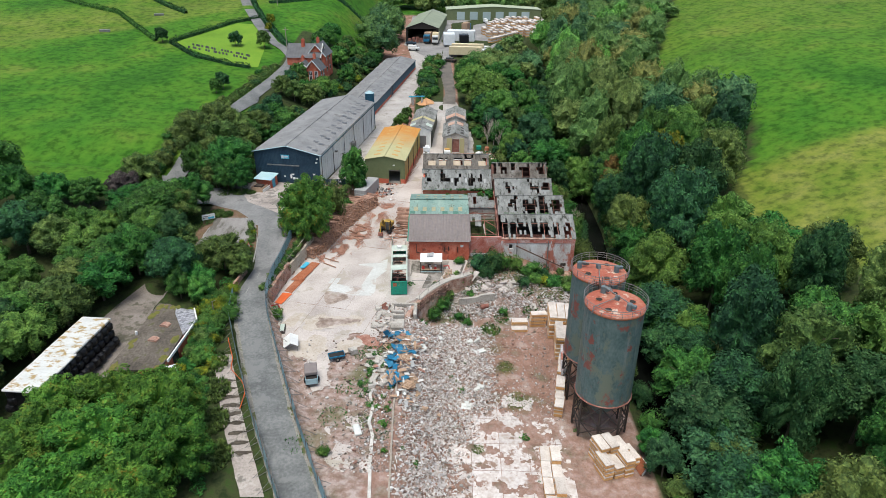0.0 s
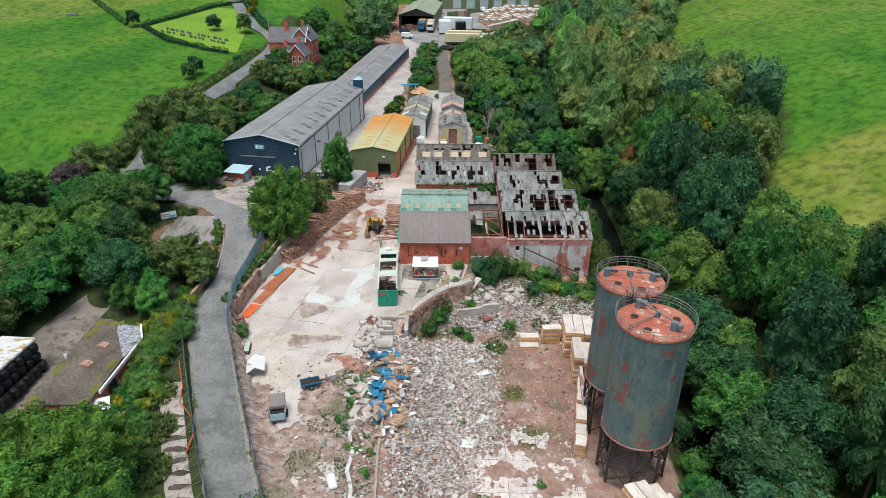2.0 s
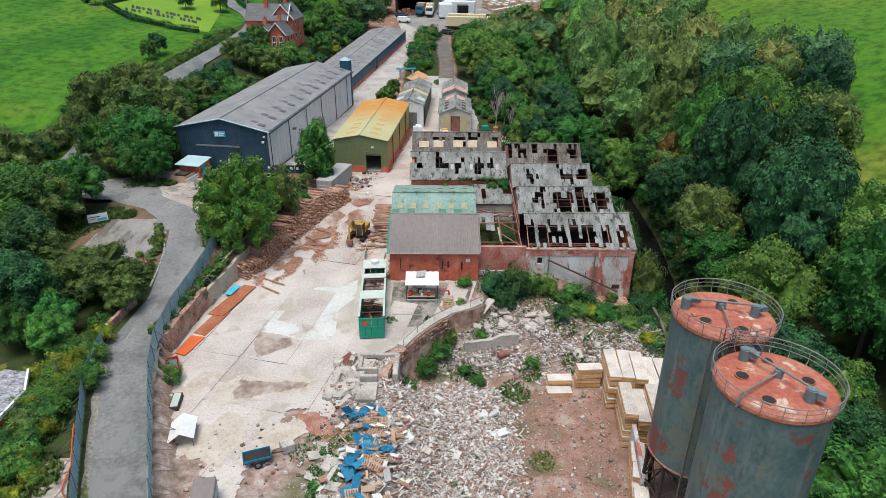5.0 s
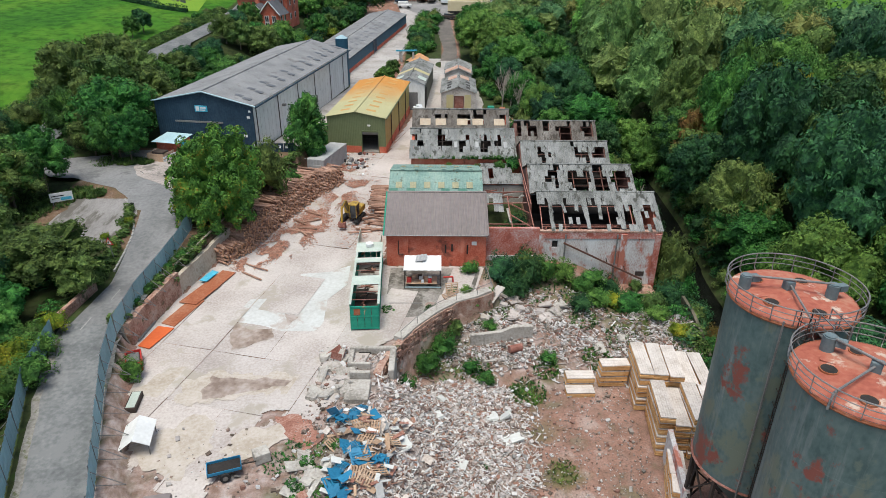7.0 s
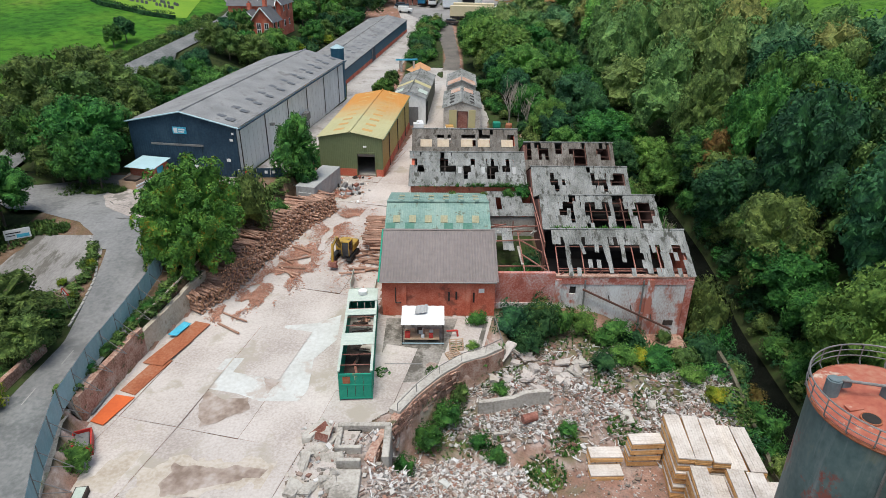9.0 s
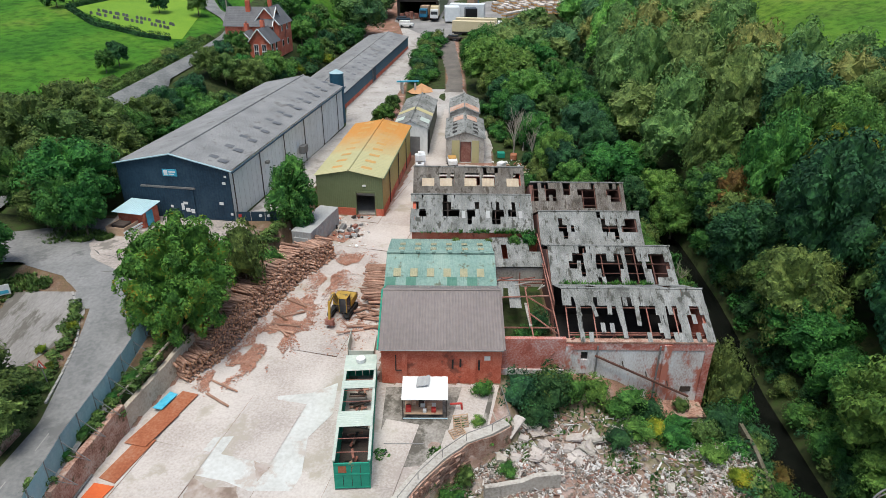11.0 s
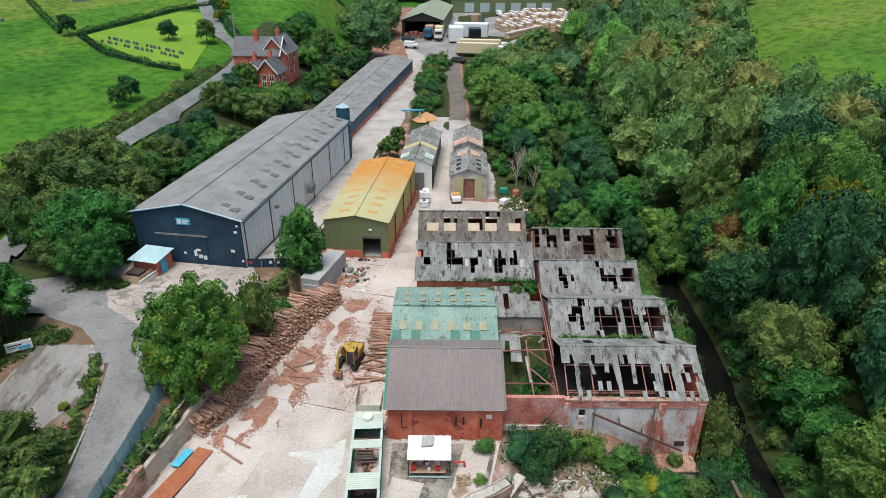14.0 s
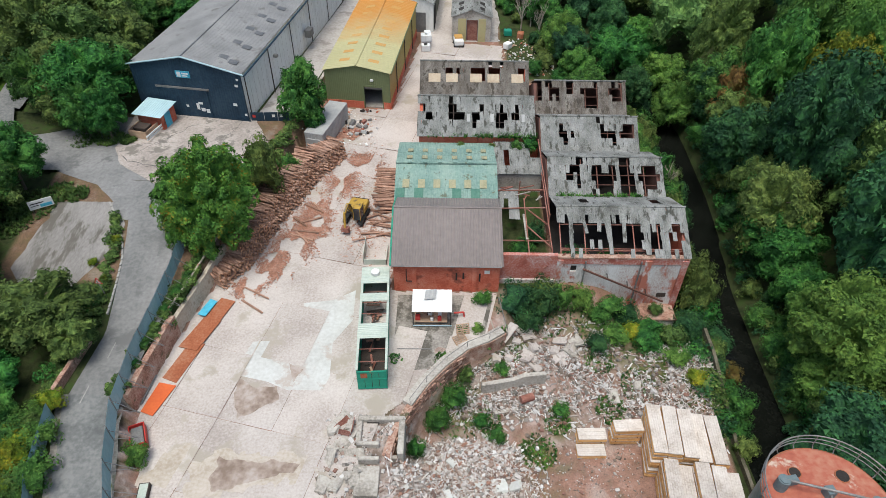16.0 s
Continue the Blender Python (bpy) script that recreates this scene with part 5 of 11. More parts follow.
def wall_yz(th, x0, x1, pts, material, name="end_wall"):
    """A wall across x0..x1 whose outline in (y, z) is given."""
    bm = bmesh.new()
    a = [bm.verts.new((x0, y, z)) for y, z in pts]
    b = [bm.verts.new((x1, y, z)) for y, z in pts]
    n = len(pts)
    bm.faces.new(a)
    bm.faces.new(b[::-1])
    for i in range(n):
        bm.faces.new((a[i], a[(i + 1) % n], b[(i + 1) % n], b[i]))
    bmesh.ops.recalc_face_normals(bm, faces=bm.faces)
    bmesh.ops.triangulate(bm, faces=[f for f in bm.faces if len(f.verts) > 4])
    return part(name, bm, material, th)


# brick shed with the brown roof
BR = thing("brick_shed", (0, 0, 0), 0, "red brick shed with a brown ribbed sheet roof", "shed")
part("front_wall", boxes((-5.3, 97.6, -0.5, 4.7, 97.95, 4.5)), M_BRICK, BR)
for xa, xb in ((-5.3, -4.95), (4.35, 4.7)):
    wall_yz(BR, xa, xb, [(97.95, -0.5), (106.4, -0.5), (106.4, 5.2), (103.0, 6.7), (97.95, 4.5)], M_BRICK, "side_wall")
part("back_wall", boxes((-4.95, 106.1, -0.5, 4.35, 106.4, 5.2)), M_BRICK, BR)
part("roof_slope", sheet((-5.5, 97.25, 4.42), (10.35, 0, 0), (0, 5.75, 2.4), 10.35, 0.26, 0.045), M_BROWNROOF, BR)
part("roof_slope", sheet((-5.5, 106.7, 5.2), (10.35, 0, 0), (0, -3.7, 1.62), 10.35, 0.26, 0.045), M_BROWNROOF, BR)
part("ridge_cap", tubes([((-5.5, 103.0, 6.84), (4.85, 103.0, 6.84), 0.12)]), M_BROWNROOF, BR)
part("verge_trim", tubes([((-5.55, 97.2, 4.44), (-5.55, 103.0, 6.84), 0.08), ((-5.55, 103.0, 6.84), (-5.55, 106.7, 5.2), 0.08)]), M_GREENSTEEL, BR)
part("verge_trim", tubes([((4.9, 97.2, 4.44), (4.9, 103.0, 6.84), 0.07), ((4.9, 103.0, 6.84), (4.9, 106.7, 5.2), 0.07)]), M_BROWNROOF, BR)
part("gutter", tubes([((-5.5, 97.2, 4.39), (4.8, 97.2, 4.39), 0.06)]), M_STEEL, BR)
for x in (-3.6, 2.1):
    part("pier", boxes((x, 97.45, -0.4, x + 0.45, 97.598, 4.3)), M_BRICK, BR)
for x, z, h in ((0.55, 2.35, 0.9), (1.2, 2.5, 0.8), (2.75, 2.2, 1.0)):
    part("slot_vent", boxes((x, 97.55, z, x + 0.16, 97.599, z + h)), M_DARK, BR)
part("notice", boxes((3.25, 97.55, 3.2, 3.75, 97.599, 3.6)), M_WHITE, BR)
part("wall_pipe", tubes([((-4.1, 97.5, 3.7), (-4.1, 97.5, 2.2), 0.05), ((-4.1, 97.5, 2.2), (-3.3, 97.5, 2.2), 0.05)]), M_DARKSTEEL, BR)

# green-roofed bay behind it
GB = thing("green_roofed_shed", (0, 0, 0), 0, "shed with a faded green sheet roof and yellowed rooflights", "shed")
for xa, xb in ((-5.5, -5.2), (4.4, 4.7)):
    wall_yz(GB, xa, xb, [(107.0, 0), (117.2, 0), (117.2, 4.5), (111.4, 6.0), (107.0, 4.3)], M_BRICK, "side_wall")
part("back_wall", boxes((-5.2, 116.9, 0, 4.4, 117.2, 4.5)), M_BRICK, GB)
slope_sheets(GB, -5.8, 4.95, (106.75, 4.6), (111.4, 6.3), M_GREENROOF, (), 0.98, 3, 0.2, 0.03, 0.01)
slope_sheets(GB, -5.8, 4.95, (117.6, 5.0), (111.4, 6.3), M_GREENROOF, (), 0.98, 2, 0.2, 0.03, 0.01)
part("ridge_cap", tubes([((-5.8, 111.4, 6.4), (4.95, 111.4, 6.4), 0.12)]), M_GREENROOF, GB)
M_YLITE = mat("yellowed_rooflight", [(0.26, 0.25, 0.15), (0.36, 0.33, 0.21)], 2, 7, rough=0.5)
for row in (0.34,):
    for i in range(6):
        x = -5.0 + i * 1.62
        y, z = 106.75 + 4.65 * row, 4.6 + 1.7 * row + 0.13
        part("rooflight", sheet((x, y, z), (0.72, 0, 0), (0, 1.0, 0.366), 0.72, 0.2, 0.02), M_YLITE, GB)
for i in range(6):
    for row in (0.35, 0.68):
        x = -4.7 + i * 1.62
        y, z = 117.6 - 6.2 * row, 5.0 + 1.3 * row + 0.13
        part("rooflight", sheet((x, y, z), (0.6, 0, 0), (0, -0.9, 0.19), 0.6, 0.2, 0.02), M_YLITE, GB)
for i in range(6):
    part("ridge_vent", boxes((-4.5 + i * 1.6, 111.2, 6.42, -4.1 + i * 1.6, 111.6, 6.62)), M_GREENROOF, GB)
M_GREENOLD = mat("dark_green_replacement_sheet", [(0.06, 0.16, 0.12), (0.09, 0.2, 0.15)], 1, 4, rough=0.6)
for x in (-5.7, -3.75, 0.2, 2.15):
    part("patch_sheet", sheet((x, 106.8, 4.72), (0.95, 0, 0), (0, 1.5, 0.55), 0.95, 0.2, 0.02), M_GREENOLD, GB)

# two grey ridges beside the lane
GR = thing("grey_ruin", (0, 0, 0), 0, "derelict works with two holed grey sheet roofs over brick walls", "ruin")
part("front_wall", boxes((-3.6, 118.0, 1.5, 9.7, 118.35, 5.75)), M_BRICK, GR)
zig = [(118.35, 1.8), (134.3, 1.8), (134.3, 6.5), (130.6, 8.7), (126.9, 6.0), (122.7, 8.0), (118.35, 5.7)]
wall_yz(GR, -3.6, -3.25, zig, M_BRICK)
wall_yz(GR, 9.35, 9.7, zig, M_BRICK)
part("back_wall", boxes((-3.25, 134.0, 2.0, 9.35, 134.3, 6.5)), M_BRICK, GR)
slope_sheets(GR, -3.85, 9.85, (117.7, 5.75), (122.7, 8.3), M_ASB, [(0.0, 0.07, 0.62, 0.8), (0.07, 0.17, 0.35, 0.6), (0.27, 0.39, 0.35, 0.6), (0.28, 0.34, 0.6, 0.8), (0.46, 0.53, 0.35, 0.6), (0.68, 0.76, 0.35, 0.6), (0.81, 0.88, 0.35, 0.6), (0.84, 0.88, 0.6, 0.8)], 0.46, 5)
slope_sheets(GR, -3.85, 9.85, (127.0, 6.2), (122.7, 8.3), M_ASB, (), 1.05, 3)
slope_sheets(GR, -3.85, 9.85, (126.8, 6.25), (130.6, 9.0), M_ASBBROWN, [(0.25, 0.36, 0.6, 0.8), (0.46, 0.56, 0.6, 0.8), (0.64, 0.74, 0.6, 0.8), (0.90, 0.95, 0.6, 0.8)], 0.46, 5)
slope_sheets(GR, -3.85, 9.85, (134.5, 6.6), (130.6, 9.0), M_ASB, (), 1.05, 3)
for ridge in ((122.7, 8.36), (130.6, 9.06)):
    part("ridge_cap", tubes([((-3.9, ridge[0], ridge[1]), (9.9, ridge[0], ridge[1]), 0.11)]), M_ASB, GR)
M_CREAMPATCH = mat("cream_roof_patch", [(0.40, 0.31, 0.22), (0.48, 0.40, 0.30)], 1.5, 7)
for u in (0.08, 0.24, 0.46, 0.62, 0.84):
    x = -3.85 + 13.7 * u
    part("cream_patch", sheet((x, 128.15, 7.35), (1.5, 0, 0), (0, 0.95, 0.69), 1.5, 0.175, 0.03), M_CREAMPATCH, GR)
for u in (0.42, 0.62, 0.885):
    x = -3.85 + 13.7 * u
    part("window_surround", sheet((x, 119.5, 6.75), (0.42, 0, 0), (0, 0.95, 0.485), 0.4, 0.175, 0.02), M_TARP, GR)
frame_bars(GR, -3.2, 9.3, (118.4, 5.8), (122.7, 8.15), 7, M_DARKSTEEL)
# near-black block; the shade under the holed roofs is in its colour
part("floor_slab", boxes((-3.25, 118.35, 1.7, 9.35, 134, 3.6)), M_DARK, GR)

# four grey ridges over the painted brick wall
RR = thing("brick_ruin", (0, 0, 0), 0, "roofless brick works with four holed ridges above a flaking painted wall", "ruin")
bm = bmesh.new()
for b in ((10.2, 99.0, -2.9, 11.6, 99.4, 4.0), (11.6, 99.0, -2.9, 12.2, 99.4, 0.1), (11.6, 99.0, 0.9, 12.2, 99.4, 2.3), (11.6, 99.0, 3.1, 12.2, 99.4, 4.0), (12.2, 99.0, -2.9, 22.75, 99.4, 4.05)):
    box(bm, *b)
part("front_wall", bm, M_PBRICK, RR)
part("parapet", boxes((10.2, 98.93, 3.35, 22.8, 98.998, 4.1)), M_PINKBRICK, RR)
part("wall_coping", boxes((10.2, 98.9, 4.05, 22.8, 99.45, 4.2)), M_STONE, RR)
for x in (10.2, 18.6, 22.1):
    part("pilaster", boxes((x, 98.8, -2.8, x + 0.6, 98.928, 3.9)), M_PINKBRICK if x > 20 else M_PBRICK, RR)
wall_yz(RR, 22.4, 22.75, [(99.4, -3.2), (107.8, -2.5), (107.8, 4.3), (103.7, 6.3), (99.4, 4.0)], M_BRICK)
wall_yz(RR, 21.9, 22.2, [(107.8, -3.2), (115.6, -2), (115.6, 4.9), (111.9, 6.6), (107.8, 4.3)], M_DARKBRICK)
wall_yz(RR, 20.9, 21.2, [(115.6, -3.2), (130.3, -1), (130.3, 5.8), (126.7, 8.0), (123.2, 5.5), (119.4, 7.3), (115.6, 4.9)], M_DARKBRICK)
wall_yz(RR, 10.2, 10.5, [(104.5, -0.5), (130.3, 0.5), (130.3, 5.9), (126.7, 8.1), (123.2, 5.5), (119.4, 7.35), (115.6, 4.9), (111.9, 6.6), (107.8, 4.4)], M_DARKBRICK)
part("back_wall", boxes((10.5, 130.0, 0, 22.4, 130.3, 6.4)), M_DARKBRICK, RR)
# raised near-black blocks carry the shade seen through the roof holes
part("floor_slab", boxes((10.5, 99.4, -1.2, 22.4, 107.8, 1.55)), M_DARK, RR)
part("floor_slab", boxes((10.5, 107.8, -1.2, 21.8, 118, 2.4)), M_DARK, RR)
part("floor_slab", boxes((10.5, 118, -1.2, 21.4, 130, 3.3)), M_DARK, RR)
slope_sheets(RR, 10.3, 22.9, (98.95, 4.15), (103.7, 6.65), M_ASB, [(0.0, 0.10, 0.0, 0.66), (0.11, 0.38, 0.0, 0.66), (0.385, 0.60, 0.0, 0.66), (0.605, 0.80, 0.0, 0.6), (0.84, 0.95, 0.1, 0.6), (0.04, 0.09, 0.6, 0.85), (0.2, 0.24, 0.6, 0.8), (0.44, 0.47, 0.6, 0.8)], 0.38, 6, loose=0.05)
slope_sheets(RR, 10.3, 22.9, (107.9, 4.75), (103.7, 6.65), M_ASB, [(0.22, 0.27, 0.3, 0.6), (0.8, 0.86, 0.3, 0.5)], 0.9, 3)
slope_sheets(RR, 10.3, 22.5, (107.7, 4.75), (111.9, 7.0), M_ASB, [(0.17, 0.29, 0.4, 0.8), (0.36, 0.41, 0.4, 0.8), (0.42, 0.57, 0.1, 0.6), (0.54, 0.58, 0.5, 0.8), (0.63, 0.75, 0.1, 0.6), (0.64, 0.67, 0.6, 0.8), (0.70, 0.73, 0.6, 0.8), (0.82, 0.97, 0.2, 0.8)], 0.38, 5, loose=0.05)
slope_sheets(RR, 10.3, 22.5, (115.7, 5.3), (111.9, 7.0), M_ASB, (), 0.9, 3)
slope_sheets(RR, 10.3, 21.4, (115.5, 5.2), (119.4, 7.65), M_ASB, [(0.18, 0.36, 0.4, 0.6), (0.19, 0.22, 0.6, 0.8), (0.60, 0.66, 0.4, 0.8), (0.66, 0.76, 0.4, 0.6), (0.85, 0.97, 0.4, 0.8)], 0.42, 5)
slope_sheets(RR, 10.3, 21.4, (123.3, 5.7), (119.4, 7.65), M_ASB, (), 0.9, 3)
slope_sheets(RR, 10.3, 21.4, (123.1, 5.7), (126.7, 8.4), M_ASBBROWN, [(0.0, 0.06, 0.4, 1.0), (0.14, 0.25, 0.6, 0.8), (0.33, 0.44, 0.6, 1.0), (0.52, 0.70, 0.2, 0.8), (0.83, 0.95, 0.4, 1.0)], 0.42, 5)
slope_sheets(RR, 10.3, 21.4, (130.5, 6.2), (126.7, 8.4), M_ASB, (), 0.9, 3)
for y, z, x in ((103.7, 6.72, 22.95), (111.9, 7.07, 22.6), (119.4, 7.72, 21.5), (126.7, 8.47, 21.5)):
    part("ridge_cap", tubes([((10.25, y, z), (x, y, z), 0.1)]), M_ASB, RR)
frame_bars(RR, 10.6, 22.4, (99.3, 4.15), (103.7, 6.5), 5, purlins=2)
frame_bars(RR, 10.6, 22.2, (107.9, 4.7), (111.9, 6.85), 7, M_FRAME)
frame_bars(RR, 10.6, 20.9, (123.2, 5.6), (126.7, 8.25), 7, M_FRAME)
frame_bars(RR, 10.6, 20.9, (115.6, 5.1), (119.4, 7.5), 7, M_FRAME)
# strips of roofing left hanging over the open bay
hang = random.Random(5)
for x in (11.3, 12.6, 14.9, 15.3, 16.8, 18.6, 19.2, 20.4):
    a, b = Vector((x, 103.5, 6.6)), Vector((x + hang.uniform(-0.2, 0.9), hang.choice((99.3, 100.4, 101.2)), 0))
    b.z = 4.3 + (b.y - 99.3) * 0.52
    w = hang.uniform(0.09, 0.2)
    t_ = (b - a).normalized()
    bm = bmesh.new()
    box(bm, -w, 0, 0, w, (b - a).length, 0.05, Matrix.Translation(a) @ t_.to_track_quat("Y", "Z").to_matrix().to_4x4())
    part("hanging_strip", bm, M_ASB, RR)
lat = []
for i in range(8):
    xa = 11.0 + i * 1.42
    lat += [((xa, 99.9, 3.2), (xa + 0.71, 99.9, 4.2), 0.045), ((xa + 0.71, 99.9, 4.2), (xa + 1.42, 99.9, 3.2), 0.045)]
lat += [((10.6, 99.9, 4.25), (22.4, 99.9, 4.25), 0.07), ((10.6, 99.9, 3.15), (22.4, 99.9, 3.15), 0.06)]
part("lattice_girder", tubes(lat, n=4), M_RUST, RR)
for x in (12.9, 18.2):
    part("downpipe", tubes([((x, 98.75, -2.0 if x > 15 else 0.6), (x, 98.75, 3.9), 0.08)]), M_STEEL, RR)
part("window", boxes((11.62, 99.2, 2.3, 12.18, 99.22, 3.1), (11.62, 99.2, 0.1, 12.18, 99.22, 0.9)), M_DARK, RR)
part("vent_grille", boxes((20.6, 98.9, -0.9, 21.5, 98.99, -0.4)), M_DARKSTEEL, RR)
part("plinth_block", boxes((18.7, 96.9, -4.4, 22.3, 99.0, -2.1)), M_PBRICK, RR)
part("plinth_top", boxes((18.6, 96.8, -2.1, 22.4, 99.0, -1.95)), M_STONE, RR)
CV = thing("conveyor_beam", (0, 0, 0), 0, "rusty steel beam slung down across the painted brick wall", "beam")
part("beam", tubes([((12.7, 98.55, 3.05), (21.2, 98.4, -1.05), 0.11)], n=4), M_FRAME, CV)
for f in (0.3, 0.55, 0.78):
    p = Vector((12.7, 98.55, 3.05)).lerp(Vector((21.2, 98.4, -1.05)), f)
    part("bracket", tubes([(p + Vector((0, 0, -0.1)), p + Vector((-0.1, 0.3, 0.5)), 0.06)], n=4), M_DARKSTEEL, CV)

# roofless yard between the two works
MW = thing("roofless_bay", (0, 0, 0), 0, "roofless brick bay with rust-red steel frame and weeds", "ruin")
part("front_wall", boxes((4.72, 98.6, -1.6, 10.18, 98.95, 1.55)), M_PBRICK, MW)
part("front_wall_top", boxes((4.72, 98.75, 1.55, 10.18, 99.15, 4.55)), M_PINKBRICK, MW)
part("back_wall", boxes((4.9, 112.6, 0, 10.2, 112.9, 4.1)), M_OLDCONC, MW, "pale rendered wall")
slope_sheets(MW, 4.9, 10.2, (112.4, 4.3), (117.6, 5.2), M_ASB, [(0.74, 0.98, 0.55, 0.95), (0.25, 0.32, 0.3, 0.6)], 0.6, 4)
part("back_wall", boxes((4.9, 117.3, 0, 10.2, 117.6, 5.1)), M_BRICK, MW)
segs = [((7.7, 99.2, 3.3), (7.7, 107.6, 4.6)), ((9.9, 99.2, 3.6), (9.9, 111.5, 5.2)), ((10.0, 104.5, 4.9), (10.0, 117.0, 6.0)), ((5.0, 102.0, 3.6), (10.0, 102.0, 3.6)), ((5.0, 106.5, 4.1), (10.0, 106.5, 4.3)), ((5.0, 109.2, 4.4), (10.2, 109.2, 4.6)), ((7.7, 106.5, 4.3), (9.9, 104.0, 4.0)), ((7.7, 104.0, 3.9), (9.9, 101.2, 3.5)), ((5.0, 111.0, 3.2), (10.2, 111.0, 3.2)), ((7.6, 111.0, 0.5), (7.6, 111.0, 4.4)), ((9.8, 99.3, 0), (9.8, 99.3, 3.8)), ((10.0, 104.5, 0), (10.0, 104.5, 5.0)), ((9.0, 98.7, 3.0), (11.0, 99.3, 4.4))]
for a, b in segs:
    part("steel_beam", tubes([(a, b, 0.075)], n=4), M_RUST, MW)
for i in range(9):
    x, y = random.uniform(5, 10), random.uniform(107.5, 110.5)
    part("fallen_beam", tubes([((x, y, 4.2 + random.uniform(-0.3, 0.4)), (x + random.uniform(-2, 2), y + random.uniform(-1, 1), 4.3 + random.uniform(-0.5, 0.4)), 0.07)], n=4), random.choice((M_RUST, M_RUST, M_OLDCONC)), MW)
slope_sheets(MW, 5.0, 7.2, (105.3, 3.6), (109.5, 4.4), M_ASB, [(0.0, 0.4, 0.0, 0.4)], 0.6, 3, loose=0.08)
part("rail_strip", boxes((7.5, 102.0, 3.7, 7.75, 106.0, 3.82)), M_OLDCONC, MW)


# ---- silos ----
def ring(r, z, rad, n=40):
    """A closed hoop of round bar."""
    bm = bmesh.new()
    rows = [[bm.verts.new(((r + rad * math.cos(2 * math.pi * k / 5)) * math.cos(2 * math.pi * i / n), (r + rad * math.cos(2 * math.pi * k / 5)) * math.sin(2 * math.pi * i / n), z + rad * math.sin(2 * math.pi * k / 5))) for k in range(5)] for i in range(n)]
    for i in range(n):
        for k in range(5):
            bm.faces.new((rows[i][k], rows[(i + 1) % n][k], rows[(i + 1) % n][(k + 1) % 5], rows[i][(k + 1) % 5]))
    bmesh.ops.recalc_face_normals(bm, faces=bm.faces)
    return bm


M_POT = mat("blue_grey_pot_paint", [(0.10, 0.14, 0.15), (0.15, 0.19, 0.20)], 1, 5, rough=0.6)


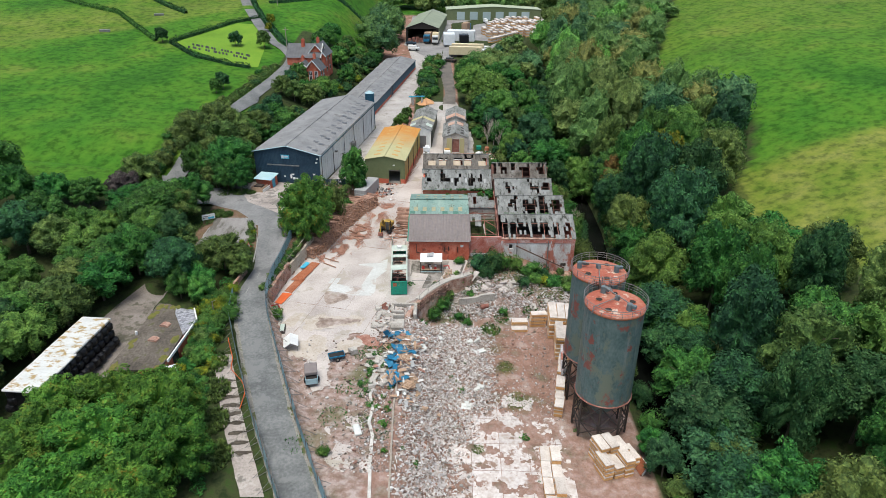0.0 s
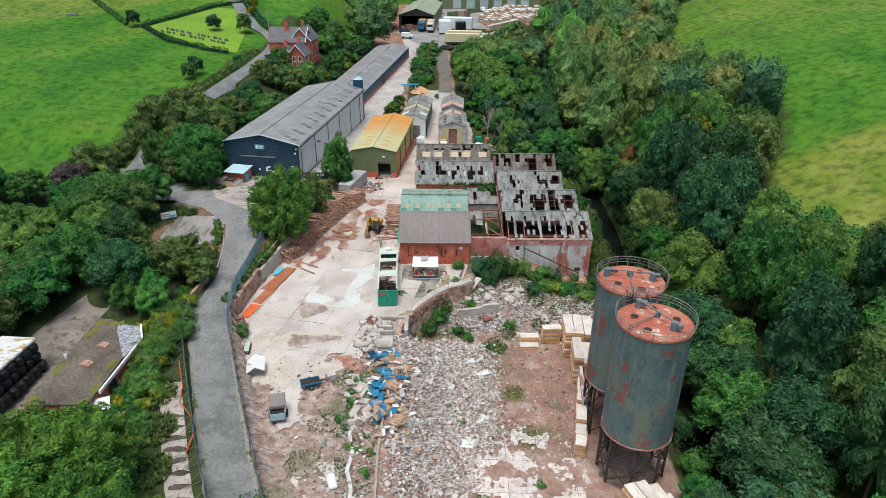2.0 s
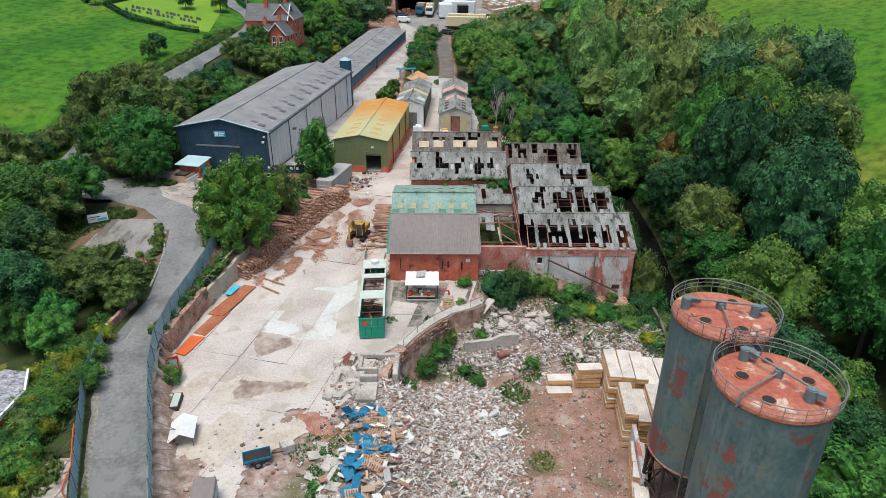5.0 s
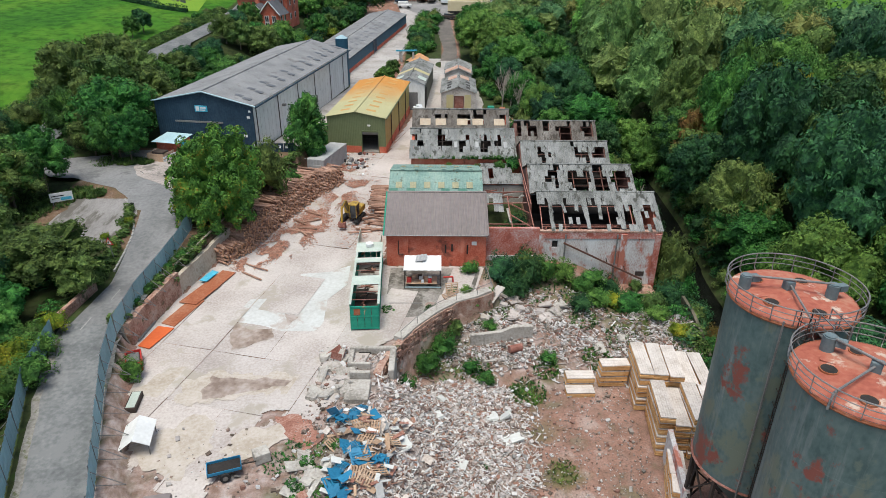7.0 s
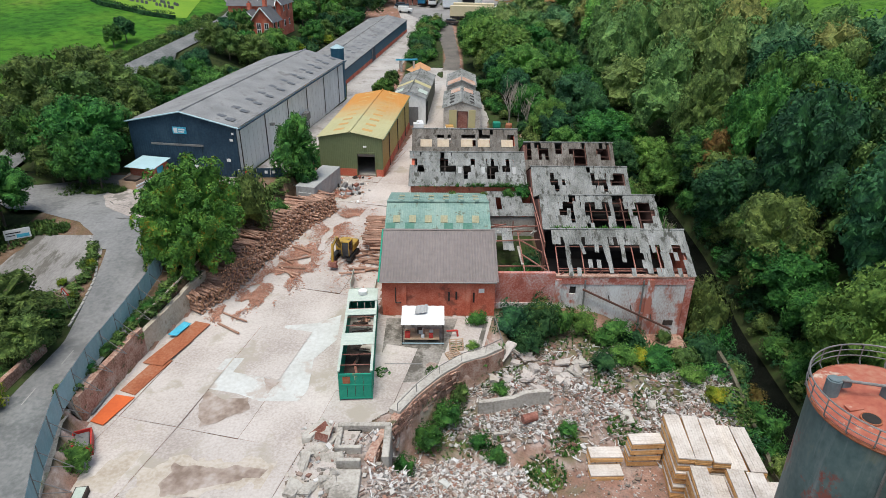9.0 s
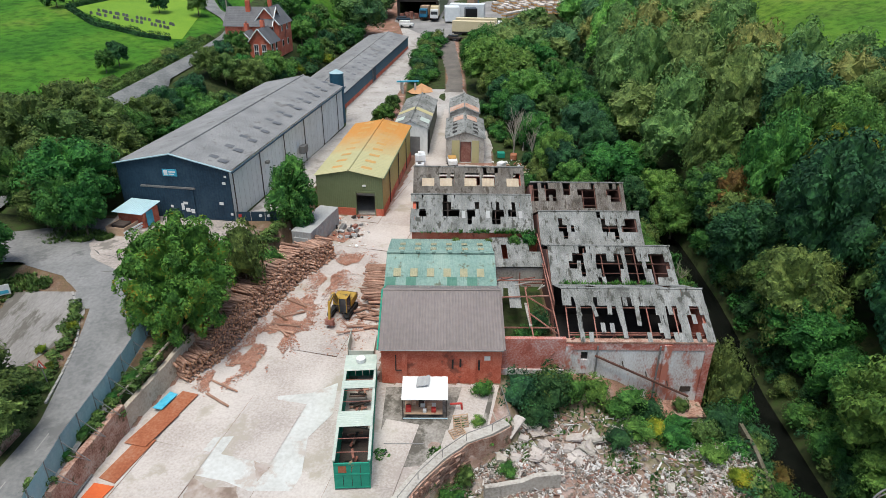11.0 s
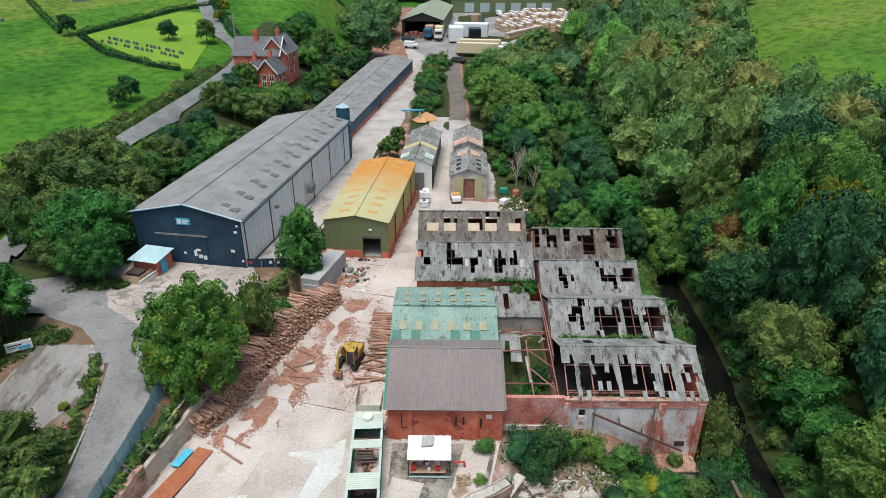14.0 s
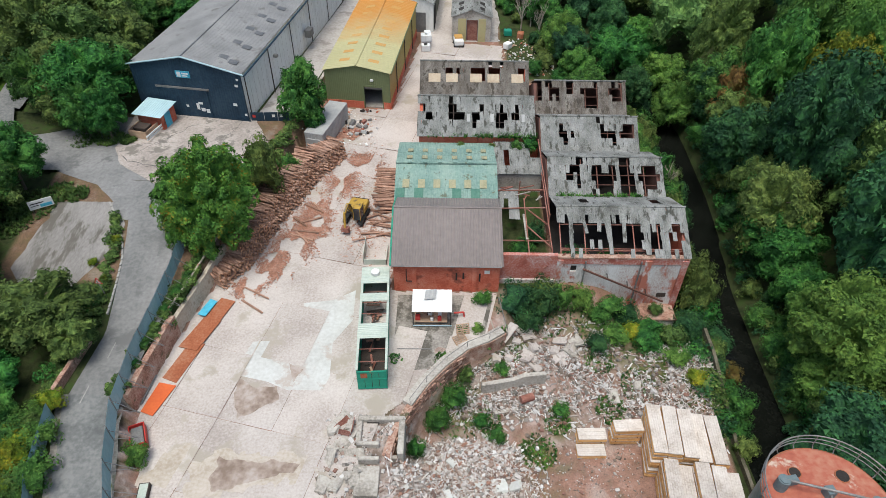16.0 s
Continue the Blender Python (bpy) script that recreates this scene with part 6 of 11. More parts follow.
def silo(loc, turn, label, R, top_z, z0, ladder=None):
    H = top_z - loc[2] - z0
    th = thing("silo", loc, turn, label, "silo", "pair of silos")
    bm = bmesh.new()
    cyl(bm, (0, 0), R, z0, z0 + H, 64, cap=False)
    part("drum", bm, M_SILO, th, smooth=True)
    for z in (2.9, 5.8, 8.7):
        part("weld_band", ring(R - 0.012, z0 + z, 0.02, 48), M_SILO, th)
    bm = bmesh.new()
    cyl(bm, (0, 0), R + 0.02, z0 + H - 0.02, z0 + H + 0.28, 64, 0.3)
    part("deck", bm, M_SILOTOP, th, "rust-red painted deck")
    part("rim", ring(R + 0.03, z0 + H - 0.1, 0.09, 48), M_RUSTPLATE, th)
    part("base_rim", ring(R + 0.02, z0 + 0.05, 0.1, 48), M_RUST, th)
    bm = bmesh.new()
    cyl(bm, (0, 0), 0.4, z0 - 3.4, z0, 40, R - 0.05)
    part("hopper", bm, M_SILO, th)
    for i in range(8):
        a = 2 * math.pi * (i + 0.5) / 8
        b = 2 * math.pi * (i + 1.5) / 8
        p, q = (R - 0.1) * Vector((math.cos(a), math.sin(a), 0)), (R - 0.1) * Vector((math.cos(b), math.sin(b), 0))
        up = Vector((0, 0, 1))
        part("leg", tubes([(p, p + up * z0, 0.14)], n=4), M_DARKSTEEL, th)
        part("cross_brace", tubes([(p + up * 0.4, q + up * (z0 - 3.4), 0.07), (q + up * 0.4, p + up * (z0 - 3.4), 0.07), (p + up * (z0 - 3.4), q + up * (z0 - 3.4), 0.08), (p + up * (z0 - 3.2), q + up * (z0 - 0.2), 0.07), (q + up * (z0 - 3.2), p + up * (z0 - 0.2), 0.07)], n=4), M_DARKSTEEL, th)
    for h, r in ((0.98, 0.04), (0.68, 0.028), (0.36, 0.028)):
        part("hand_rail", ring(R + 0.22, z0 + H + h, r, 48), M_STEEL, th)
    for i in range(20):
        a = 2 * math.pi * i / 20
        c = Vector((math.cos(a), math.sin(a), 0))
        part("rail_post", tubes([(c * (R - 0.05) + Vector((0, 0, z0 + H - 0.15)), c * (R + 0.22) + Vector((0, 0, z0 + H + 0.12)), 0.03), (c * (R + 0.22) + Vector((0, 0, z0 + H + 0.1)), c * (R + 0.22) + Vector((0, 0, z0 + H + 0.98)), 0.03)], n=4), M_STEEL, th)
    top = z0 + H

    def dz(x, y):
        return top + 0.28 * (1 - math.hypot(x, y) / R)

    for x, y in ((-2.1, 1.3), (1.9, -0.6)):
        v = part("filter_pot", bevel_cyl(0.32, 0.85), M_POT, th, "blue-grey filter pot")
        v.location = (x, y, dz(x, y))
        part("pot_box", boxes((0.3, -0.2, 0.4, 0.75, 0.2, 0.75)), M_POT, v)
    part("filling_pipe", tubes([((-2.1, 1.3, top + 0.85), (1.9, -0.6, top + 0.95), 0.07)], n=8), M_STEEL, th)
    part("filling_pipe", tubes([((0, 0.4, top + 0.6), (-1.2, -2.9, top + 0.5), 0.06), ((-1.2, -2.9, top + 0.5), (-1.25, -3.3, top - 0.2), 0.06)], n=8), M_STEEL, th)
    k = part("inlet_box", bevelled(-0.25, 0.2, top + 0.2, 0.25, 0.7, top + 0.8, 0.06), M_POT, th)
    for x, y, r in ((-1.7, -0.6, 0.42), (0.1, -2.0, 0.42), (1.5, 1.3, 0.4), (-0.9, 1.9, 0.36)):
        bm = bmesh.new()
        cyl(bm, (x, y), r, dz(x, y) - 0.15, dz(x, y) + 0.07, 20)
        ho = part("hatch", bm, M_RUSTPLATE, th)
        bm = bmesh.new()
        cyl(bm, (x, y), r - 0.06, dz(x, y) + 0.071, dz(x, y) + 0.08, 20)
        part("hatch_opening", bm, M_DARK, ho)
    part("loose_lid", bevelled(-2.2, 0.0, top + 0.12, -1.5, 0.4, top + 0.2, 0.02), M_SILOTOP, th)
    if ladder is not None:
        c, s = Vector((math.cos(ladder), math.sin(ladder), 0)), Vector((-math.sin(ladder), math.cos(ladder), 0))
        up = Vector((0, 0, 1))
        lad = part("ladder", tubes([(c * (R + 0.15) + s * o + up * 1.0, c * (R + 0.15) + s * o + up * (top + 1.1), 0.03) for o in (-0.25, 0.25)], n=4), M_DARKSTEEL, th, "rusty caged ladder")
        part("rung", tubes([(c * (R + 0.15) - s * 0.25 + up * z, c * (R + 0.15) + s * 0.25 + up * z, 0.018) for z in np.arange(1.2, top + 1, 0.3)], n=4), M_DARKSTEEL, lad)
        hoops = []
        for z in np.arange(3.6, top + 1, 0.9):
            pts = [c * (R + 0.15 + 0.75 * math.sin(math.pi * i / 8)) + s * 0.42 * math.cos(math.pi * i / 8) + up * z for i in range(9)]
            hoops += [(p, q, 0.022) for p, q in zip(pts, pts[1:])]
        for i in (2, 4, 6):
            hoops.append((c * (R + 0.15 + 0.75 * math.sin(math.pi * i / 8)) + s * 0.42 * math.cos(math.pi * i / 8) + up * 3.6, c * (R + 0.15 + 0.75 * math.sin(math.pi * i / 8)) + s * 0.42 * math.cos(math.pi * i / 8) + up * (top + 0.9), 0.018))
        part("cage_hoop", tubes(hoops, n=4), M_DARKSTEEL, lad)
        part("landing", boxes((-0.5, -0.4, 0, 0.5, 0.5, 0.06)), M_RUSTPLATE, lad).matrix_basis = Matrix.Translation(c * (R + 0.5) + s * 0.7 + up * 11.5) @ Matrix.Rotation(ladder, 4, "Z")
        part("landing", boxes((-0.5, -0.4, 0, 0.5, 0.5, 0.06)), M_RUSTPLATE, lad).matrix_basis = Matrix.Translation(c * (R + 0.5) + s * 0.7 + up * 15.2) @ Matrix.Rotation(ladder, 4, "Z")
        part("cable_duct", tubes([(c * (R + 0.1) - s * 0.9 + up * 2.0, c * (R + 0.1) - s * 0.9 + up * (top + 0.2), 0.06)], n=6), M_STEEL, th)
    return th


def bevel_cyl(r, h):
    bm = bmesh.new()
    cyl(bm, (0, 0), r, -0.1, h, 20)
    bmesh.ops.bevel(bm, geom=[e for e in bm.edges if abs(e.verts[0].co.z - e.verts[1].co.z) < 1e-4], offset=0.06, segments=2, affect="EDGES")
    return bm


silo((19.44, 69.92, -5.0), 10, "tall blue-grey steel silo with rusted red deck and caged ladder", 3.25, 13.25, 6.4, ladder=radians(-118))
silo((19.72, 62.9, -5.0), -38, "tall blue-grey steel silo with red deck beside its twin", 3.32, 12.91, 5.7)
bridge = thing("silo_bridge", (19.58, 66.4, 13.0), 0, "short steel catwalk joining the two silo decks", "catwalk")
part("walkway", boxes((-0.45, -0.9, 0.0, 0.45, 0.9, 0.06)), M_STEEL, bridge)
for x in (-0.45, 0.45):
    part("hand_rail", tubes([((x, -0.9, 0.05), (x, -0.9, 1.05), 0.03), ((x, 0.9, 0.05), (x, 0.9, 1.05), 0.03), ((x, -0.9, 1.05), (x, 0.9, 1.05), 0.03), ((x, -0.9, 0.55), (x, 0.9, 0.55), 0.025)], n=4), M_STEEL, bridge)


# ---- demolition rubble ----
def loose(name, spots, size, material, seed, label, category, kind="stuff", parent=None, sink=0.3):
    """Many broken pieces in one mesh: spots gives (x, y) draws, size gives (length, width, thickness) draws."""
    rg = random.Random(seed)
    V, F = [], []
    for x, y in spots(rg):
        a, b, c = size(rg)
        m = Matrix.Translation((x, y, surf(x, y) + c * sink + rg.uniform(0, 0.12))) @ Euler((rg.gauss(0, 0.35), rg.gauss(0, 0.35), rg.uniform(0, 6.3))).to_matrix().to_4x4()
        q = len(V)
        k = rg.uniform(0.7, 1.0)
        for sz in (-1, 1):
            for sx, sy in ((-1, -1), (1, -1), (1, 1), (-1, 1)):
                V.append(tuple(m @ Vector((sx * a / 2 * (k if sx > 0 else 1), sy * b / 2 * (k if sy * sz > 0 else 1), sz * c / 2))))
        for f in ((3, 2, 1, 0), (4, 5, 6, 7), (0, 1, 5, 4), (1, 2, 6, 5), (2, 3, 7, 6), (3, 0, 4, 7)):
            F.append(tuple(q + i for i in f))
    me = bpy.data.meshes.new(name)
    me.from_pydata(V, [], F)
    return tagged(part(name, me, material, parent), label, category, kind=kind)


def plank(rg):
    return rg.uniform(0.25, 1.1), rg.uniform(0.04, 0.13), rg.uniform(0.02, 0.06)


def chunk(rg):
    s = 0.08 + 0.24 * rg.random() ** 2.2
    return s * rg.uniform(0.8, 1.6), s, s * rg.uniform(0.3, 0.8)


def low_growth(name, draw, size, material, seed, label, on=None):
    """Low growth: every spot is a tuft of leaning blades and leaves."""
    rg = random.Random(seed)
    V, F = [], []
    for x, y in draw(rg):
        z = (on or surf)(x, y)
        s = size * rg.uniform(0.5, 1.4)
        for _ in range(6):
            a, r = rg.uniform(0, 6.3), s * rg.uniform(0.3, 1.0)
            ux, uy, h = math.cos(a), math.sin(a), s * rg.uniform(0.5, 1.3)
            q, w = len(V), s * 0.24
            V += [(x - uy * w, y + ux * w, z + 0.05), (x + uy * w, y - ux * w, z + 0.05), (x + ux * r, y + uy * r, z + h)]
            F.append((q, q + 1, q + 2))
    me = bpy.data.meshes.new(name)
    me.from_pydata(V, [], F)
    return tagged(part(name, me, material), label, "weeds", kind="stuff")


def heap_main(n):
    def draw(rg):
        for _ in range(n):
            y = rg.uniform(60, 84)
            x = rg.triangular(-5.5, 8.5, 0.8) if y > 66 else rg.triangular(-5, 5, -1)
            if noise.noise(Vector((x * 0.35, y * 0.35, 2))) > 0.33 and rg.random() < 0.7:
                continue
            yield x, y
    return draw


def bank(n):
    def draw(rg):
        for _ in range(n):
            y = rg.triangular(83.5, 96, 88)
            x = rg.uniform(max(terrace_x(y) + 0.6, -2), 24.2)
            if y > 92 and x > 13 + rg.random() * 4:
                continue
            if noise.noise(Vector((x * 0.3, y * 0.5, 12))) > 0.08 and rg.random() < 0.8:
                continue
            if y < 86.5 and rg.random() < 0.5:
                continue
            yield x, y
    return draw


def slope_foot(n):
    def draw(rg):
        for _ in range(n):
            yield rg.triangular(-5.2, 4.5, -3.0), rg.uniform(46, 66)
    return draw


def crumb(rg):
    s = rg.uniform(0.035, 0.10)
    return s * rg.uniform(0.8, 2.0), s, s * 0.5


def flat(n):
    def draw(rg):
        for _ in range(n):
            yield rg.uniform(3, 16), rg.uniform(64, 84)
    return draw


def upper(n):
    def draw(rg):
        for _ in range(n):
            y = rg.uniform(50, 84)
            x = rg.triangular(-10.5, -5, -6.5) if rg.random() < 0.75 else rg.uniform(wall_x(y) + 0.5, -8)
            if x < -10 and y > 74:
                continue
            yield x, y
    return draw


loose("plank_rubble", heap_main(9500), plank, M_RUBBLE, 11, "pale splintered boards and rubble strewn over the heap", "rubble")
loose("broken_masonry", heap_main(9000), chunk, M_RUBBLE, 12, "broken masonry and plaster lumps on the heap", "rubble")
loose("bank_rubble", bank(8500), chunk, M_BANKRUB, 13, "broken masonry lumps on the bank below the ruin", "rubble")
loose("bank_boards", bank(5500), plank, M_RUBBLE, 14, "broken boards on the bank below the ruin", "rubble")
loose("scattered_rubble", flat(260), chunk, M_BANKRUB, 15, "small lumps of rubble scattered over bare earth", "rubble")
loose("yard_edge_rubble", upper(1300), chunk, M_BANKRUB, 16, "small lumps of rubble along the yard's edge", "rubble")
loose("slope_rubble", slope_foot(2600), chunk, M_RUBBLE, 18, "lumps of rubble fallen down the slope", "rubble")
loose("slope_boards", slope_foot(1500), plank, M_RUBBLE, 19, "splintered boards fallen down the slope", "rubble")
loose("rubble_crumbs", flat(3500), crumb, M_BANKRUB, 20, "fine crumbs of rubble trodden into the earth", "rubble")
loose("yard_crumbs", upper(3000), crumb, M_BANKRUB, 21, "fine crumbs of rubble over the broken yard", "rubble")
loose("riverside_chips", lambda rg: ((rg.uniform(20, 24.3), rg.uniform(86, 94)) for _ in range(700)), plank, M_RUBBLE, 17, "wood chips beside the river wall", "rubble")


def slab_mesh(a, b, c, seed):
    rg = random.Random(seed)
    bm = boxes((-a / 2, -b / 2, -c / 2, a / 2, b / 2, c / 2))
    bmesh.ops.subdivide_edges(bm, edges=bm.edges[:], cuts=1, use_grid_fill=True)
    for v in bm.verts:
        v.co += Vector((rg.uniform(-1, 1) * a, rg.uniform(-1, 1) * b, rg.uniform(-1, 1) * c)) * 0.09
    me = bpy.data.meshes.new("slab")
    bm.to_mesh(me)
    bm.free()
    return me


SLABS = [slab_mesh(a, b, c, i) for i, (a, b, c) in enumerate(((1.3, 0.9, 0.2), (0.9, 0.8, 0.45), (1.8, 0.8, 0.18), (0.8, 0.6, 0.5), (1.2, 1.0, 0.12)))]
rs = random.Random(31)


def slabs(n, xr, yr, material, label, category="rubble block", name="rubble_block"):
    for i in range(n):
        x, y = rs.uniform(*xr), rs.uniform(*yr)
        me = SLABS[rs.randrange(5)]
        key = me.name + material.name
        if key not in bpy.data.meshes:
            me = me.copy()
            me.name = key
            me.materials.append(material)
        me = bpy.data.meshes[key]
        ob = new(name, me)
        ob.matrix_basis = pose(x, y, surf(x, y) + 0.12, rs.gauss(0, 14), rs.gauss(0, 14), rs.uniform(0, 360))
        tagged(ob, label, category)


slabs(16, (-9.5, -6), (76.5, 84.5), M_OLDCONC, "lump of broken pale concrete by the yard's edge")
slabs(14, (-9.5, -6.5), (64, 72), M_OLDCONC, "lump of broken pale concrete among weeds")
slabs(12, (-3, 6), (66, 83), M_CONCWHITE, "pale broken slab on the rubble heap")
slabs(9, (5, 11), (90, 94.5), M_CONC, "pinkish broken floor slab on the bank")
slabs(7, (2, 20), (86, 95), M_OLDCONC, "weathered slab lying on the rubble bank")
slabs(8, (4, 12), (91, 95), M_CONC, "pinkish broken floor slab on the bank")


# pallets and blue boards
def one_box(name, b, material):
    bm = boxes(b)
    me = bpy.data.meshes.new(name)
    bm.to_mesh(me)
    bm.free()
    me.materials.append(material)
    return me


SLAT = {m_.name: one_box("slat", (-0.6, 0, 0, 0.6, 0.1, 0.025), m_) for m_ in (M_PALLET, M_BLUE)}
BEAR = {m_.name: one_box("bearer", (0, -0.5, 0, 0.1, 0.52, 0.1), m_) for m_ in (M_PALLET, M_BLUE)}


def pallet(m, material, label, group):
    th = new("pallet")
    th.matrix_basis = m
    tagged(th, label, "pallet", group)
    for i in range(6):
        ob = new("slat", SLAT[material.name])
        ob.parent, ob.location = th, (0, -0.5 + i * 0.184, 0.102)
    for x in (-0.6, -0.05, 0.5):
        ob = new("bearer", BEAR[material.name])
        ob.parent, ob.location = th, (x, 0, 0)
    return th


BLUES = ((-7.1, 74.6), (-6.2, 74.8), (-5.0, 74.4), (-5.6, 72.0), (-4.9, 70.1), (-4.1, 70.0), (-6.5, 68.5), (-5.7, 68.2), (-6.8, 69.5), (-5.3, 65.6), (-5.8, 64.3), (-4.6, 65.4), (-6.2, 66.6))


def heap_board(x, y, up, w, l, material, label, group):
    """A broken sheet of board lying as it fell."""
    bm = bmesh.new()
    k = rs.uniform(0.55, 1.0)
    prism(bm, [(-w, 0), (w, 0), (w, 0.03), (-w, 0.03)], -l, l * k)
    for v in bm.verts:
        v.co.x += 0.12 * noise.noise(v.co + Vector((x, y, 0)))
        v.co.z += 0.06 * (v.co.x / w) ** 2
    ob = tagged(part("board", bm, material), label, "board", group)
    ob.matrix_basis = pose(x, y, surf(x, y) + up, rs.gauss(0, 20), rs.gauss(0, 20), rs.uniform(0, 360))


for i in range(34):
    x, y = BLUES[i % len(BLUES)]
    x, y = x + rs.gauss(0, 0.35), y + rs.gauss(0, 0.4)
    if i % 3 == 2:
        pallet(pose(x, y, surf(x, y) + 0.25 + rs.uniform(0, 0.35), rs.gauss(0, 22), rs.gauss(0, 22), rs.uniform(0, 360)), M_BLUE, "blue painted pallet thrown on the rubble", "pallets on the heap")
    else:
        heap_board(x, y, 0.35 + rs.uniform(0, 0.4), rs.uniform(0.22, 0.42), rs.uniform(0.35, 0.6), M_BLUE, "blue faced board thrown on the rubble", "boards on the heap")
for i in range(22):
    y = rs.uniform(61.5, 73.5)
    x = -4.4 + 0.12 * (y - 66) * -1 + rs.gauss(0, 1.3)
    pallet(pose(x, y, surf(x, y) + 0.2 + rs.uniform(0, 0.4), rs.gauss(0, 20), rs.gauss(0, 20), rs.uniform(0, 360)), M_PALLET, "bare wooden pallet thrown on the rubble", "pallets on the heap")
for i in range(150):
    y = rs.uniform(60.5, 75.5)
    x = -4.6 + rs.gauss(0, 1.45)
    heap_board(x, y, 0.2 + rs.uniform(0, 0.4), rs.uniform(0.08, 0.28), rs.uniform(0.25, 0.65), rs.choice((M_TIMBERTOP, M_WHITE, M_PALLET, M_BRICKDUST, M_CONCWHITE, M_PALLET, M_TARP)), "broken furniture board thrown on the rubble", "boards on the heap")

# cast foundation walls beside the container
FD = thing("foundation_ruin", (0, 0, 0.55), 0, "remains of cast concrete pits and walls in the rubble", "ruin")
for x0, y0, z0, x1, y1, z1 in ((-7.3, 83.2, -1.6, -3.6, 83.6, 0.1), (-7.3, 81.2, -1.6, -6.9, 83.2, 0.0), (-4.0, 80.2, -2.4, -3.5, 83.2, 0.1), (-7.2, 80.9, -1.6, -5.4, 81.2, 0.2), (-6.9, 79.5, -1.6, -5.3, 79.8, 0.4), (-7.0, 76.8, -1.8, -5.2, 79.2, 0.0), (-6.9, 81.3, -1.8, -4.0, 83.2, -1.2), (-4.9, 80.2, -2.6, -4.0, 80.5, -0.6)):
    part("pit_wall", bevelled(x0, y0, z0, x1, y1, z1, 0.06, 1), M_OLDCONC, FD)
part("pit_opening", boxes((-6.6, 83.12, -1.0, -5.6, 83.199, -0.3)), M_DARK, FD)
RD = thing("rusty_drum", (6.9, 87.6, -2.35), 20, "rusted steel drum lying on the rubble", "drum", ry=90)
bm = bmesh.new()
cyl(bm, (0, 0), 0.36, -0.6, 0.6, 18)
part("drum", bm, M_RUST, RD)
RS = thing("rusty_skip", (-8.2, 82.6, 0.35), 70, "crumpled rust-red steel hopper on the yard's edge", "hopper")
for b, a in (((-0.7, -0.45, 0, 0.7, -0.42, 0.7), 18), ((-0.7, 0.42, 0, 0.7, 0.45, 0.55), -26), ((-0.73, -0.45, 0, -0.7, 0.45, 0.6), 12)):
    part("side_sheet", boxes(b), M_RUST, RS).rotation_euler = (radians(a), radians(a / 2), radians(a))
part("flap", boxes((-1.0, -2.8, -0.25, -0.2, -0.5, -0.2)), M_RUSTPLATE, RS)
wall_along("pale_kerb_line", [(-7.0, 71.5), (-7.6, 69.0), (-8.5, 66.8), (-8.1, 64.6), (-8.5, 62.5), (-7.9, 60.0), (-8.1, 57.6), (-7.5, 55.5), (-7.4, 52), (-6.9, 46)], lambda x, y: surf(x, y), lambda x, y: 0.18 + 0.22 * noise.noise(Vector((x, y * 0.7, 3))), 0.34, M_OLDWHITE, "cracked pale concrete kerb line among weeds", "kerb", 0.12)
wall_along("timber_edge", [(-5.3, 66), (-5.5, 60), (-5.2, 52), (-5.0, 46)], lambda x, y: surf(x, y), 0.3, 0.2, M_DEADWOOD, "rotten timber edging along the terrace", "edging", 0.08)


# ---- timber packs ----
M_TIMBERB = mat("stacked_board_edges", [(0.48, 0.24, 0.085), (0.60, 0.34, 0.14), (0.65, 0.41, 0.20)], 0.8, 6, vary=0.14)


def layer_mesh(w, l, h, material):
    bm = bevelled(-w / 2, -l / 2, 0, w / 2, l / 2, h - 0.015, 0.012, 1)
    me = bpy.data.meshes.new("board_layer")
    bm.to_mesh(me)
    bm.free()
    me.materials.append(material)
    return me


def pack_meshes(w, l, h, layers=5, boards=6):
    """The parts of a pack: (name, mesh, height, turn) from the bearers up."""
    lh = (h - 0.08) / layers
    body = layer_mesh(w, l, lh, M_TIMBERB)
    # the uppermost layer shows its boards: one grooved profile drawn out along the pack
    bm, line = bmesh.new(), []
    for i in range(boards):
        a, b, z = -w / 2 + i * w / boards, -w / 2 + (i + 1) * w / boards, lh - 0.012 - 0.008 * (i % 2)
        line += [(a + 0.003, z - 0.02), (a + 0.005, z), (b - 0.005, z), (b - 0.003, z - 0.02)]
    prism(bm, [(-w / 2 + 0.008, 0)] + line + [(w / 2 - 0.008, 0)], -l / 2, l / 2)
    bmesh.ops.recalc_face_normals(bm, faces=bm.faces)
    top = bpy.data.meshes.new("board_layer")
    bm.to_mesh(top)
    bm.free()
    top.materials.append(M_TIMBERTOP)
    br = layer_mesh(w, 0.09, 0.08, M_DARKSTEEL)
    return [("bearer", br, 0, -l * 0.34), ("bearer", br, 0, l * 0.34)] + [("board_layer", top if k == layers - 1 else body, 0.08 + k * lh, 0) for k in range(layers)]


def fill_pack(t, kind):
    for nm, me, z, y in kind:
        ob = new(nm, me)
        ob.parent = t
        ob.location = (rs.uniform(-0.015, 0.015), y + rs.uniform(-0.03, 0.03), z)


PACK_L, PACK_S = pack_meshes(1.12, 4.5, 0.62), pack_meshes(1.12, 2.4, 0.6)


def stack(kind, x, y, z, rz, n, h):
    for k in range(n):
        t = thing("timber_pack", (x + rs.uniform(-0.05, 0.05), y + rs.uniform(-0.12, 0.12), z + k * h), rz + rs.uniform(-1.5, 1.5), "banded pack of pale sawn boards in the stack", "timber pack", "stacked timber packs")
        fill_pack(t, kind)


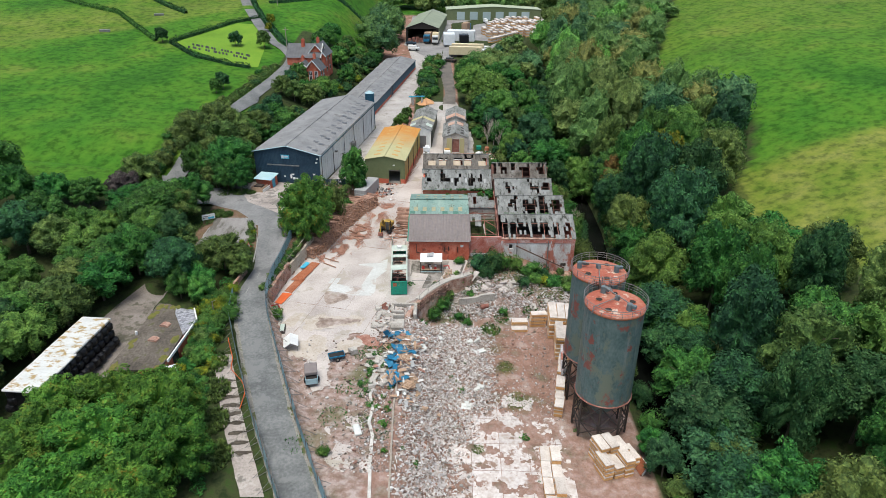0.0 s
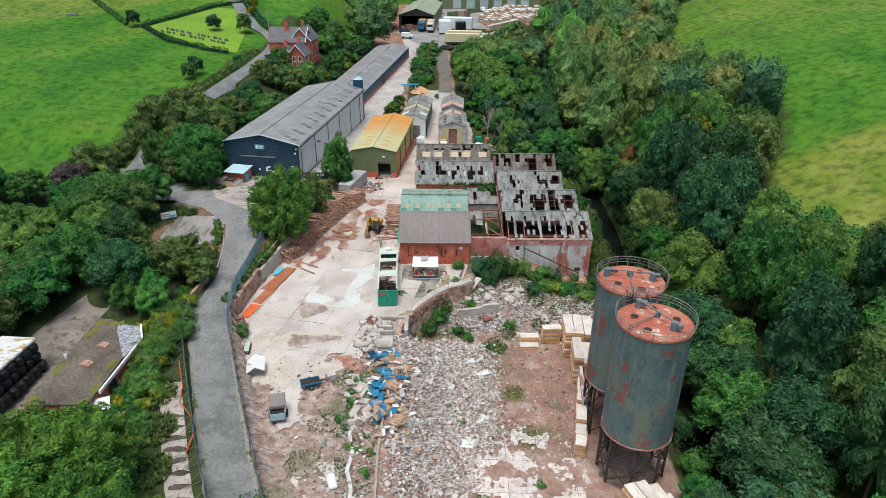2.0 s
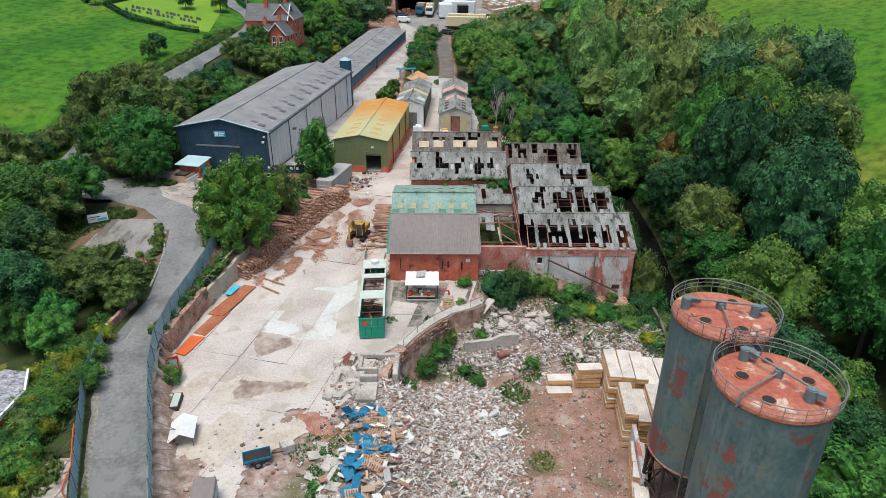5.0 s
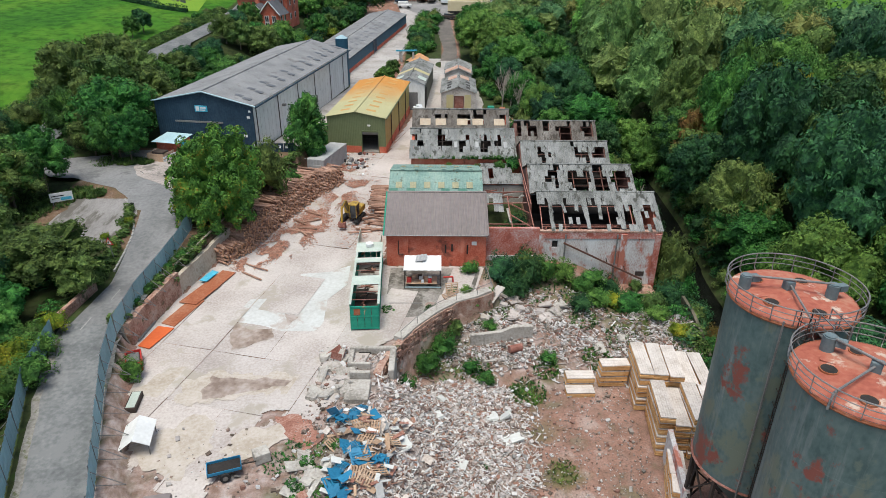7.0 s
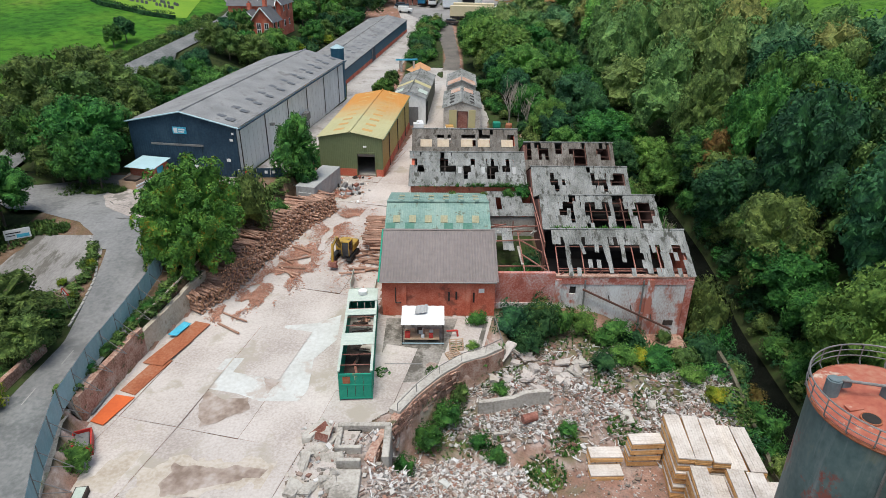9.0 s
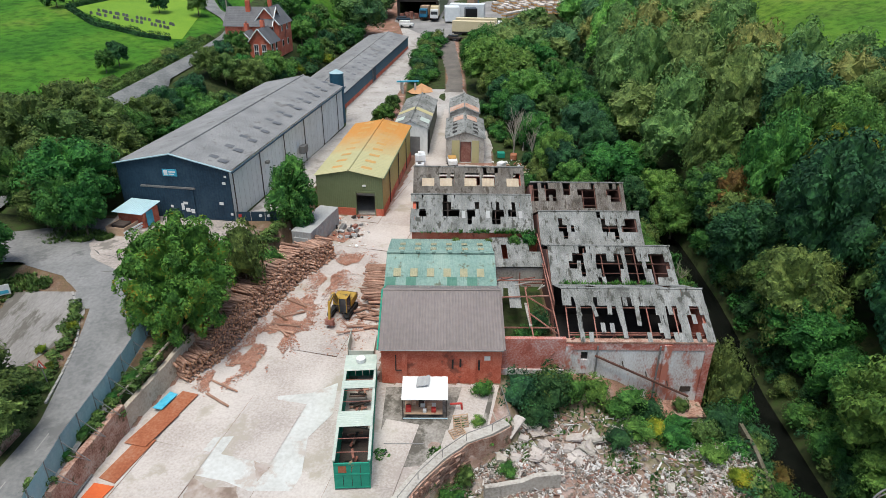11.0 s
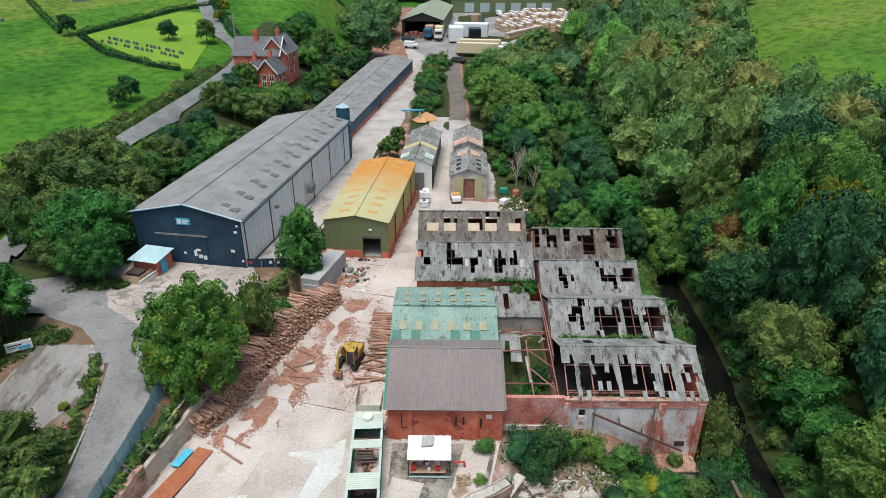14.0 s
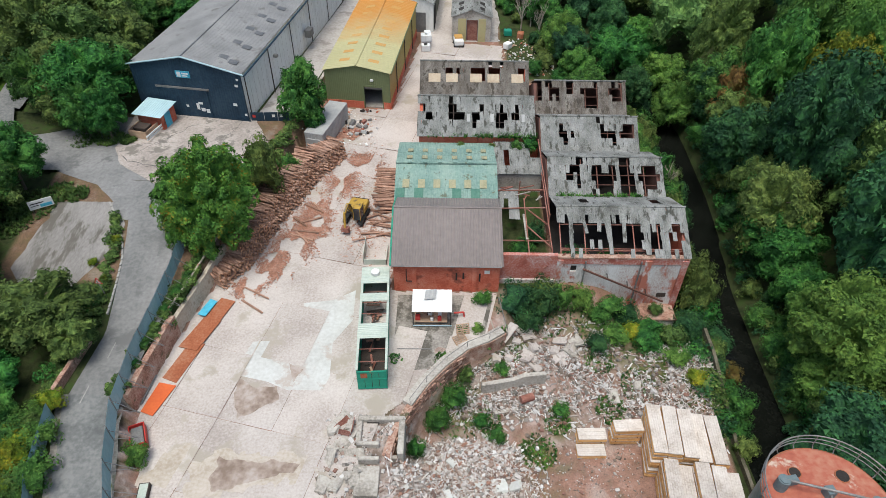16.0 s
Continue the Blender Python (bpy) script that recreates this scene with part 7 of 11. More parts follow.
for i in range(5):
    stack(PACK_L, 16.9 + i * 1.19, 83.4 - 0.12 * i, low_z(82) - 0.05, -5, (6, 6, 6, 5, 5)[i], 0.63)
    stack(PACK_L, 17.2 + i * 1.19, 78.7 - 0.2 * i, low_z(77) - 0.05, -6, (6, 5, 6, 6, 5)[i], 0.63)
stack(PACK_S, 15.0, 84.5, low_z(84) + 0.0, 92, 4, 0.6)
stack(PACK_S, 12.1, 84.5, low_z(84) - 0.1, 92, 2, 0.6)
stack(PACK_S, 12.0, 83.3, low_z(83) - 0.1, 92, 1, 0.6)
for i in range(6):
    stack(PACK_S, 16.9 - 0.32 * i, 73.6 - 1.55 * i, low_z(72 - 1.5 * i), -14, (4, 4, 3, 4, 3, 3)[i], 0.6)
for i, (dx, dy, n) in enumerate(((0, 0, 5), (1.25, 0.3, 5), (2.5, 0.5, 4), (0.2, -2.2, 4), (1.45, -1.9, 3), (2.7, -1.7, 4), (3.6, -0.4, 3))):
    stack(PACK_S, 18.6 + dx, 57.6 + dy * 0.9, low_z(57) - 0.1, 18, n, 0.6)
for i in range(4):
    stack(PACK_S, 12.4 - 0.1 * i, 58.0 - 2.5 * i, low_z(56), -3, 1, 0.6)
    stack(PACK_S, 13.55 - 0.1 * i, 57.6 - 2.5 * i, low_z(56), -3, 1 if i % 2 else 2, 0.6)
PW = thing("painted_wall_stub", (15.9, 74.9, -4.6), -8, "stub of flaking pink painted wall between timber and silo", "wall")
part("wall", boxes((0.9, -4.5, 0, 1.25, 1.5, 2.9)), M_PBRICK, PW)
PP = thing("leaning_doors", (22.9, 55.2, -5.2), 12, "loose boards and steel panels leaning by the silo foot", "panel")
for i in range(4):
    part("panel", boxes((i * 0.3, -0.2, 0, i * 0.3 + 0.05, 1.6, 1.5)), (M_RUSTPLATE, M_WHITE, M_STEEL, M_RUST)[i], PP).rotation_euler = (0, radians(25), radians(8 * i))


# ---- log piles ----
def log_mesh(l, r, seed):
    bm = bmesh.new()
    tube(bm, (-l / 2, 0, 0), (l / 2, 0.02, 0), r, 7, r * 0.9)
    bm.faces.ensure_lookup_table()
    for f in bm.faces[-2:]:
        f.material_index = 1
    me = bpy.data.meshes.new("log")
    bm.to_mesh(me)
    bm.free()
    me.materials.append(M_LOG1)
    me.materials.append(M_LOGEND)
    return me


M_LOG1 = mat("stripped_pole", [(0.20, 0.11, 0.075), (0.30, 0.175, 0.125), (0.40, 0.26, 0.195)], 0.8, 7, vary=0.35)
LOGS = [log_mesh(2.7, 0.11, 0), log_mesh(2.4, 0.13, 1), log_mesh(2.9, 0.095, 2), log_mesh(2.2, 0.12, 3)]


def log_pile(pts, top, label, seed, singles=150, length=2.7):
    """Poles stacked across a line in plan; their cut ends face the yard along that line."""
    rg = random.Random(seed)
    th = thing("log_pile", (0, 0, 0), 0, label, "log pile", "log piles")
    cand = []
    for (a, b), (c, d) in zip(pts, pts[1:]):
        sl = math.hypot(c - a, d - b)
        ang = math.atan2(d - b, c - a)
        n = int(sl / 0.235)
        for i in range(n):
            f = (i + 0.5) / n
            x, y = a + (c - a) * f, b + (d - b) * f
            hh = top * (0.9 + 0.22 * noise.noise(Vector((x * 0.35, y * 0.35, seed))))
            rows = max(1, int(hh / 0.2))
            for k in range(rows):
                back = length / 2 + 0.10 * k * 0.6 + rg.gauss(0, 0.13)
                slip = rg.gauss(0, 0.05) + (0.12 if k % 2 else 0)
                m = Matrix.Translation((x - back * math.sin(ang) + slip * math.cos(ang), y + back * math.cos(ang) + slip * math.sin(ang), floor_z(y) + 0.2 + k * 0.2 + rg.uniform(-0.04, 0.04)))
                wild = 0.16 if k == rows - 1 else 0.05
                m = m @ Euler((rg.uniform(0, 6.3), radians(rg.gauss(1.5, 2.5)), ang - math.pi / 2 + rg.gauss(0, wild))).to_matrix().to_4x4()
                cand.append((k >= rows - 2, m))
    tops = [m for t, m in cand if t]
    rg.shuffle(tops)
    for m in tops[:singles]:
        ob = new("log", rg.choice(LOGS))
        ob.parent = th
        ob.matrix_basis = m
    V, F, slot = [], [], []
    for m in tops[singles:] + [m for t, m in cand if not t]:
        l, r = length * rg.uniform(0.9, 1.06), rg.uniform(0.085, 0.135)
        q = len(V)
        for sx in (-1, 1):
            for i in range(6):
                V.append(tuple(m @ Vector((sx * l / 2, r * math.cos(i * math.pi / 3), r * math.sin(i * math.pi / 3)))))
        F += [(q + i, q + (i + 1) % 6, q + 6 + (i + 1) % 6, q + 6 + i) for i in range(6)] + [tuple(q + i for i in range(5, -1, -1)), tuple(q + 6 + i for i in range(6))]
        slot += [0] * 6 + [1, 1]
    me = bpy.data.meshes.new("log_mass")
    me.from_pydata(V, [], F)
    me.materials.append(M_LOG)
    me.materials.append(M_LOGEND)
    me.polygons.foreach_set("material_index", slot)
    tagged(part("log_mass", me, M_LOG, th), kind="stuff")
    return th


log_pile([(-21.7, 97.3), (-19.7, 100.6)], 1.9, "low stack of stripped logs sliding against the retaining wall", 1, 70, 2.0)
log_pile([(-19.9, 100.2), (-17.9, 106.4)], 2.9, "high stack of stripped brown logs before the retaining wall", 4, 110, 2.6)
log_pile([(-17.8, 106.8), (-14.4, 115.4)], 3.1, "long high stack of stripped brown logs below the trees", 2, 170, 2.8)
log_pile([(-14.0, 115.4), (-12.3, 118.9)], 2.3, "stack of stripped logs by the grey container", 5, 60, 2.4)
log_pile([(-5.9, 108.8), (-5.9, 115.0)], 1.5, "stack of thin poles beside the green-roofed shed", 6, 80, 1.5)
for i in range(12):
    x, y = rs.uniform(-9.0, -6.6), rs.uniform(104.5, 109)
    ob = new("loose_log", LOGS[i % 4])
    ob.matrix_basis = pose(x, y, floor_z(y) + 0.2 + 0.1 * rs.random(), 0, rs.gauss(0, 3), rs.uniform(-25, 40))
    tagged(ob, "loose stripped pole lying on the yard", "log", "loose poles")
for i in range(9):
    x, y = rs.uniform(-21, -13), rs.uniform(95, 110)
    x = wall_x(y) + rs.uniform(4.5, 6.0)
    ob = new("loose_log", LOGS[i % 4])
    ob.matrix_basis = pose(x, y, floor_z(y) + 0.2, 0, 0, rs.uniform(-60, 30))
    tagged(ob, "loose stripped pole lying on the yard", "log", "loose poles")


def bark(n):
    spots = [(-16.2, 103.6, 2.4, 2.2), (-17.6, 100.4, 1.2, 1.6), (-19.4, 97.6, 0.9, 1.0), (-14.4, 108.6, 1.6, 2.4), (-12.2, 113.8, 1.6, 2.0), (-10.4, 117.6, 1.8, 1.6), (-15.0, 106.0, 2.0, 2.0), (-12.4, 123, 1.5, 1.5)]

    def draw(rg):
        k = 0
        while k < n:
            cx, cy, rx, ry = rg.choice(spots)
            x, y = rg.gauss(cx, rx * 0.6), rg.gauss(cy, ry * 0.6)
            if noise.noise(Vector((x * 0.6, y * 0.4, 6))) < -0.12:
                continue
            k += 1
            yield x, y
    return draw


def chip(rg):
    return rg.uniform(0.05, 0.2), rg.uniform(0.03, 0.09), 0.02


def yard_loose(name, draw, size, material, seed, label):
    rg = random.Random(seed)
    V, F = [], []
    for x, y in draw(rg):
        a, b, c = size(rg)
        t = rg.uniform(0, 6.3)
        ux, uy = math.cos(t), math.sin(t)
        q, z = len(V), floor_z(y) + 0.085 + rg.uniform(0, 0.03)
        V += [(x + ux * a + uy * b, y + uy * a - ux * b, z), (x + ux * a - uy * b, y + uy * a + ux * b, z + 0.02), (x - ux * a, y - uy * a, z + 0.03)]
        F.append((q, q + 1, q + 2))
    me = bpy.data.meshes.new(name)
    me.from_pydata(V, [], F)
    return tagged(part(name, me, material), label, "litter", kind="stuff")


yard_loose("bark_litter", bark(9000), chip, M_BARKBITS, 41, "reddish brown bark litter trodden over the concrete")
yard_loose("bark_litter", lambda rg: ((rg.gauss(-9, 1.4), rg.gauss(108, 3)) for _ in range(900)), chip, M_BARKBITS, 42, "reddish brown bark litter round the digger")


# ---- things on the yard ----
CT = thing("open_container", (-7.6, 86.3, 0.3), 3.0, "green open-topped steel container with pale sheets over it", "container")
W, L, H = 2.4, 12.2, 2.6
M_RIB = 0.42


def ribbed(length, height, axis):
    """A pressed steel side: one sheet with square ribs, 4 cm thick."""
    n = int(length / M_RIB)
    line = []
    for i in range(n):
        a, b, c = i * length / n, (i + 0.5) * length / n, (i + 1) * length / n
        line += [(a, 0.0), (b, 0.0), (b + 0.02, -0.05), (c - 0.02, -0.05)]
    line += [(length, 0.0)]
    bm = bmesh.new()
    rows = []
    for s, d in line:
        ps = [(d, s), (d + 0.04, s)] if axis == "y" else [(s, d), (s, d + 0.04)]
        rows.append([bm.verts.new((x, y, z)) for z in (0, height) for x, y in ps])
    for r, q in zip(rows, rows[1:]):
        for i, j in ((0, 1), (1, 3), (3, 2), (2, 0)):
            bm.faces.new((r[i], r[j], q[j], q[i]))
    for r in (rows[0], rows[-1]):
        bm.faces.new((r[0], r[1], r[3], r[2]))
    bmesh.ops.recalc_face_normals(bm, faces=bm.faces)
    return bm


part("side_panel", ribbed(L, H, "y"), M_GREENSTEEL, CT)
p = part("side_panel", ribbed(L, H, "y"), M_GREENSTEEL, CT)
p.location = (W, 0, 0)
for y in (0, L - 0.05):
    for k in range(4):
        part("end_panel", boxes((0.02 + k * W / 4, y, 0.25, (k + 1) * W / 4 - 0.02, y + 0.04, 1.35), (0.02 + k * W / 4, y, 1.45, (k + 1) * W / 4 - 0.02, y + 0.04, H - 0.35)), M_GREENSTEEL, CT)
    part("end_rail", boxes((0, y - 0.03, 0.15, W, y + 0.07, 0.25), (0, y - 0.03, 1.35, W, y + 0.07, 1.45), (0, y - 0.03, H - 0.35, W, y + 0.07, H - 0.2)), M_GREENSTEEL, CT)
part("top_rail", boxes((-0.08, 0, H - 0.02, 0.12, L, H + 0.08), (W - 0.08, 0, H - 0.02, W + 0.12, L, H + 0.08)), M_PALEGREEN, CT)
part("floor", boxes((0.05, 0.05, 0.2, W - 0.02, L - 0.05, 0.3)), M_DARKSTEEL, CT)
part("rust_patch", boxes((0.3, -0.012, 1.55, 0.85, -0.004, 2.15)), M_RUSTPLATE, CT)
scr = random.Random(19)
for k in range(26):
    a = scr.uniform(-25, 25) + scr.choice((0, 90))
    b = part("scrap_board", boxes((-scr.uniform(0.4, 0.9), -0.09, 0, scr.uniform(0.3, 0.8), 0.09, 0.06)), scr.choice((M_RUST, M_PALLET, M_DARKSTEEL, M_BARKBITS, M_DARKSTEEL)), CT)
    b.matrix_basis = pose(scr.uniform(0.9, W - 0.9), scr.uniform(0.9, L - 0.9), 0.35 + 0.03 * k, scr.gauss(0, 8), scr.gauss(0, 8), a)
for y in np.arange(0.9, L, 1.35):
    part("cross_bar", tubes([((0.0, y, H - 0.05), (W, y, H - 0.05), 0.035)], n=4), M_RUST, CT)
for y0, y1 in ((3.3, 5.0), (7.7, 8.7), (10.0, 12.2)):
    part("cover_sheet", sheet((-0.1, y0, H + 0.1), (0, y1 - y0, 0), (W + 0.2, 0, 0.05), y1 - y0, 0.2, 0.04), M_PALEGREEN, CT)
for x, y in ((0.1, 0.4), (W - 0.2, 0.4), (0.1, L - 0.5), (W - 0.2, L - 0.5)):
    part("foot", boxes((x, y, -0.3, x + 0.15, y + 0.15, 0.2)), M_DARKSTEEL, CT)
bm = bmesh.new()
cyl(bm, (1.2, 11.2), 0.4, H + 0.2, H + 0.5, 14)
part("cover_cap", bm, M_WHITE, CT)
GP = thing("green_partition", (-8.6, 101.0, 0.9), 0, "low pale green sheet enclosure at the end of the container", "enclosure")
for b in ((0, 0, 0, 0.06, 2.6, 1.5), (0, 0, 0, 2.3, 0.06, 0.8), (2.25, 0, 0, 2.3, 2.6, 0.8)):
    part("panel", boxes(b), M_PALEGREEN, GP)

AW = thing("lean_to_canopy", (-3.4, 93.1, 0.35), 0, "white sheet canopy on posts over a cluttered workbench", "canopy")
part("canopy_sheet", sheet((0, 0, 2.3), (3.6, 0, 0), (0, 2.5, 0.35), 3.6, 0.6, 0.03), M_WHITE, AW)
for x in (0.1, 3.5):
    for y in (0.1, 2.4):
        part("post", tubes([((x, y, 0), (x, y, 2.3 + 0.14 * y), 0.05)], n=6), M_DARKSTEEL, AW)
part("torn_sheet", sheet((1.1, 1.2, 2.62), (1.0, 0.1, 0.1), (0.1, 1.0, 0.2), 1.0, 0.3, 0.05), M_TARP, AW)
part("bench_top", bevelled(0.2, 0.2, 0.7, 3.2, 1.8, 0.78, 0.02, 1), M_PALLET, AW)
part("bench_rail", tubes([((0.1, 0.0, 0.15), (3.6, 0.0, 0.15), 0.07), ((0.1, 0.0, 0.5), (3.6, 0.0, 0.5), 0.05)]), M_FENCE, AW)
for i in range(10):
    x, y = rs.uniform(0.4, 2.9), rs.uniform(0.4, 1.6)
    s = rs.uniform(0.1, 0.22)
    part("clutter", bevelled(x - s, y - s, 0.78, x + s, y + s, 0.78 + 2 * s, 0.03, 1), rs.choice((M_RED, M_DARKSTEEL, M_WHITE, M_PALLET, M_RUST)), AW)
RH = thing("red_pipe", (0.4, 94.3, 0.4), 0, "bent bright red pipe beside the canopy", "pipe")
part("pipe", tubes([((0, 0, 0.9), (0.9, 0.1, 0.9), 0.09), ((0.9, 0.1, 0.9), (1.0, 0.1, 0.0), 0.09)], n=8), M_RED, RH)
for x, y, a, rz in ((1.2, 92.6, 62, 10), (1.0, 91.6, 15, 30)):
    pallet(pose(x, y, floor_z(y) + (0.5 if a > 40 else 0.12), a, 0, rz), M_PALLET, "wooden pallet lying beside the canopy", "pallets by the canopy")
ST = thing("wooden_stair", (3.4, 95.9, 0.5), 12, "worn plank stair going down beside the brick shed", "stair")
part("stringer", boxes((0, -3.6, -1.2, 0.12, 0, 0.12), (1.1, -3.6, -1.2, 1.22, 0, 0.12)), M_DEADWOOD, ST)
for i in range(11):
    part("tread", boxes((0.12, -0.33 * i - 0.3, 0.05 - 0.12 * i, 1.1, -0.33 * i, 0.1 - 0.12 * i)), M_DEADWOOD, ST)
part("hand_rail", tubes([((1.25, 0, 0.1), (1.25, 0, 1.1), 0.04), ((1.25, -3.5, -1.1), (1.25, -3.5, -0.1), 0.04), ((1.25, 0, 1.1), (1.25, -3.5, -0.1), 0.04)], n=5), M_STEEL, ST)
RL = thing("edge_railing", (0, 0, 0), 0, "thin bent steel railing along the curved yard edge", "railing")
for (x0, y0), (x1, y1) in zip(TERR[2:], TERR[3:]):
    z0, z1 = floor_z(y0) + 0.4, floor_z(y1) + 0.4
    part("rail", tubes([((x0, y0, z0 + 0.75), (x1, y1, z1 + 0.75), 0.03)], n=4), M_STEEL, RL)
    part("post", tubes([((x0, y0, z0 - 0.1), (x0, y0, z0 + 0.75), 0.03)], n=4), M_STEEL, RL)
FP = thing("fallen_pole", (0, 0, 0), 0, "grey steel pole lying on the concrete", "pole")
part("pole", tubes([((-4.6, 90.6, 0.55), (-1.6, 90.6, 0.55), 0.05)], n=6), M_STEEL, FP)


def excavator(loc, rz):
    th = thing("excavator", loc, rz, "yellow tracked excavator with a dark cab and folded boom", "excavator")
    for s in (-1, 1):
        bm = bmesh.new()
        prism(bm, [(-1.5, 0.15), (-1.7, 0.45), (-1.45, 0.8), (1.45, 0.8), (1.7, 0.45), (1.5, 0.15)], s * 1.05 - 0.28, s * 1.05 + 0.28)
        bmesh.ops.recalc_face_normals(bm, faces=bm.faces)
        tr = part("track", bm, M_RUBBER, th)
        for x in (-1.1, 0, 1.1):
            bm = bmesh.new()
            tube(bm, (x, s * 1.05 - 0.3, 0.45), (x, s * 1.05 + 0.3, 0.45), 0.2, 10)
            part("roller", bm, M_DARKSTEEL, tr)
    part("turntable", bevel_cyl(0.75, 0.35), M_DARKSTEEL, th).location = (0, 0, 0.75)
    part("engine_deck", bevelled(-1.9, -1.2, 1.0, 0.2, 1.2, 1.95, 0.15), M_YELLOW, th)
    part("counterweight", bevelled(-2.3, -1.15, 1.0, -1.85, 1.15, 1.8, 0.2), M_DARKSTEEL, th)
    cab = part("cab", bevelled(0.2, 0.2, 1.0, 1.6, 1.15, 2.9, 0.1), M_GLASS, th, "dark glazed cab")
    part("cab_roof", bevelled(0.15, 0.15, 2.85, 1.65, 1.2, 2.98, 0.05), M_YELLOW, cab)
    part("cab_pillar", boxes((0.2, 0.18, 1.0, 0.3, 0.26, 2.9), (1.52, 0.18, 1.0, 1.62, 0.26, 2.9), (0.2, 1.1, 1.0, 0.3, 1.18, 2.9), (1.52, 1.1, 1.0, 1.62, 1.18, 2.9)), M_YELLOW, cab)
    boom = part("boom", tubes([((0.4, -0.35, 1.6), (1.7, -0.35, 3.5), 0.24), ((1.7, -0.35, 3.5), (3.0, -0.35, 3.0), 0.22)], n=4), M_YELLOW, th)
    part("dipper_arm", tubes([((3.0, -0.35, 3.1), (3.3, -0.35, 0.9), 0.17)], n=4), M_YELLOW, boom)
    part("ram", tubes([((1.0, -0.35, 1.8), (2.0, -0.35, 3.0), 0.07), ((2.0, -0.35, 3.6), (3.0, -0.35, 3.3), 0.07)], n=6), M_STEEL, boom)
    bm = bmesh.new()
    prism(bm, [(2.9, 0.95), (3.5, 1.0), (3.6, 0.4), (3.2, 0.1), (2.8, 0.2), (3.1, 0.55)], -0.85, 0.15)
    bmesh.ops.recalc_face_normals(bm, faces=bm.faces)
    part("grab", bm, M_RUST, boom)
    return th


excavator((-10.0, 107.9, floor_z(107.9) + 0.06), -103).scale = (0.82, 0.82, 0.82)


def plate(pts, z, material, label, name="steel_plate", t=0.06):
    bm = bmesh.new()
    a = [bm.verts.new((x, y, floor_z(y) + z)) for x, y in pts]
    b = [bm.verts.new((x, y, floor_z(y) + z + t)) for x, y in pts]
    n = len(pts)
    bm.faces.new(a[::-1])
    bm.faces.new(b)
    for i in range(n):
        bm.faces.new((a[i], a[(i + 1) % n], b[(i + 1) % n], b[i]))
    bmesh.ops.recalc_face_normals(bm, faces=bm.faces)
    tagged(part(name, bm, material), label, "steel plate")


plate([(-25.0, 83.9), (-24.4, 86.7), (-22.9, 86.4), (-23.9, 83.5)], 0.16, M_ORANGE, "bright orange painted steel plate on the concrete")
plate([(-24.3, 87.2), (-23.0, 91.2), (-21.7, 90.8), (-23.0, 86.7)], 0.12, M_RUSTPLATE, "rusty brown steel plate on the concrete")
plate([(-23.9, 90.4), (-22.5, 93.9), (-20.9, 93.4), (-22.2, 90.0)], 0.2, M_RUSTPLATE, "rusty brown steel plate stacked on others")
plate([(-22.8, 93.0), (-21.6, 96.2), (-20.2, 95.8), (-21.3, 92.6)], 0.16, M_RUSTPLATE, "rusty brown steel plate by the log pile")
plate([(-23.2, 94.0), (-22.5, 95.9), (-21.8, 95.6), (-22.4, 93.8)], 0.34, M_CYAN, "bright blue and white sheet laid on rusty plates", "blue_sheet")
SP = thing("steel_pipe", (0, 0, 0), 0, "grey steel pipe lying by the wall", "pipe")
part("pipe", tubes([((-25.2, 84.6, 0.35), (-24.9, 87.4, 0.5), 0.09)], n=8), M_STEEL, SP)
SK = thing("red_skip", (-24.2, 81.4, 0.05), -65, "small red skip with scrap beside the wall", "skip")
for b in ((-1.0, -0.6, 0.1, 1.0, -0.52, 0.9), (-1.0, 0.52, 0.1, 1.0, 0.6, 0.9), (-1.0, -0.6, 0.1, -0.92, 0.6, 0.9), (0.92, -0.6, 0.1, 1.0, 0.6, 0.9), (-1.0, -0.6, 0.05, 1.0, 0.6, 0.15)):
    part("skip_side", boxes(b), M_RED, SK)
part("scrap", bevelled(-0.8, -0.45, 0.15, 0.8, 0.45, 0.8, 0.1), M_STEEL, SK)
TN = thing("white_stall", (-20.1, 72.5, 0.08), 12, "low stall under two folded white roof panels", "stall")
part("roof_panel", sheet((-1.0, -1.3, 0.75), (0, 2.6, 0), (1.0, 0, 0.75), 2.6, 0.7, 0.02), M_WHITE, TN)
part("roof_panel", sheet((1.0, -1.3, 0.95), (0, 2.6, 0), (-1.0, 0, 0.55), 2.6, 0.7, 0.02), M_WHITE, TN)
for x in (-0.85, 0.85):
    for y in (-1.1, 1.1):
        part("leg", tubes([((x, y, 0), (x, y, 0.9), 0.04)], n=4), M_STEEL, TN)
TR = thing("teal_trough", (-22.2, 76.6, 0.1), 8, "pale teal trough by the fence", "trough")
part("trough", bevelled(-0.4, -1.0, 0, 0.4, 1.0, 0.5, 0.05), M_DARKSTEEL, TR)
part("lining", boxes((-0.3, -0.9, 0.501, 0.3, 0.9, 0.52)), M_PALEGREEN, TR)


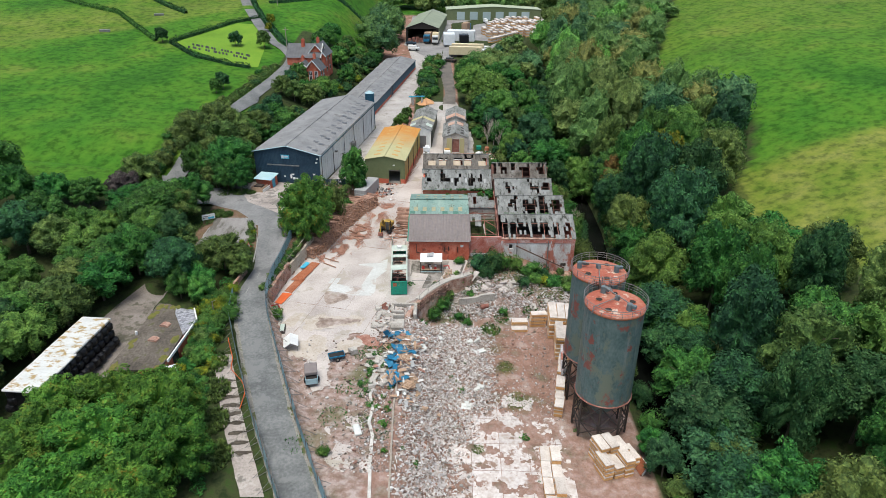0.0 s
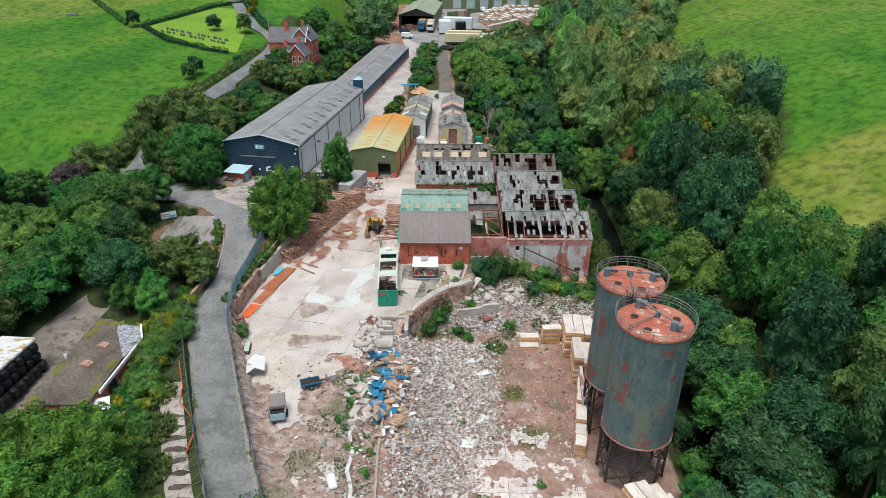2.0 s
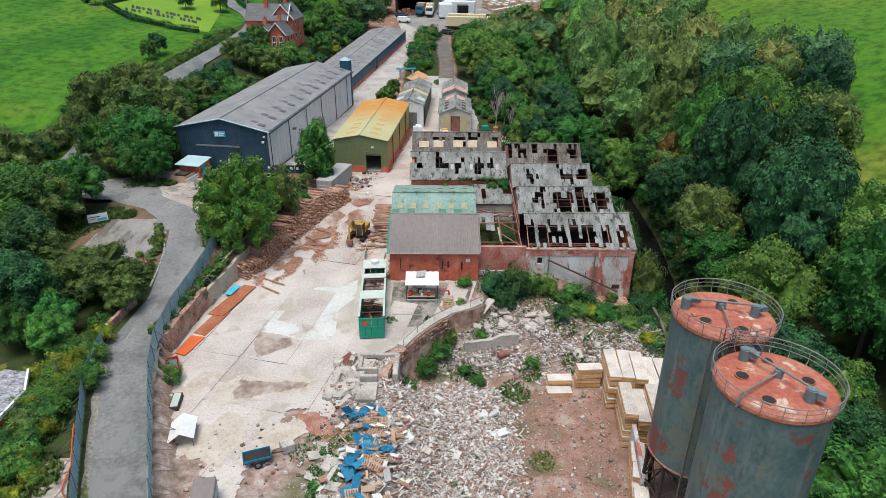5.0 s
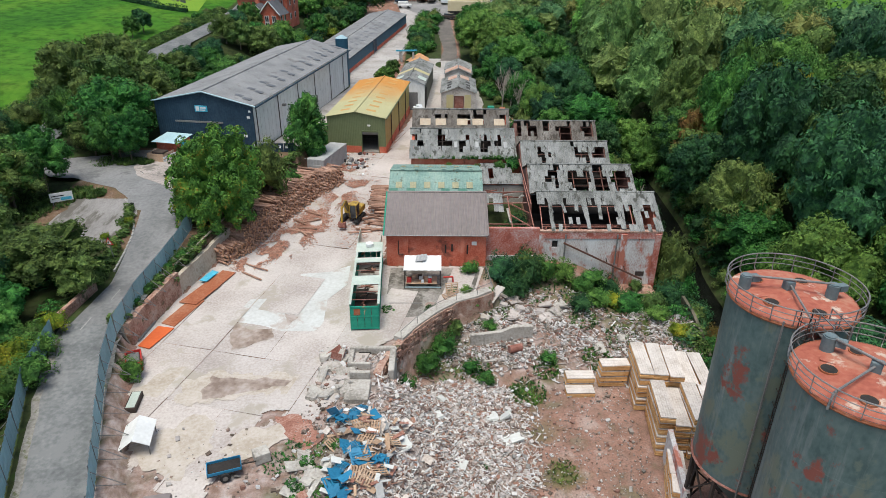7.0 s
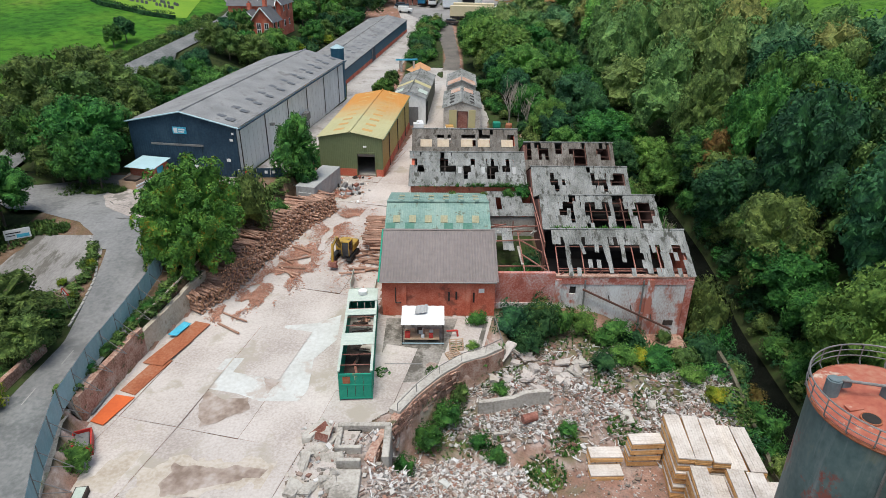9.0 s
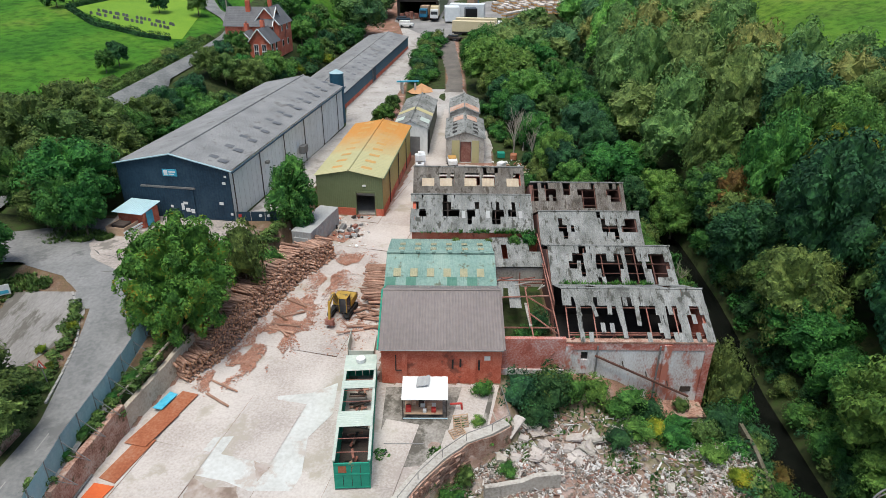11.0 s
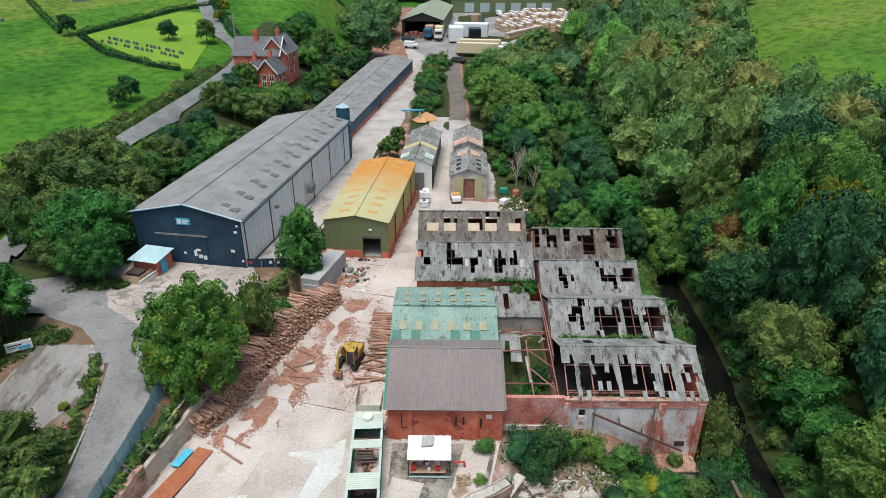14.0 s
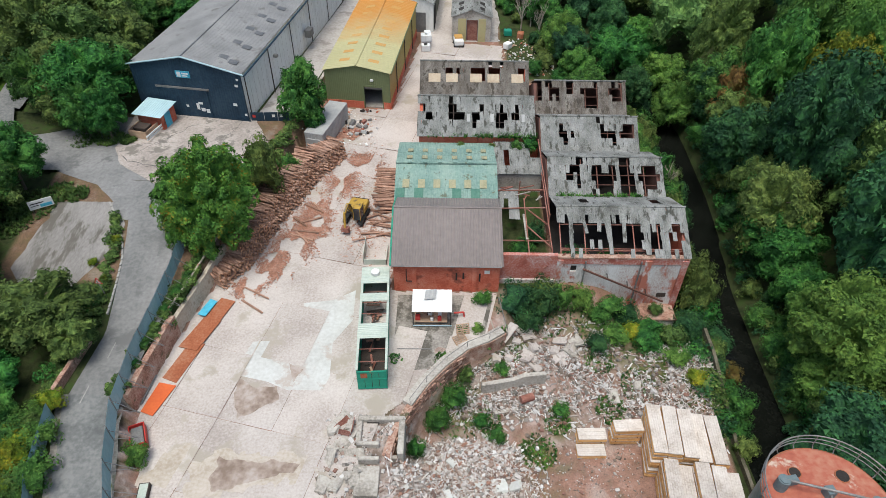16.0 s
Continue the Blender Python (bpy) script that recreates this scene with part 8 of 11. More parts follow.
def trailer(loc, rz, label, body, w, l, h, cover=None):
    th = thing("trailer", loc, rz, label, "trailer")
    part("bed", boxes((-w / 2, -l / 2, 0.5, w / 2, l / 2, 0.58)), M_DARKSTEEL, th)
    for b in ((-w / 2, -l / 2, 0.58, -w / 2 + 0.05, l / 2, h), (w / 2 - 0.05, -l / 2, 0.58, w / 2, l / 2, h), (-w / 2, -l / 2, 0.58, w / 2, -l / 2 + 0.05, h), (-w / 2, l / 2 - 0.05, 0.58, w / 2, l / 2, h)):
        part("side_board", boxes(b), body, th)
    part("load", boxes((-w / 2 + 0.08, -l / 2 + 0.08, 0.58, w / 2 - 0.08, l / 2 - 0.08, h - 0.15)), M_DARK, th)
    for s in (-1, 1):
        bm = bmesh.new()
        tube(bm, (s * (w / 2 + 0.02), 0, 0.32), (s * (w / 2 + 0.2), 0, 0.32), 0.32, 14)
        wh = part("wheel", bm, M_RUBBER, th)
        bm = bmesh.new()
        tube(bm, (s * (w / 2 + 0.2), 0, 0.32), (s * (w / 2 + 0.22), 0, 0.32), 0.17, 10)
        part("rim", bm, M_STEEL, wh)
    part("drawbar", tubes([((0, l / 2, 0.5), (0, l / 2 + 0.9, 0.45), 0.05)], n=4), M_DARKSTEEL, th)
    if cover:
        part("cover", bevelled(-w / 2 - 0.03, -l / 2 + 0.7, h + 0.02, w / 2 + 0.03, l / 2, h + 0.5, 0.1), cover, th)
    return th


trailer((-13.6, 69.9, 0.1), -70, "low dark trailer with blue sides on the yard", M_BLUE, 1.15, 2.1, 0.78)
trailer((-16.0, 65.2, 0.05), 12, "box trailer with dark grey cover and pale blue tail", M_FENCE, 1.5, 2.8, 1.35, M_BROWNROOF)
BK = thing("concrete_block", (-11.6, 71.2, 0.1), 30, "square pale concrete block beside the trailer", "block")
part("block", bevelled(-0.5, -0.45, 0, 0.5, 0.45, 0.75, 0.05), M_OLDCONC, BK)
BT = thing("buried_tub", (-9.3, 56.3, 0), 18, "old white bathtub-like cast half buried in the slab", "tub")
part("tub", bevelled(-0.4, -0.9, 0, 0.4, 0.9, 0.35, 0.15), M_CONCWHITE, BT)


# ---- hoardings along the lane ----
def hoarding(pts, label, side, seed):
    th = thing("hoarding", (0, 0, 0), 0, label, "fence", "lane hoardings")
    rg = random.Random(seed)
    line = []
    for (ya, xa), (yb, xb) in zip(pts, pts[1:]):
        n = max(1, round(math.hypot(xb - xa, yb - ya) / 2.4))
        line += [(xa + (xb - xa) * i / n, ya + (yb - ya) * i / n) for i in range(n)]
    line.append((pts[-1][1], pts[-1][0]))
    for (xa, ya), (xb, yb) in zip(line, line[1:]):
        za, zb = road_z(ya), road_z(yb)
        a, b = Vector((xa, ya, za)), Vector((xb, yb, zb))
        t = (b - a).normalized()
        nrm = Vector((-t.y, t.x, 0)).normalized() * side
        lean = nrm * rg.gauss(0, 0.05)
        bm = bmesh.new()
        n = 8
        prev = None
        for i in range(n + 1):
            q = a + (b - a) * (i / n) * 0.985 + nrm * (0.03 if i % 2 else 0)
            cur = [bm.verts.new(q + Vector((0, 0, 0.12))), bm.verts.new(q + Vector((0, 0, 1.95)) + lean)]
            if prev:
                bm.faces.new((prev[0], cur[0], cur[1], prev[1]))
            prev = cur
        bmesh.ops.solidify(bm, geom=bm.faces[:], thickness=0.02)
        part("panel", bm, M_FENCE, th)
        part("post", tubes([(a - Vector((0, 0, 0.3)), a + Vector((0, 0, 2.0)), 0.04)], n=4), M_STEEL, th)
        part("strut", tubes([(a + Vector((0, 0, 1.5)), a + nrm * 1.7 - Vector((0, 0, 0.1)), 0.03), (a + Vector((0, 0, 0.4)), a + nrm * 1.7 - Vector((0, 0, 0.1)), 0.025)], n=4), M_STEEL, th)
    return th


hoarding([(44, -10.2), (48, -12.2), (57, -16.25), (67.5, -20.5), (73.5, -22.8), (77.6, -24.4), (82.5, -25.7)], "long grey-green sheet hoarding propped beside the lane", -1, 3)
hoarding([(82.5, -25.7), (86.8, -25.9), (93.2, -25.6), (99.5, -25.4), (102, -25.9)], "grey-green sheet hoarding above the retaining wall", -1, 4)
hoarding([(44, -14.8), (48, -16.8), (57.8, -21.5), (67.9, -25.9), (76.2, -29.3), (82, -30.3)], "grey-green sheet hoarding on the woodland side of the lane", 1, 5)
CB = thing("crash_barrier", (0, 0, 0), 0, "weathered timber barrier above the retaining wall", "barrier")
for ya, yb in ((92.5, 95), (95, 97.5), (97.5, 100), (100, 102.5)):
    xa, xb = wall_x(ya) - 0.5, wall_x(yb) - 0.5
    part("rail", tubes([((xa, ya, road_z(ya) + 0.35), (xb, yb, road_z(yb) + 0.35), 0.1)], n=4), M_DEADWOOD, CB)
    part("post", tubes([((xa, ya, road_z(ya) - 0.9), (xa, ya, road_z(ya) + 0.5), 0.09)], n=4), M_RUST, CB)
DB = thing("upturned_boat", (-23.9, 100.6, 3.4), 35, "small pale upturned dinghy behind the hoarding", "boat")
bm = bmesh.new()
bmesh.ops.create_uvsphere(bm, u_segments=16, v_segments=8, radius=1)
for v in bm.verts:
    v.co = Vector((v.co.x * 0.42 * (1 - 0.4 * max(0, v.co.y)), v.co.y * 1.15, max(v.co.z, 0) * 0.35))
part("hull", bm, M_WHITE, DB)
ED = thing("lane_edging", (0, 0, 0), 0, "curving concrete kerb at the mouth of the lane", "kerb")
for i in range(20):
    ya, yb = 92 + i * 0.7, 92.7 + i * 0.7
    xa, xb = road_mid(ya) - 2.75 - 0.09 * max(0, ya - 98) ** 1.6, road_mid(yb) - 2.75 - 0.09 * max(0, yb - 98) ** 1.6
    m = Matrix.Translation((xa, ya, road_z(ya) + 0.08)) @ Matrix.Rotation(math.atan2(yb - ya, xb - xa), 4, "Z")
    bm = bmesh.new()
    box(bm, 0.01, -0.09, -0.2, math.hypot(xb - xa, yb - ya) - 0.01, 0.09, 0.08, m)
    part("kerb_stone", bm, M_KERB, ED)
for i in range(2):
    y = 84 + i * 4.2
    DM = thing("road_marking", (road_mid(y) - 1.0, y, road_z(y) + 0.062), 4, "worn white line painted on the lane", "marking")
    part("line", boxes((-0.045, -0.8, -0.003, 0.045, 0.8, 0.004)), M_KERB, DM).rotation_euler = (radians(5.5), 0, radians(-8))


# ---- signs, hut and bins by the junction ----
SB = thing("sign_board", (-41.0, 104.7, 4.4), 32, "white notice board on two posts with a teal panel", "sign")
part("board", boxes((-1.1, -0.03, 0.5, 1.1, 0.03, 1.5)), M_WHITE, SB)
part("teal_panel", boxes((-0.1, -0.05, 0.62, 0.95, -0.031, 0.95)), M_CYAN, SB)
part("lettering_bar", boxes((-0.95, -0.045, 1.1, 0.3, -0.031, 1.2), (-0.95, -0.045, 0.85, -0.2, -0.031, 0.92)), M_DARK, SB)
for x in (-0.9, 0.9):
    part("post", tubes([((x, 0.06, -0.5), (x, 0.06, 1.5), 0.05)], n=6), M_STEEL, SB)
TS = thing("bend_sign", (-31.0, 94.1, road_z(94) - 0.1), -6, "red triangular bend warning sign on a leaning grey post", "road sign")
part("post", tubes([((0.1, 0, -0.3), (-0.1, 0, 2.0), 0.04)], n=6), M_STEEL, TS)
bm = bmesh.new()
prism(bm, [(-0.45, 1.7), (0.35, 1.7), (-0.1, 2.45)], -0.05, -0.02)
tri_ = part("triangle", bm, M_RED, TS)
bm = bmesh.new()
prism(bm, [(-0.3, 1.79), (0.19, 1.79), (-0.09, 2.26)], -0.062, -0.051)
part("white_field", bm, M_WHITE, tri_)
part("symbol", boxes((-0.13, -0.072, 1.84, -0.05, -0.063, 2.1)), M_DARK, tri_)
HU = thing("brick_hut", (-36.4, 119.8, 5.35), -14, "small brick hut with grey-blue sheet roof and blue door", "hut")
for b in ((0, 0, -0.3, 3.2, 0.2, 1.9), (0, 2.4, -0.3, 3.2, 2.6, 1.9), (0, 0.2, -0.3, 0.2, 2.4, 1.9), (3.0, 0.2, -0.3, 3.2, 2.4, 1.9)):
    part("wall", boxes(b), M_BRICK, HU)
part("roof", sheet((-0.3, -0.6, 1.95), (3.8, 0, 0), (0, 3.5, 0.35), 3.8, 0.3, 0.03), M_FENCE, HU)
part("door", boxes((3.2, 0.5, 0.0, 3.25, 1.6, 1.8)), M_CYAN, HU, "blue door")
part("bin_fence", boxes((0.2, -2.4, -0.2, 0.26, 0, 1.0), (0.2, -2.4, -0.2, 2.4, -2.34, 1.0), (2.4, -2.4, -0.2, 2.46, 0, 1.0)), M_PALLET, HU)
part("bin", bevelled(0.5, -1.9, 0, 2.1, -0.6, 1.1, 0.08), M_DARKSTEEL, HU)
part("white_rail", boxes((2.9, -3.0, 0.3, 3.0, 0.0, 0.5), (2.9, -3.0, 0.65, 3.0, 0.0, 0.85)), M_WHITE, HU)
NG = thing("navy_gate", (-23.7, 121.3, 5.3), 3, "long navy sheet gate beside the warehouse", "gate")
for i in range(3):
    part("gate_leaf", boxes((i * 1.6, 0, 0.05, i * 1.6 + 1.55, 0.06, 1.25)), M_NAVYPLAIN, NG)
for i, x in enumerate((0.2, 2.5, 3.4)):
    part("notice", boxes((x, -0.03, 0.6, x + 0.35, -0.004, 0.95)), M_WHITE if i else M_RED, NG)
GC = thing("grey_container", (-17.2, 119.5, 2.75), -14, "weathered grey shipping container below the birch", "container")
part("body", ribbed(8.0, 2.3, "y"), M_TARP, GC)
part("body", ribbed(8.0, 2.3, "y"), M_TARP, GC).location = (2.3, 0, 0)
part("end", ribbed(2.3, 2.3, "x"), M_TARP, GC)
part("end", ribbed(2.3, 2.3, "x"), M_TARP, GC).location = (0, 8.0, 0)
part("roof", sheet((-0.05, 0, 2.3), (0, 8.05, 0), (2.4, 0, 0), 8, 0.3, 0.03), M_TARP, GC)
part("door_box", boxes((0.3, -0.2, 0.3, 2.0, -0.06, 1.6)), M_TARP, GC)
for i in range(26):
    x, y = rs.uniform(-14.0, -10.2), rs.uniform(122.5, 128.5)
    s = rs.uniform(0.15, 0.5)
    SCR = tagged(part("scrap", bevelled(-s, -s * 0.6, -0.05, s, s * 0.6, s, 0.05, 1), rs.choice((M_DARKSTEEL, M_STEEL, M_RUST, M_TARP, M_WHITE, M_RUBBER))), "piece of scrap heaped before the yellow shed", "scrap", "scrap by the shed")
    SCR.matrix_basis = pose(x, y, floor_z(y) + 0.1, rs.gauss(0, 20), rs.gauss(0, 20), rs.uniform(0, 360))
for i in range(8):
    WB = thing("white_tank", (-3.9 + 0.5 * (i % 2) + rs.uniform(-0.1, 0.1), 146.2 + 1.15 * (i // 2), 3.4 + (1.05 if i in (2, 3, 5) else 0)), 6, "white plastic liquid tank stacked beside the shed", "tank", "white tanks")
    part("tank", bevelled(-0.5, -0.5, 0, 0.5, 0.5, 1.0, 0.1), M_WRAP, WB)
OP = blob("sand_heap", -4.6, 188.6, 2.6, 2.6, 6.15, M_SAND, "heap of orange sand by the track", "sand heap", 0, 4, 24, "")
OP.data.vertices[len(OP.data.vertices) - 1].co.z += 1.6
BB = thing("blue_beam", (-9.2, 186.6, 6.0), 8, "long blue painted beam lying on a concrete stub wall", "beam")
part("stub_wall", boxes((0.6, -0.2, -0.3, 1.0, 4.0, 2.4), (3.2, -0.2, -0.3, 3.6, 0.2, 2.2)), M_OLDCONC, BB)
part("beam", boxes((-0.4, -0.15, 2.405, 4.2, 0.2, 2.7)), M_CYAN, BB)
WT = thing("white_van_wreck", (1.3, 148.2, 3.42), 5, "small white and orange utility vehicle parked by the works", "vehicle")
part("body", bevelled(-0.7, -1.1, 0.35, 0.7, 1.1, 1.1, 0.12), M_WHITE, WT)
part("cargo", boxes((-0.6, -0.2, 1.1, 0.6, 1.0, 1.3)), M_RUSTROOF, WT)
for x in (-0.7, 0.7):
    for y in (-0.7, 0.7):
        bm = bmesh.new()
        tube(bm, (x - 0.08, y, 0.3), (x + 0.08, y, 0.3), 0.3, 12)
        part("wheel", bm, M_RUBBER, WT)
for x, y, m_, l_ in ((9.0, 151.5, M_GREENSTEEL, "bright green plastic tank by the works"), (10.9, 150.6, M_RUSTPLATE, "rusty open bin by the works"), (8.7, 147.0, M_WHITE, "white appliance dumped by the works")):
    BN = thing("dumped_bin", (x, y, surf(x, y)), rs.uniform(0, 90), l_, "bin")
    part("bin", bevelled(-0.6, -0.5, 0, 0.6, 0.5, 0.9, 0.12), m_, BN)
loose("works_scrap", lambda rg: ((rg.uniform(7.5, 15), rg.uniform(139, 150)) for _ in range(260)), chunk, M_DEBRIS, 51, "scattered scrap and rubble behind the ruins", "rubble")
loose("gutter_litter", lambda rg: ((rg.uniform(-18, -9), rg.uniform(121, 129)) for _ in range(160)), chunk, M_DEBRIS, 52, "scattered scrap before the yellow shed", "rubble")


# ---- wood side of the lane: bale stack and flat-roofed block ----
BS = thing("bale_stack", (-48.6, 58.4, 0.8), -5.0, "long stack of black wrapped bales under white sheeting", "bale stack")
bale = bmesh.new()
bmesh.ops.create_uvsphere(bale, u_segments=14, v_segments=9, radius=1)
for v in bale.verts:
    k = 1 / max(abs(v.co.x), abs(v.co.y), abs(v.co.z)) ** 0.45
    v.co = Vector((v.co.x * 0.62 * k, v.co.y * 0.62 * k, v.co.z * 0.6 * k)) * (1 + 0.06 * noise.noise(v.co * 4))
bale_me = bpy.data.meshes.new("bale")
bale.to_mesh(bale_me)
bale.free()
bale_me.materials.append(M_BLACK)
for i in range(13):
    for x in (0.3, 3.6):
        for k in range(3):
            ob = new("bale", bale_me)
            ob.parent = BS
            ob.matrix_basis = pose(x + 0.5 * (k == 0) * (1 if x > 2 else -1), i * 1.15, 0.6 + k * 1.1, 0, 0, rs.uniform(0, 90))
M_SHEETTOP = mat("white_sheeting_with_brown_pools", [(0.50, 0.50, 0.47), (0.62, 0.62, 0.59)], 0.5, 4, rough=0.4, mask=((0.34, 0.24, 0.10), 0.8, 0.55), stretch=(1.0, 2.0, 1.0))
part("core", boxes((0.2, -0.3, 0, 3.7, 14.2, 3.3)), M_BLACK, BS)
part("top_sheet", bevelled(-0.1, 6.4, 3.35, 3.9, 14.6, 3.75, 0.15), M_SHEETTOP, BS)
part("top_sheet", bevelled(-0.2, -0.8, 3.3, 4.1, 6.7, 3.6, 0.15), M_SHEETTOP, BS)
FR = thing("flat_roofed_block", (0, 0, 0), 0, "low block with a mossy dark felt roof and a slated corner", "building")
M_SLATEPALE = mat("pale_patched_slates", [(0.10, 0.10, 0.11), (0.26, 0.26, 0.28), (0.46, 0.46, 0.48)], 2.5, 6, rough=0.7)
M_FLATROOF = mat("mossy_felt_roof", [(0.055, 0.046, 0.037), (0.105, 0.088, 0.07), (0.17, 0.145, 0.12)], 0.45, 4, mask=((0.085, 0.082, 0.04), 0.9, 0.60), stretch=(1.0, 0.6, 1.0))
M_MOSSEDGE = mat("thick_roof_moss", [(0.06, 0.075, 0.015), (0.12, 0.12, 0.025), (0.17, 0.13, 0.04)], 1.2, 7)


def plan_slab(pts, z0, z1):
    """A flat slab with the given outline in plan; z1 may be a function of x and y."""
    bm = bmesh.new()
    top = [bm.verts.new((x, y, z1(x, y) if callable(z1) else z1)) for x, y in pts]
    low = [bm.verts.new((x, y, z0)) for x, y in pts]
    bm.faces.new(top)
    bm.faces.new(low[::-1])
    for i in range(len(pts)):
        j = (i + 1) % len(pts)
        bm.faces.new((low[i], low[j], top[j], top[i]))
    bmesh.ops.recalc_face_normals(bm, faces=bm.faces[:])
    bmesh.ops.triangulate(bm, faces=bm.faces[:])
    return bm


FELT = [(-39.95, 63.0), (-39.75, 67.5), (-39.75, 78.5), (-38.1, 78.4), (-36.9, 77.3), (-36.5, 75.9), (-33.55, 70.7), (-33.58, 63.0)]
SLATED = [(-36.88, 77.3), (-34.3, 77.2), (-33.1, 74.3), (-33.53, 70.7), (-36.46, 75.9)]
part("felt_roof", plan_slab(FELT, 3.0, 3.25), M_FLATROOF, FR)
part("slated_corner", plan_slab(SLATED, 2.9, lambda x, y: 3.3 if x < -36 else 3.02 if y > 74 else 3.25), M_SLATEPALE, FR, "pale silvery slates on the corner slope")
for (xa, ya), (xb, yb) in (((-39.75, 63.2), (-39.55, 78.3)), ((-39.55, 78.3), (-34.5, 77.0)), ((-34.5, 77.0), (-33.4, 74.2)), ((-33.4, 74.2), (-33.8, 63.2)), ((-33.8, 63.2), (-39.75, 63.2))):
    dx, dy = xb - xa, yb - ya
    l_ = math.hypot(dx, dy)
    px, py = -dy / l_ * 0.11, dx / l_ * 0.11
    part("wall", plan_slab([(xa + px, ya + py), (xa - px, ya - py), (xb - px, yb - py), (xb + px, yb + py)], -0.9, 2.97), M_BRICK if xa > -34.6 else M_OLDCONC, FR)
for (xa, ya), (xb, yb), m_ in (((-33.02, 74.3), (-33.36, 65.0), M_WHITE), ((-34.35, 77.3), (-33.0, 74.4), M_WHITE)):
    dx, dy = xb - xa, yb - ya
    l_ = math.hypot(dx, dy)
    px, py = -dy / l_ * 0.09, dx / l_ * 0.09
    part("fascia", plan_slab([(xa + px, ya + py), (xa - px, ya - py), (xb - px, yb - py), (xb + px, yb + py)], 2.95, 3.29), m_, FR)
for x, y in ((-36.6, 72.8), (-36.75, 69.35)):
    bm = bmesh.new()
    prism(bm, [(-0.62, 3.25), (0.62, 3.25), (0.62, 3.42), (0.3, 3.58), (-0.3, 3.58), (-0.62, 3.42)], -0.42, 0.42)
    part("rooflight", bm, M_STONE, FR).matrix_basis = pose(x, y, 0, 0, 0, -14)
for y in (66.8, 72.2):
    part("window", boxes((-33.66 + 0.008 * (y - 66.8), y, 1.3, -33.46 + 0.012 * (y - 66.8), y + 1.6, 2.5)), M_GLASS, FR)
for i in range(34):
    # moss lying along the eaves
    e = rs.random()
    x, y = (-39.4 + abs(rs.gauss(0, 0.25)), 63 + 15 * e) if i % 3 == 0 else (-39.6 + 3 * e, 77.9 - 0.3 * e - abs(rs.gauss(0, 0.3))) if i % 3 == 1 else (-33.9 - abs(rs.gauss(0, 0.35)), 63 + 7.4 * e)
    r = rs.uniform(0.15, 0.5)
    bm = bmesh.new()
    bmesh.ops.create_icosphere(bm, subdivisions=2, radius=1)
    for v in bm.verts:
        v.co = Vector((v.co.x * r, v.co.y * r * 1.6, v.co.z * 0.05)) * (1 + 0.5 * noise.noise(v.co * 2 + Vector((i, 0, 0))))
    part("moss", bm, M_MOSSEDGE, FR).location = (x, y, 3.25)
VC = thing("vent_cowl", (-39.5, 70.6, 3.25), 0, "small white vent cowl on the flat roof's edge", "vent")
part("cowl", bevel_cyl(0.16, 0.5), M_WHITE, VC)
drape("pit_slab", lambda y: (road_mid(y) - 6.1, road_mid(y) - 3.7), 47, 69, M_FORE, 0.1, "cracked strip of old concrete floor with oval pits", "slab", wob=0.14)
M_PITSOIL = mat("wet_pit_soil", [(0.03, 0.025, 0.018), (0.07, 0.058, 0.045), (0.11, 0.092, 0.07)], 1.5, 7)
for i in range(9):
    y = 52.6 + i * 1.42
    blob("floor_pit", road_mid(y) - 4.75, y, 1.0, 0.36, land(road_mid(y) - 4.6, y) + 0.03, M_PITSOIL, "dark oval pit of wet soil in the old floor", "pit", 0.12, i, 40)
OR = thing("orange_hose", (0, 0, 0), 0, "orange plastic hose lying beside the hoarding", "hose")
hp = [(lerp(y, (58.9, -23.1), (61.6, -23.2), (63.5, -24.0), (66.0, -26.2), (68.0, -26.5), (72.1, -28.3)), y, land(-26, y) + 0.3) for y in np.arange(58.9, 72.2, 0.7)]
bm = bmesh.new()
rows = [[bm.verts.new((x + 0.06 * math.cos(k * 1.257), y, z + 0.06 * math.sin(k * 1.257))) for k in range(5)] for x, y, z in hp]
for r, q in zip(rows, rows[1:]):
    for k in range(5):
        bm.faces.new((r[k], r[(k + 1) % 5], q[(k + 1) % 5], q[k]))
part("hose", bm, M_ORANGE, OR)
LS = thing("lamp_stake", (-31.4, 76.5, 0.6), 0, "grey lamp stake among bushes", "lamp")
part("pole", tubes([((0, 0, -0.3), (0, 0, 4.2), 0.06), ((0, 0, 4.2), (0.5, 0, 4.4), 0.05)], n=6), M_STEEL, LS)
WH2 = thing("white_booth", (-33.0, 64.0, 0.1), 24, "small white glazed booth with a cream ribbed roof", "booth")
for x in (-0.75, 0.67):
    for y in (-0.6, 0.52):
        part("post", boxes((x, y, -0.4, x + 0.08, y + 0.08, 2.2)), M_WHITE, WH2)
part("panel", boxes((-0.67, -0.585, -0.4, 0.67, -0.55, 0.8)), M_WHITE, WH2)
part("panel", boxes((0.68, -0.52, -0.4, 0.72, 0.52, 0.8)), M_WHITE, WH2)
part("pane", boxes((-0.67, -0.58, 0.8, 0.67, -0.56, 2.15)), M_GLASS, WH2)
part("pane", boxes((0.69, -0.52, 0.8, 0.71, 0.52, 2.15)), M_GLASS, WH2)
part("back_panel", boxes((-0.67, 0.56, -0.4, 0.67, 0.59, 2.15)), M_OLDCONC, WH2)
part("roof", sheet((-0.9, -0.8, 2.22), (1.8, 0, 0), (0, 1.6, 0.3), 1.8, 0.2, 0.03), M_WRAP, WH2)


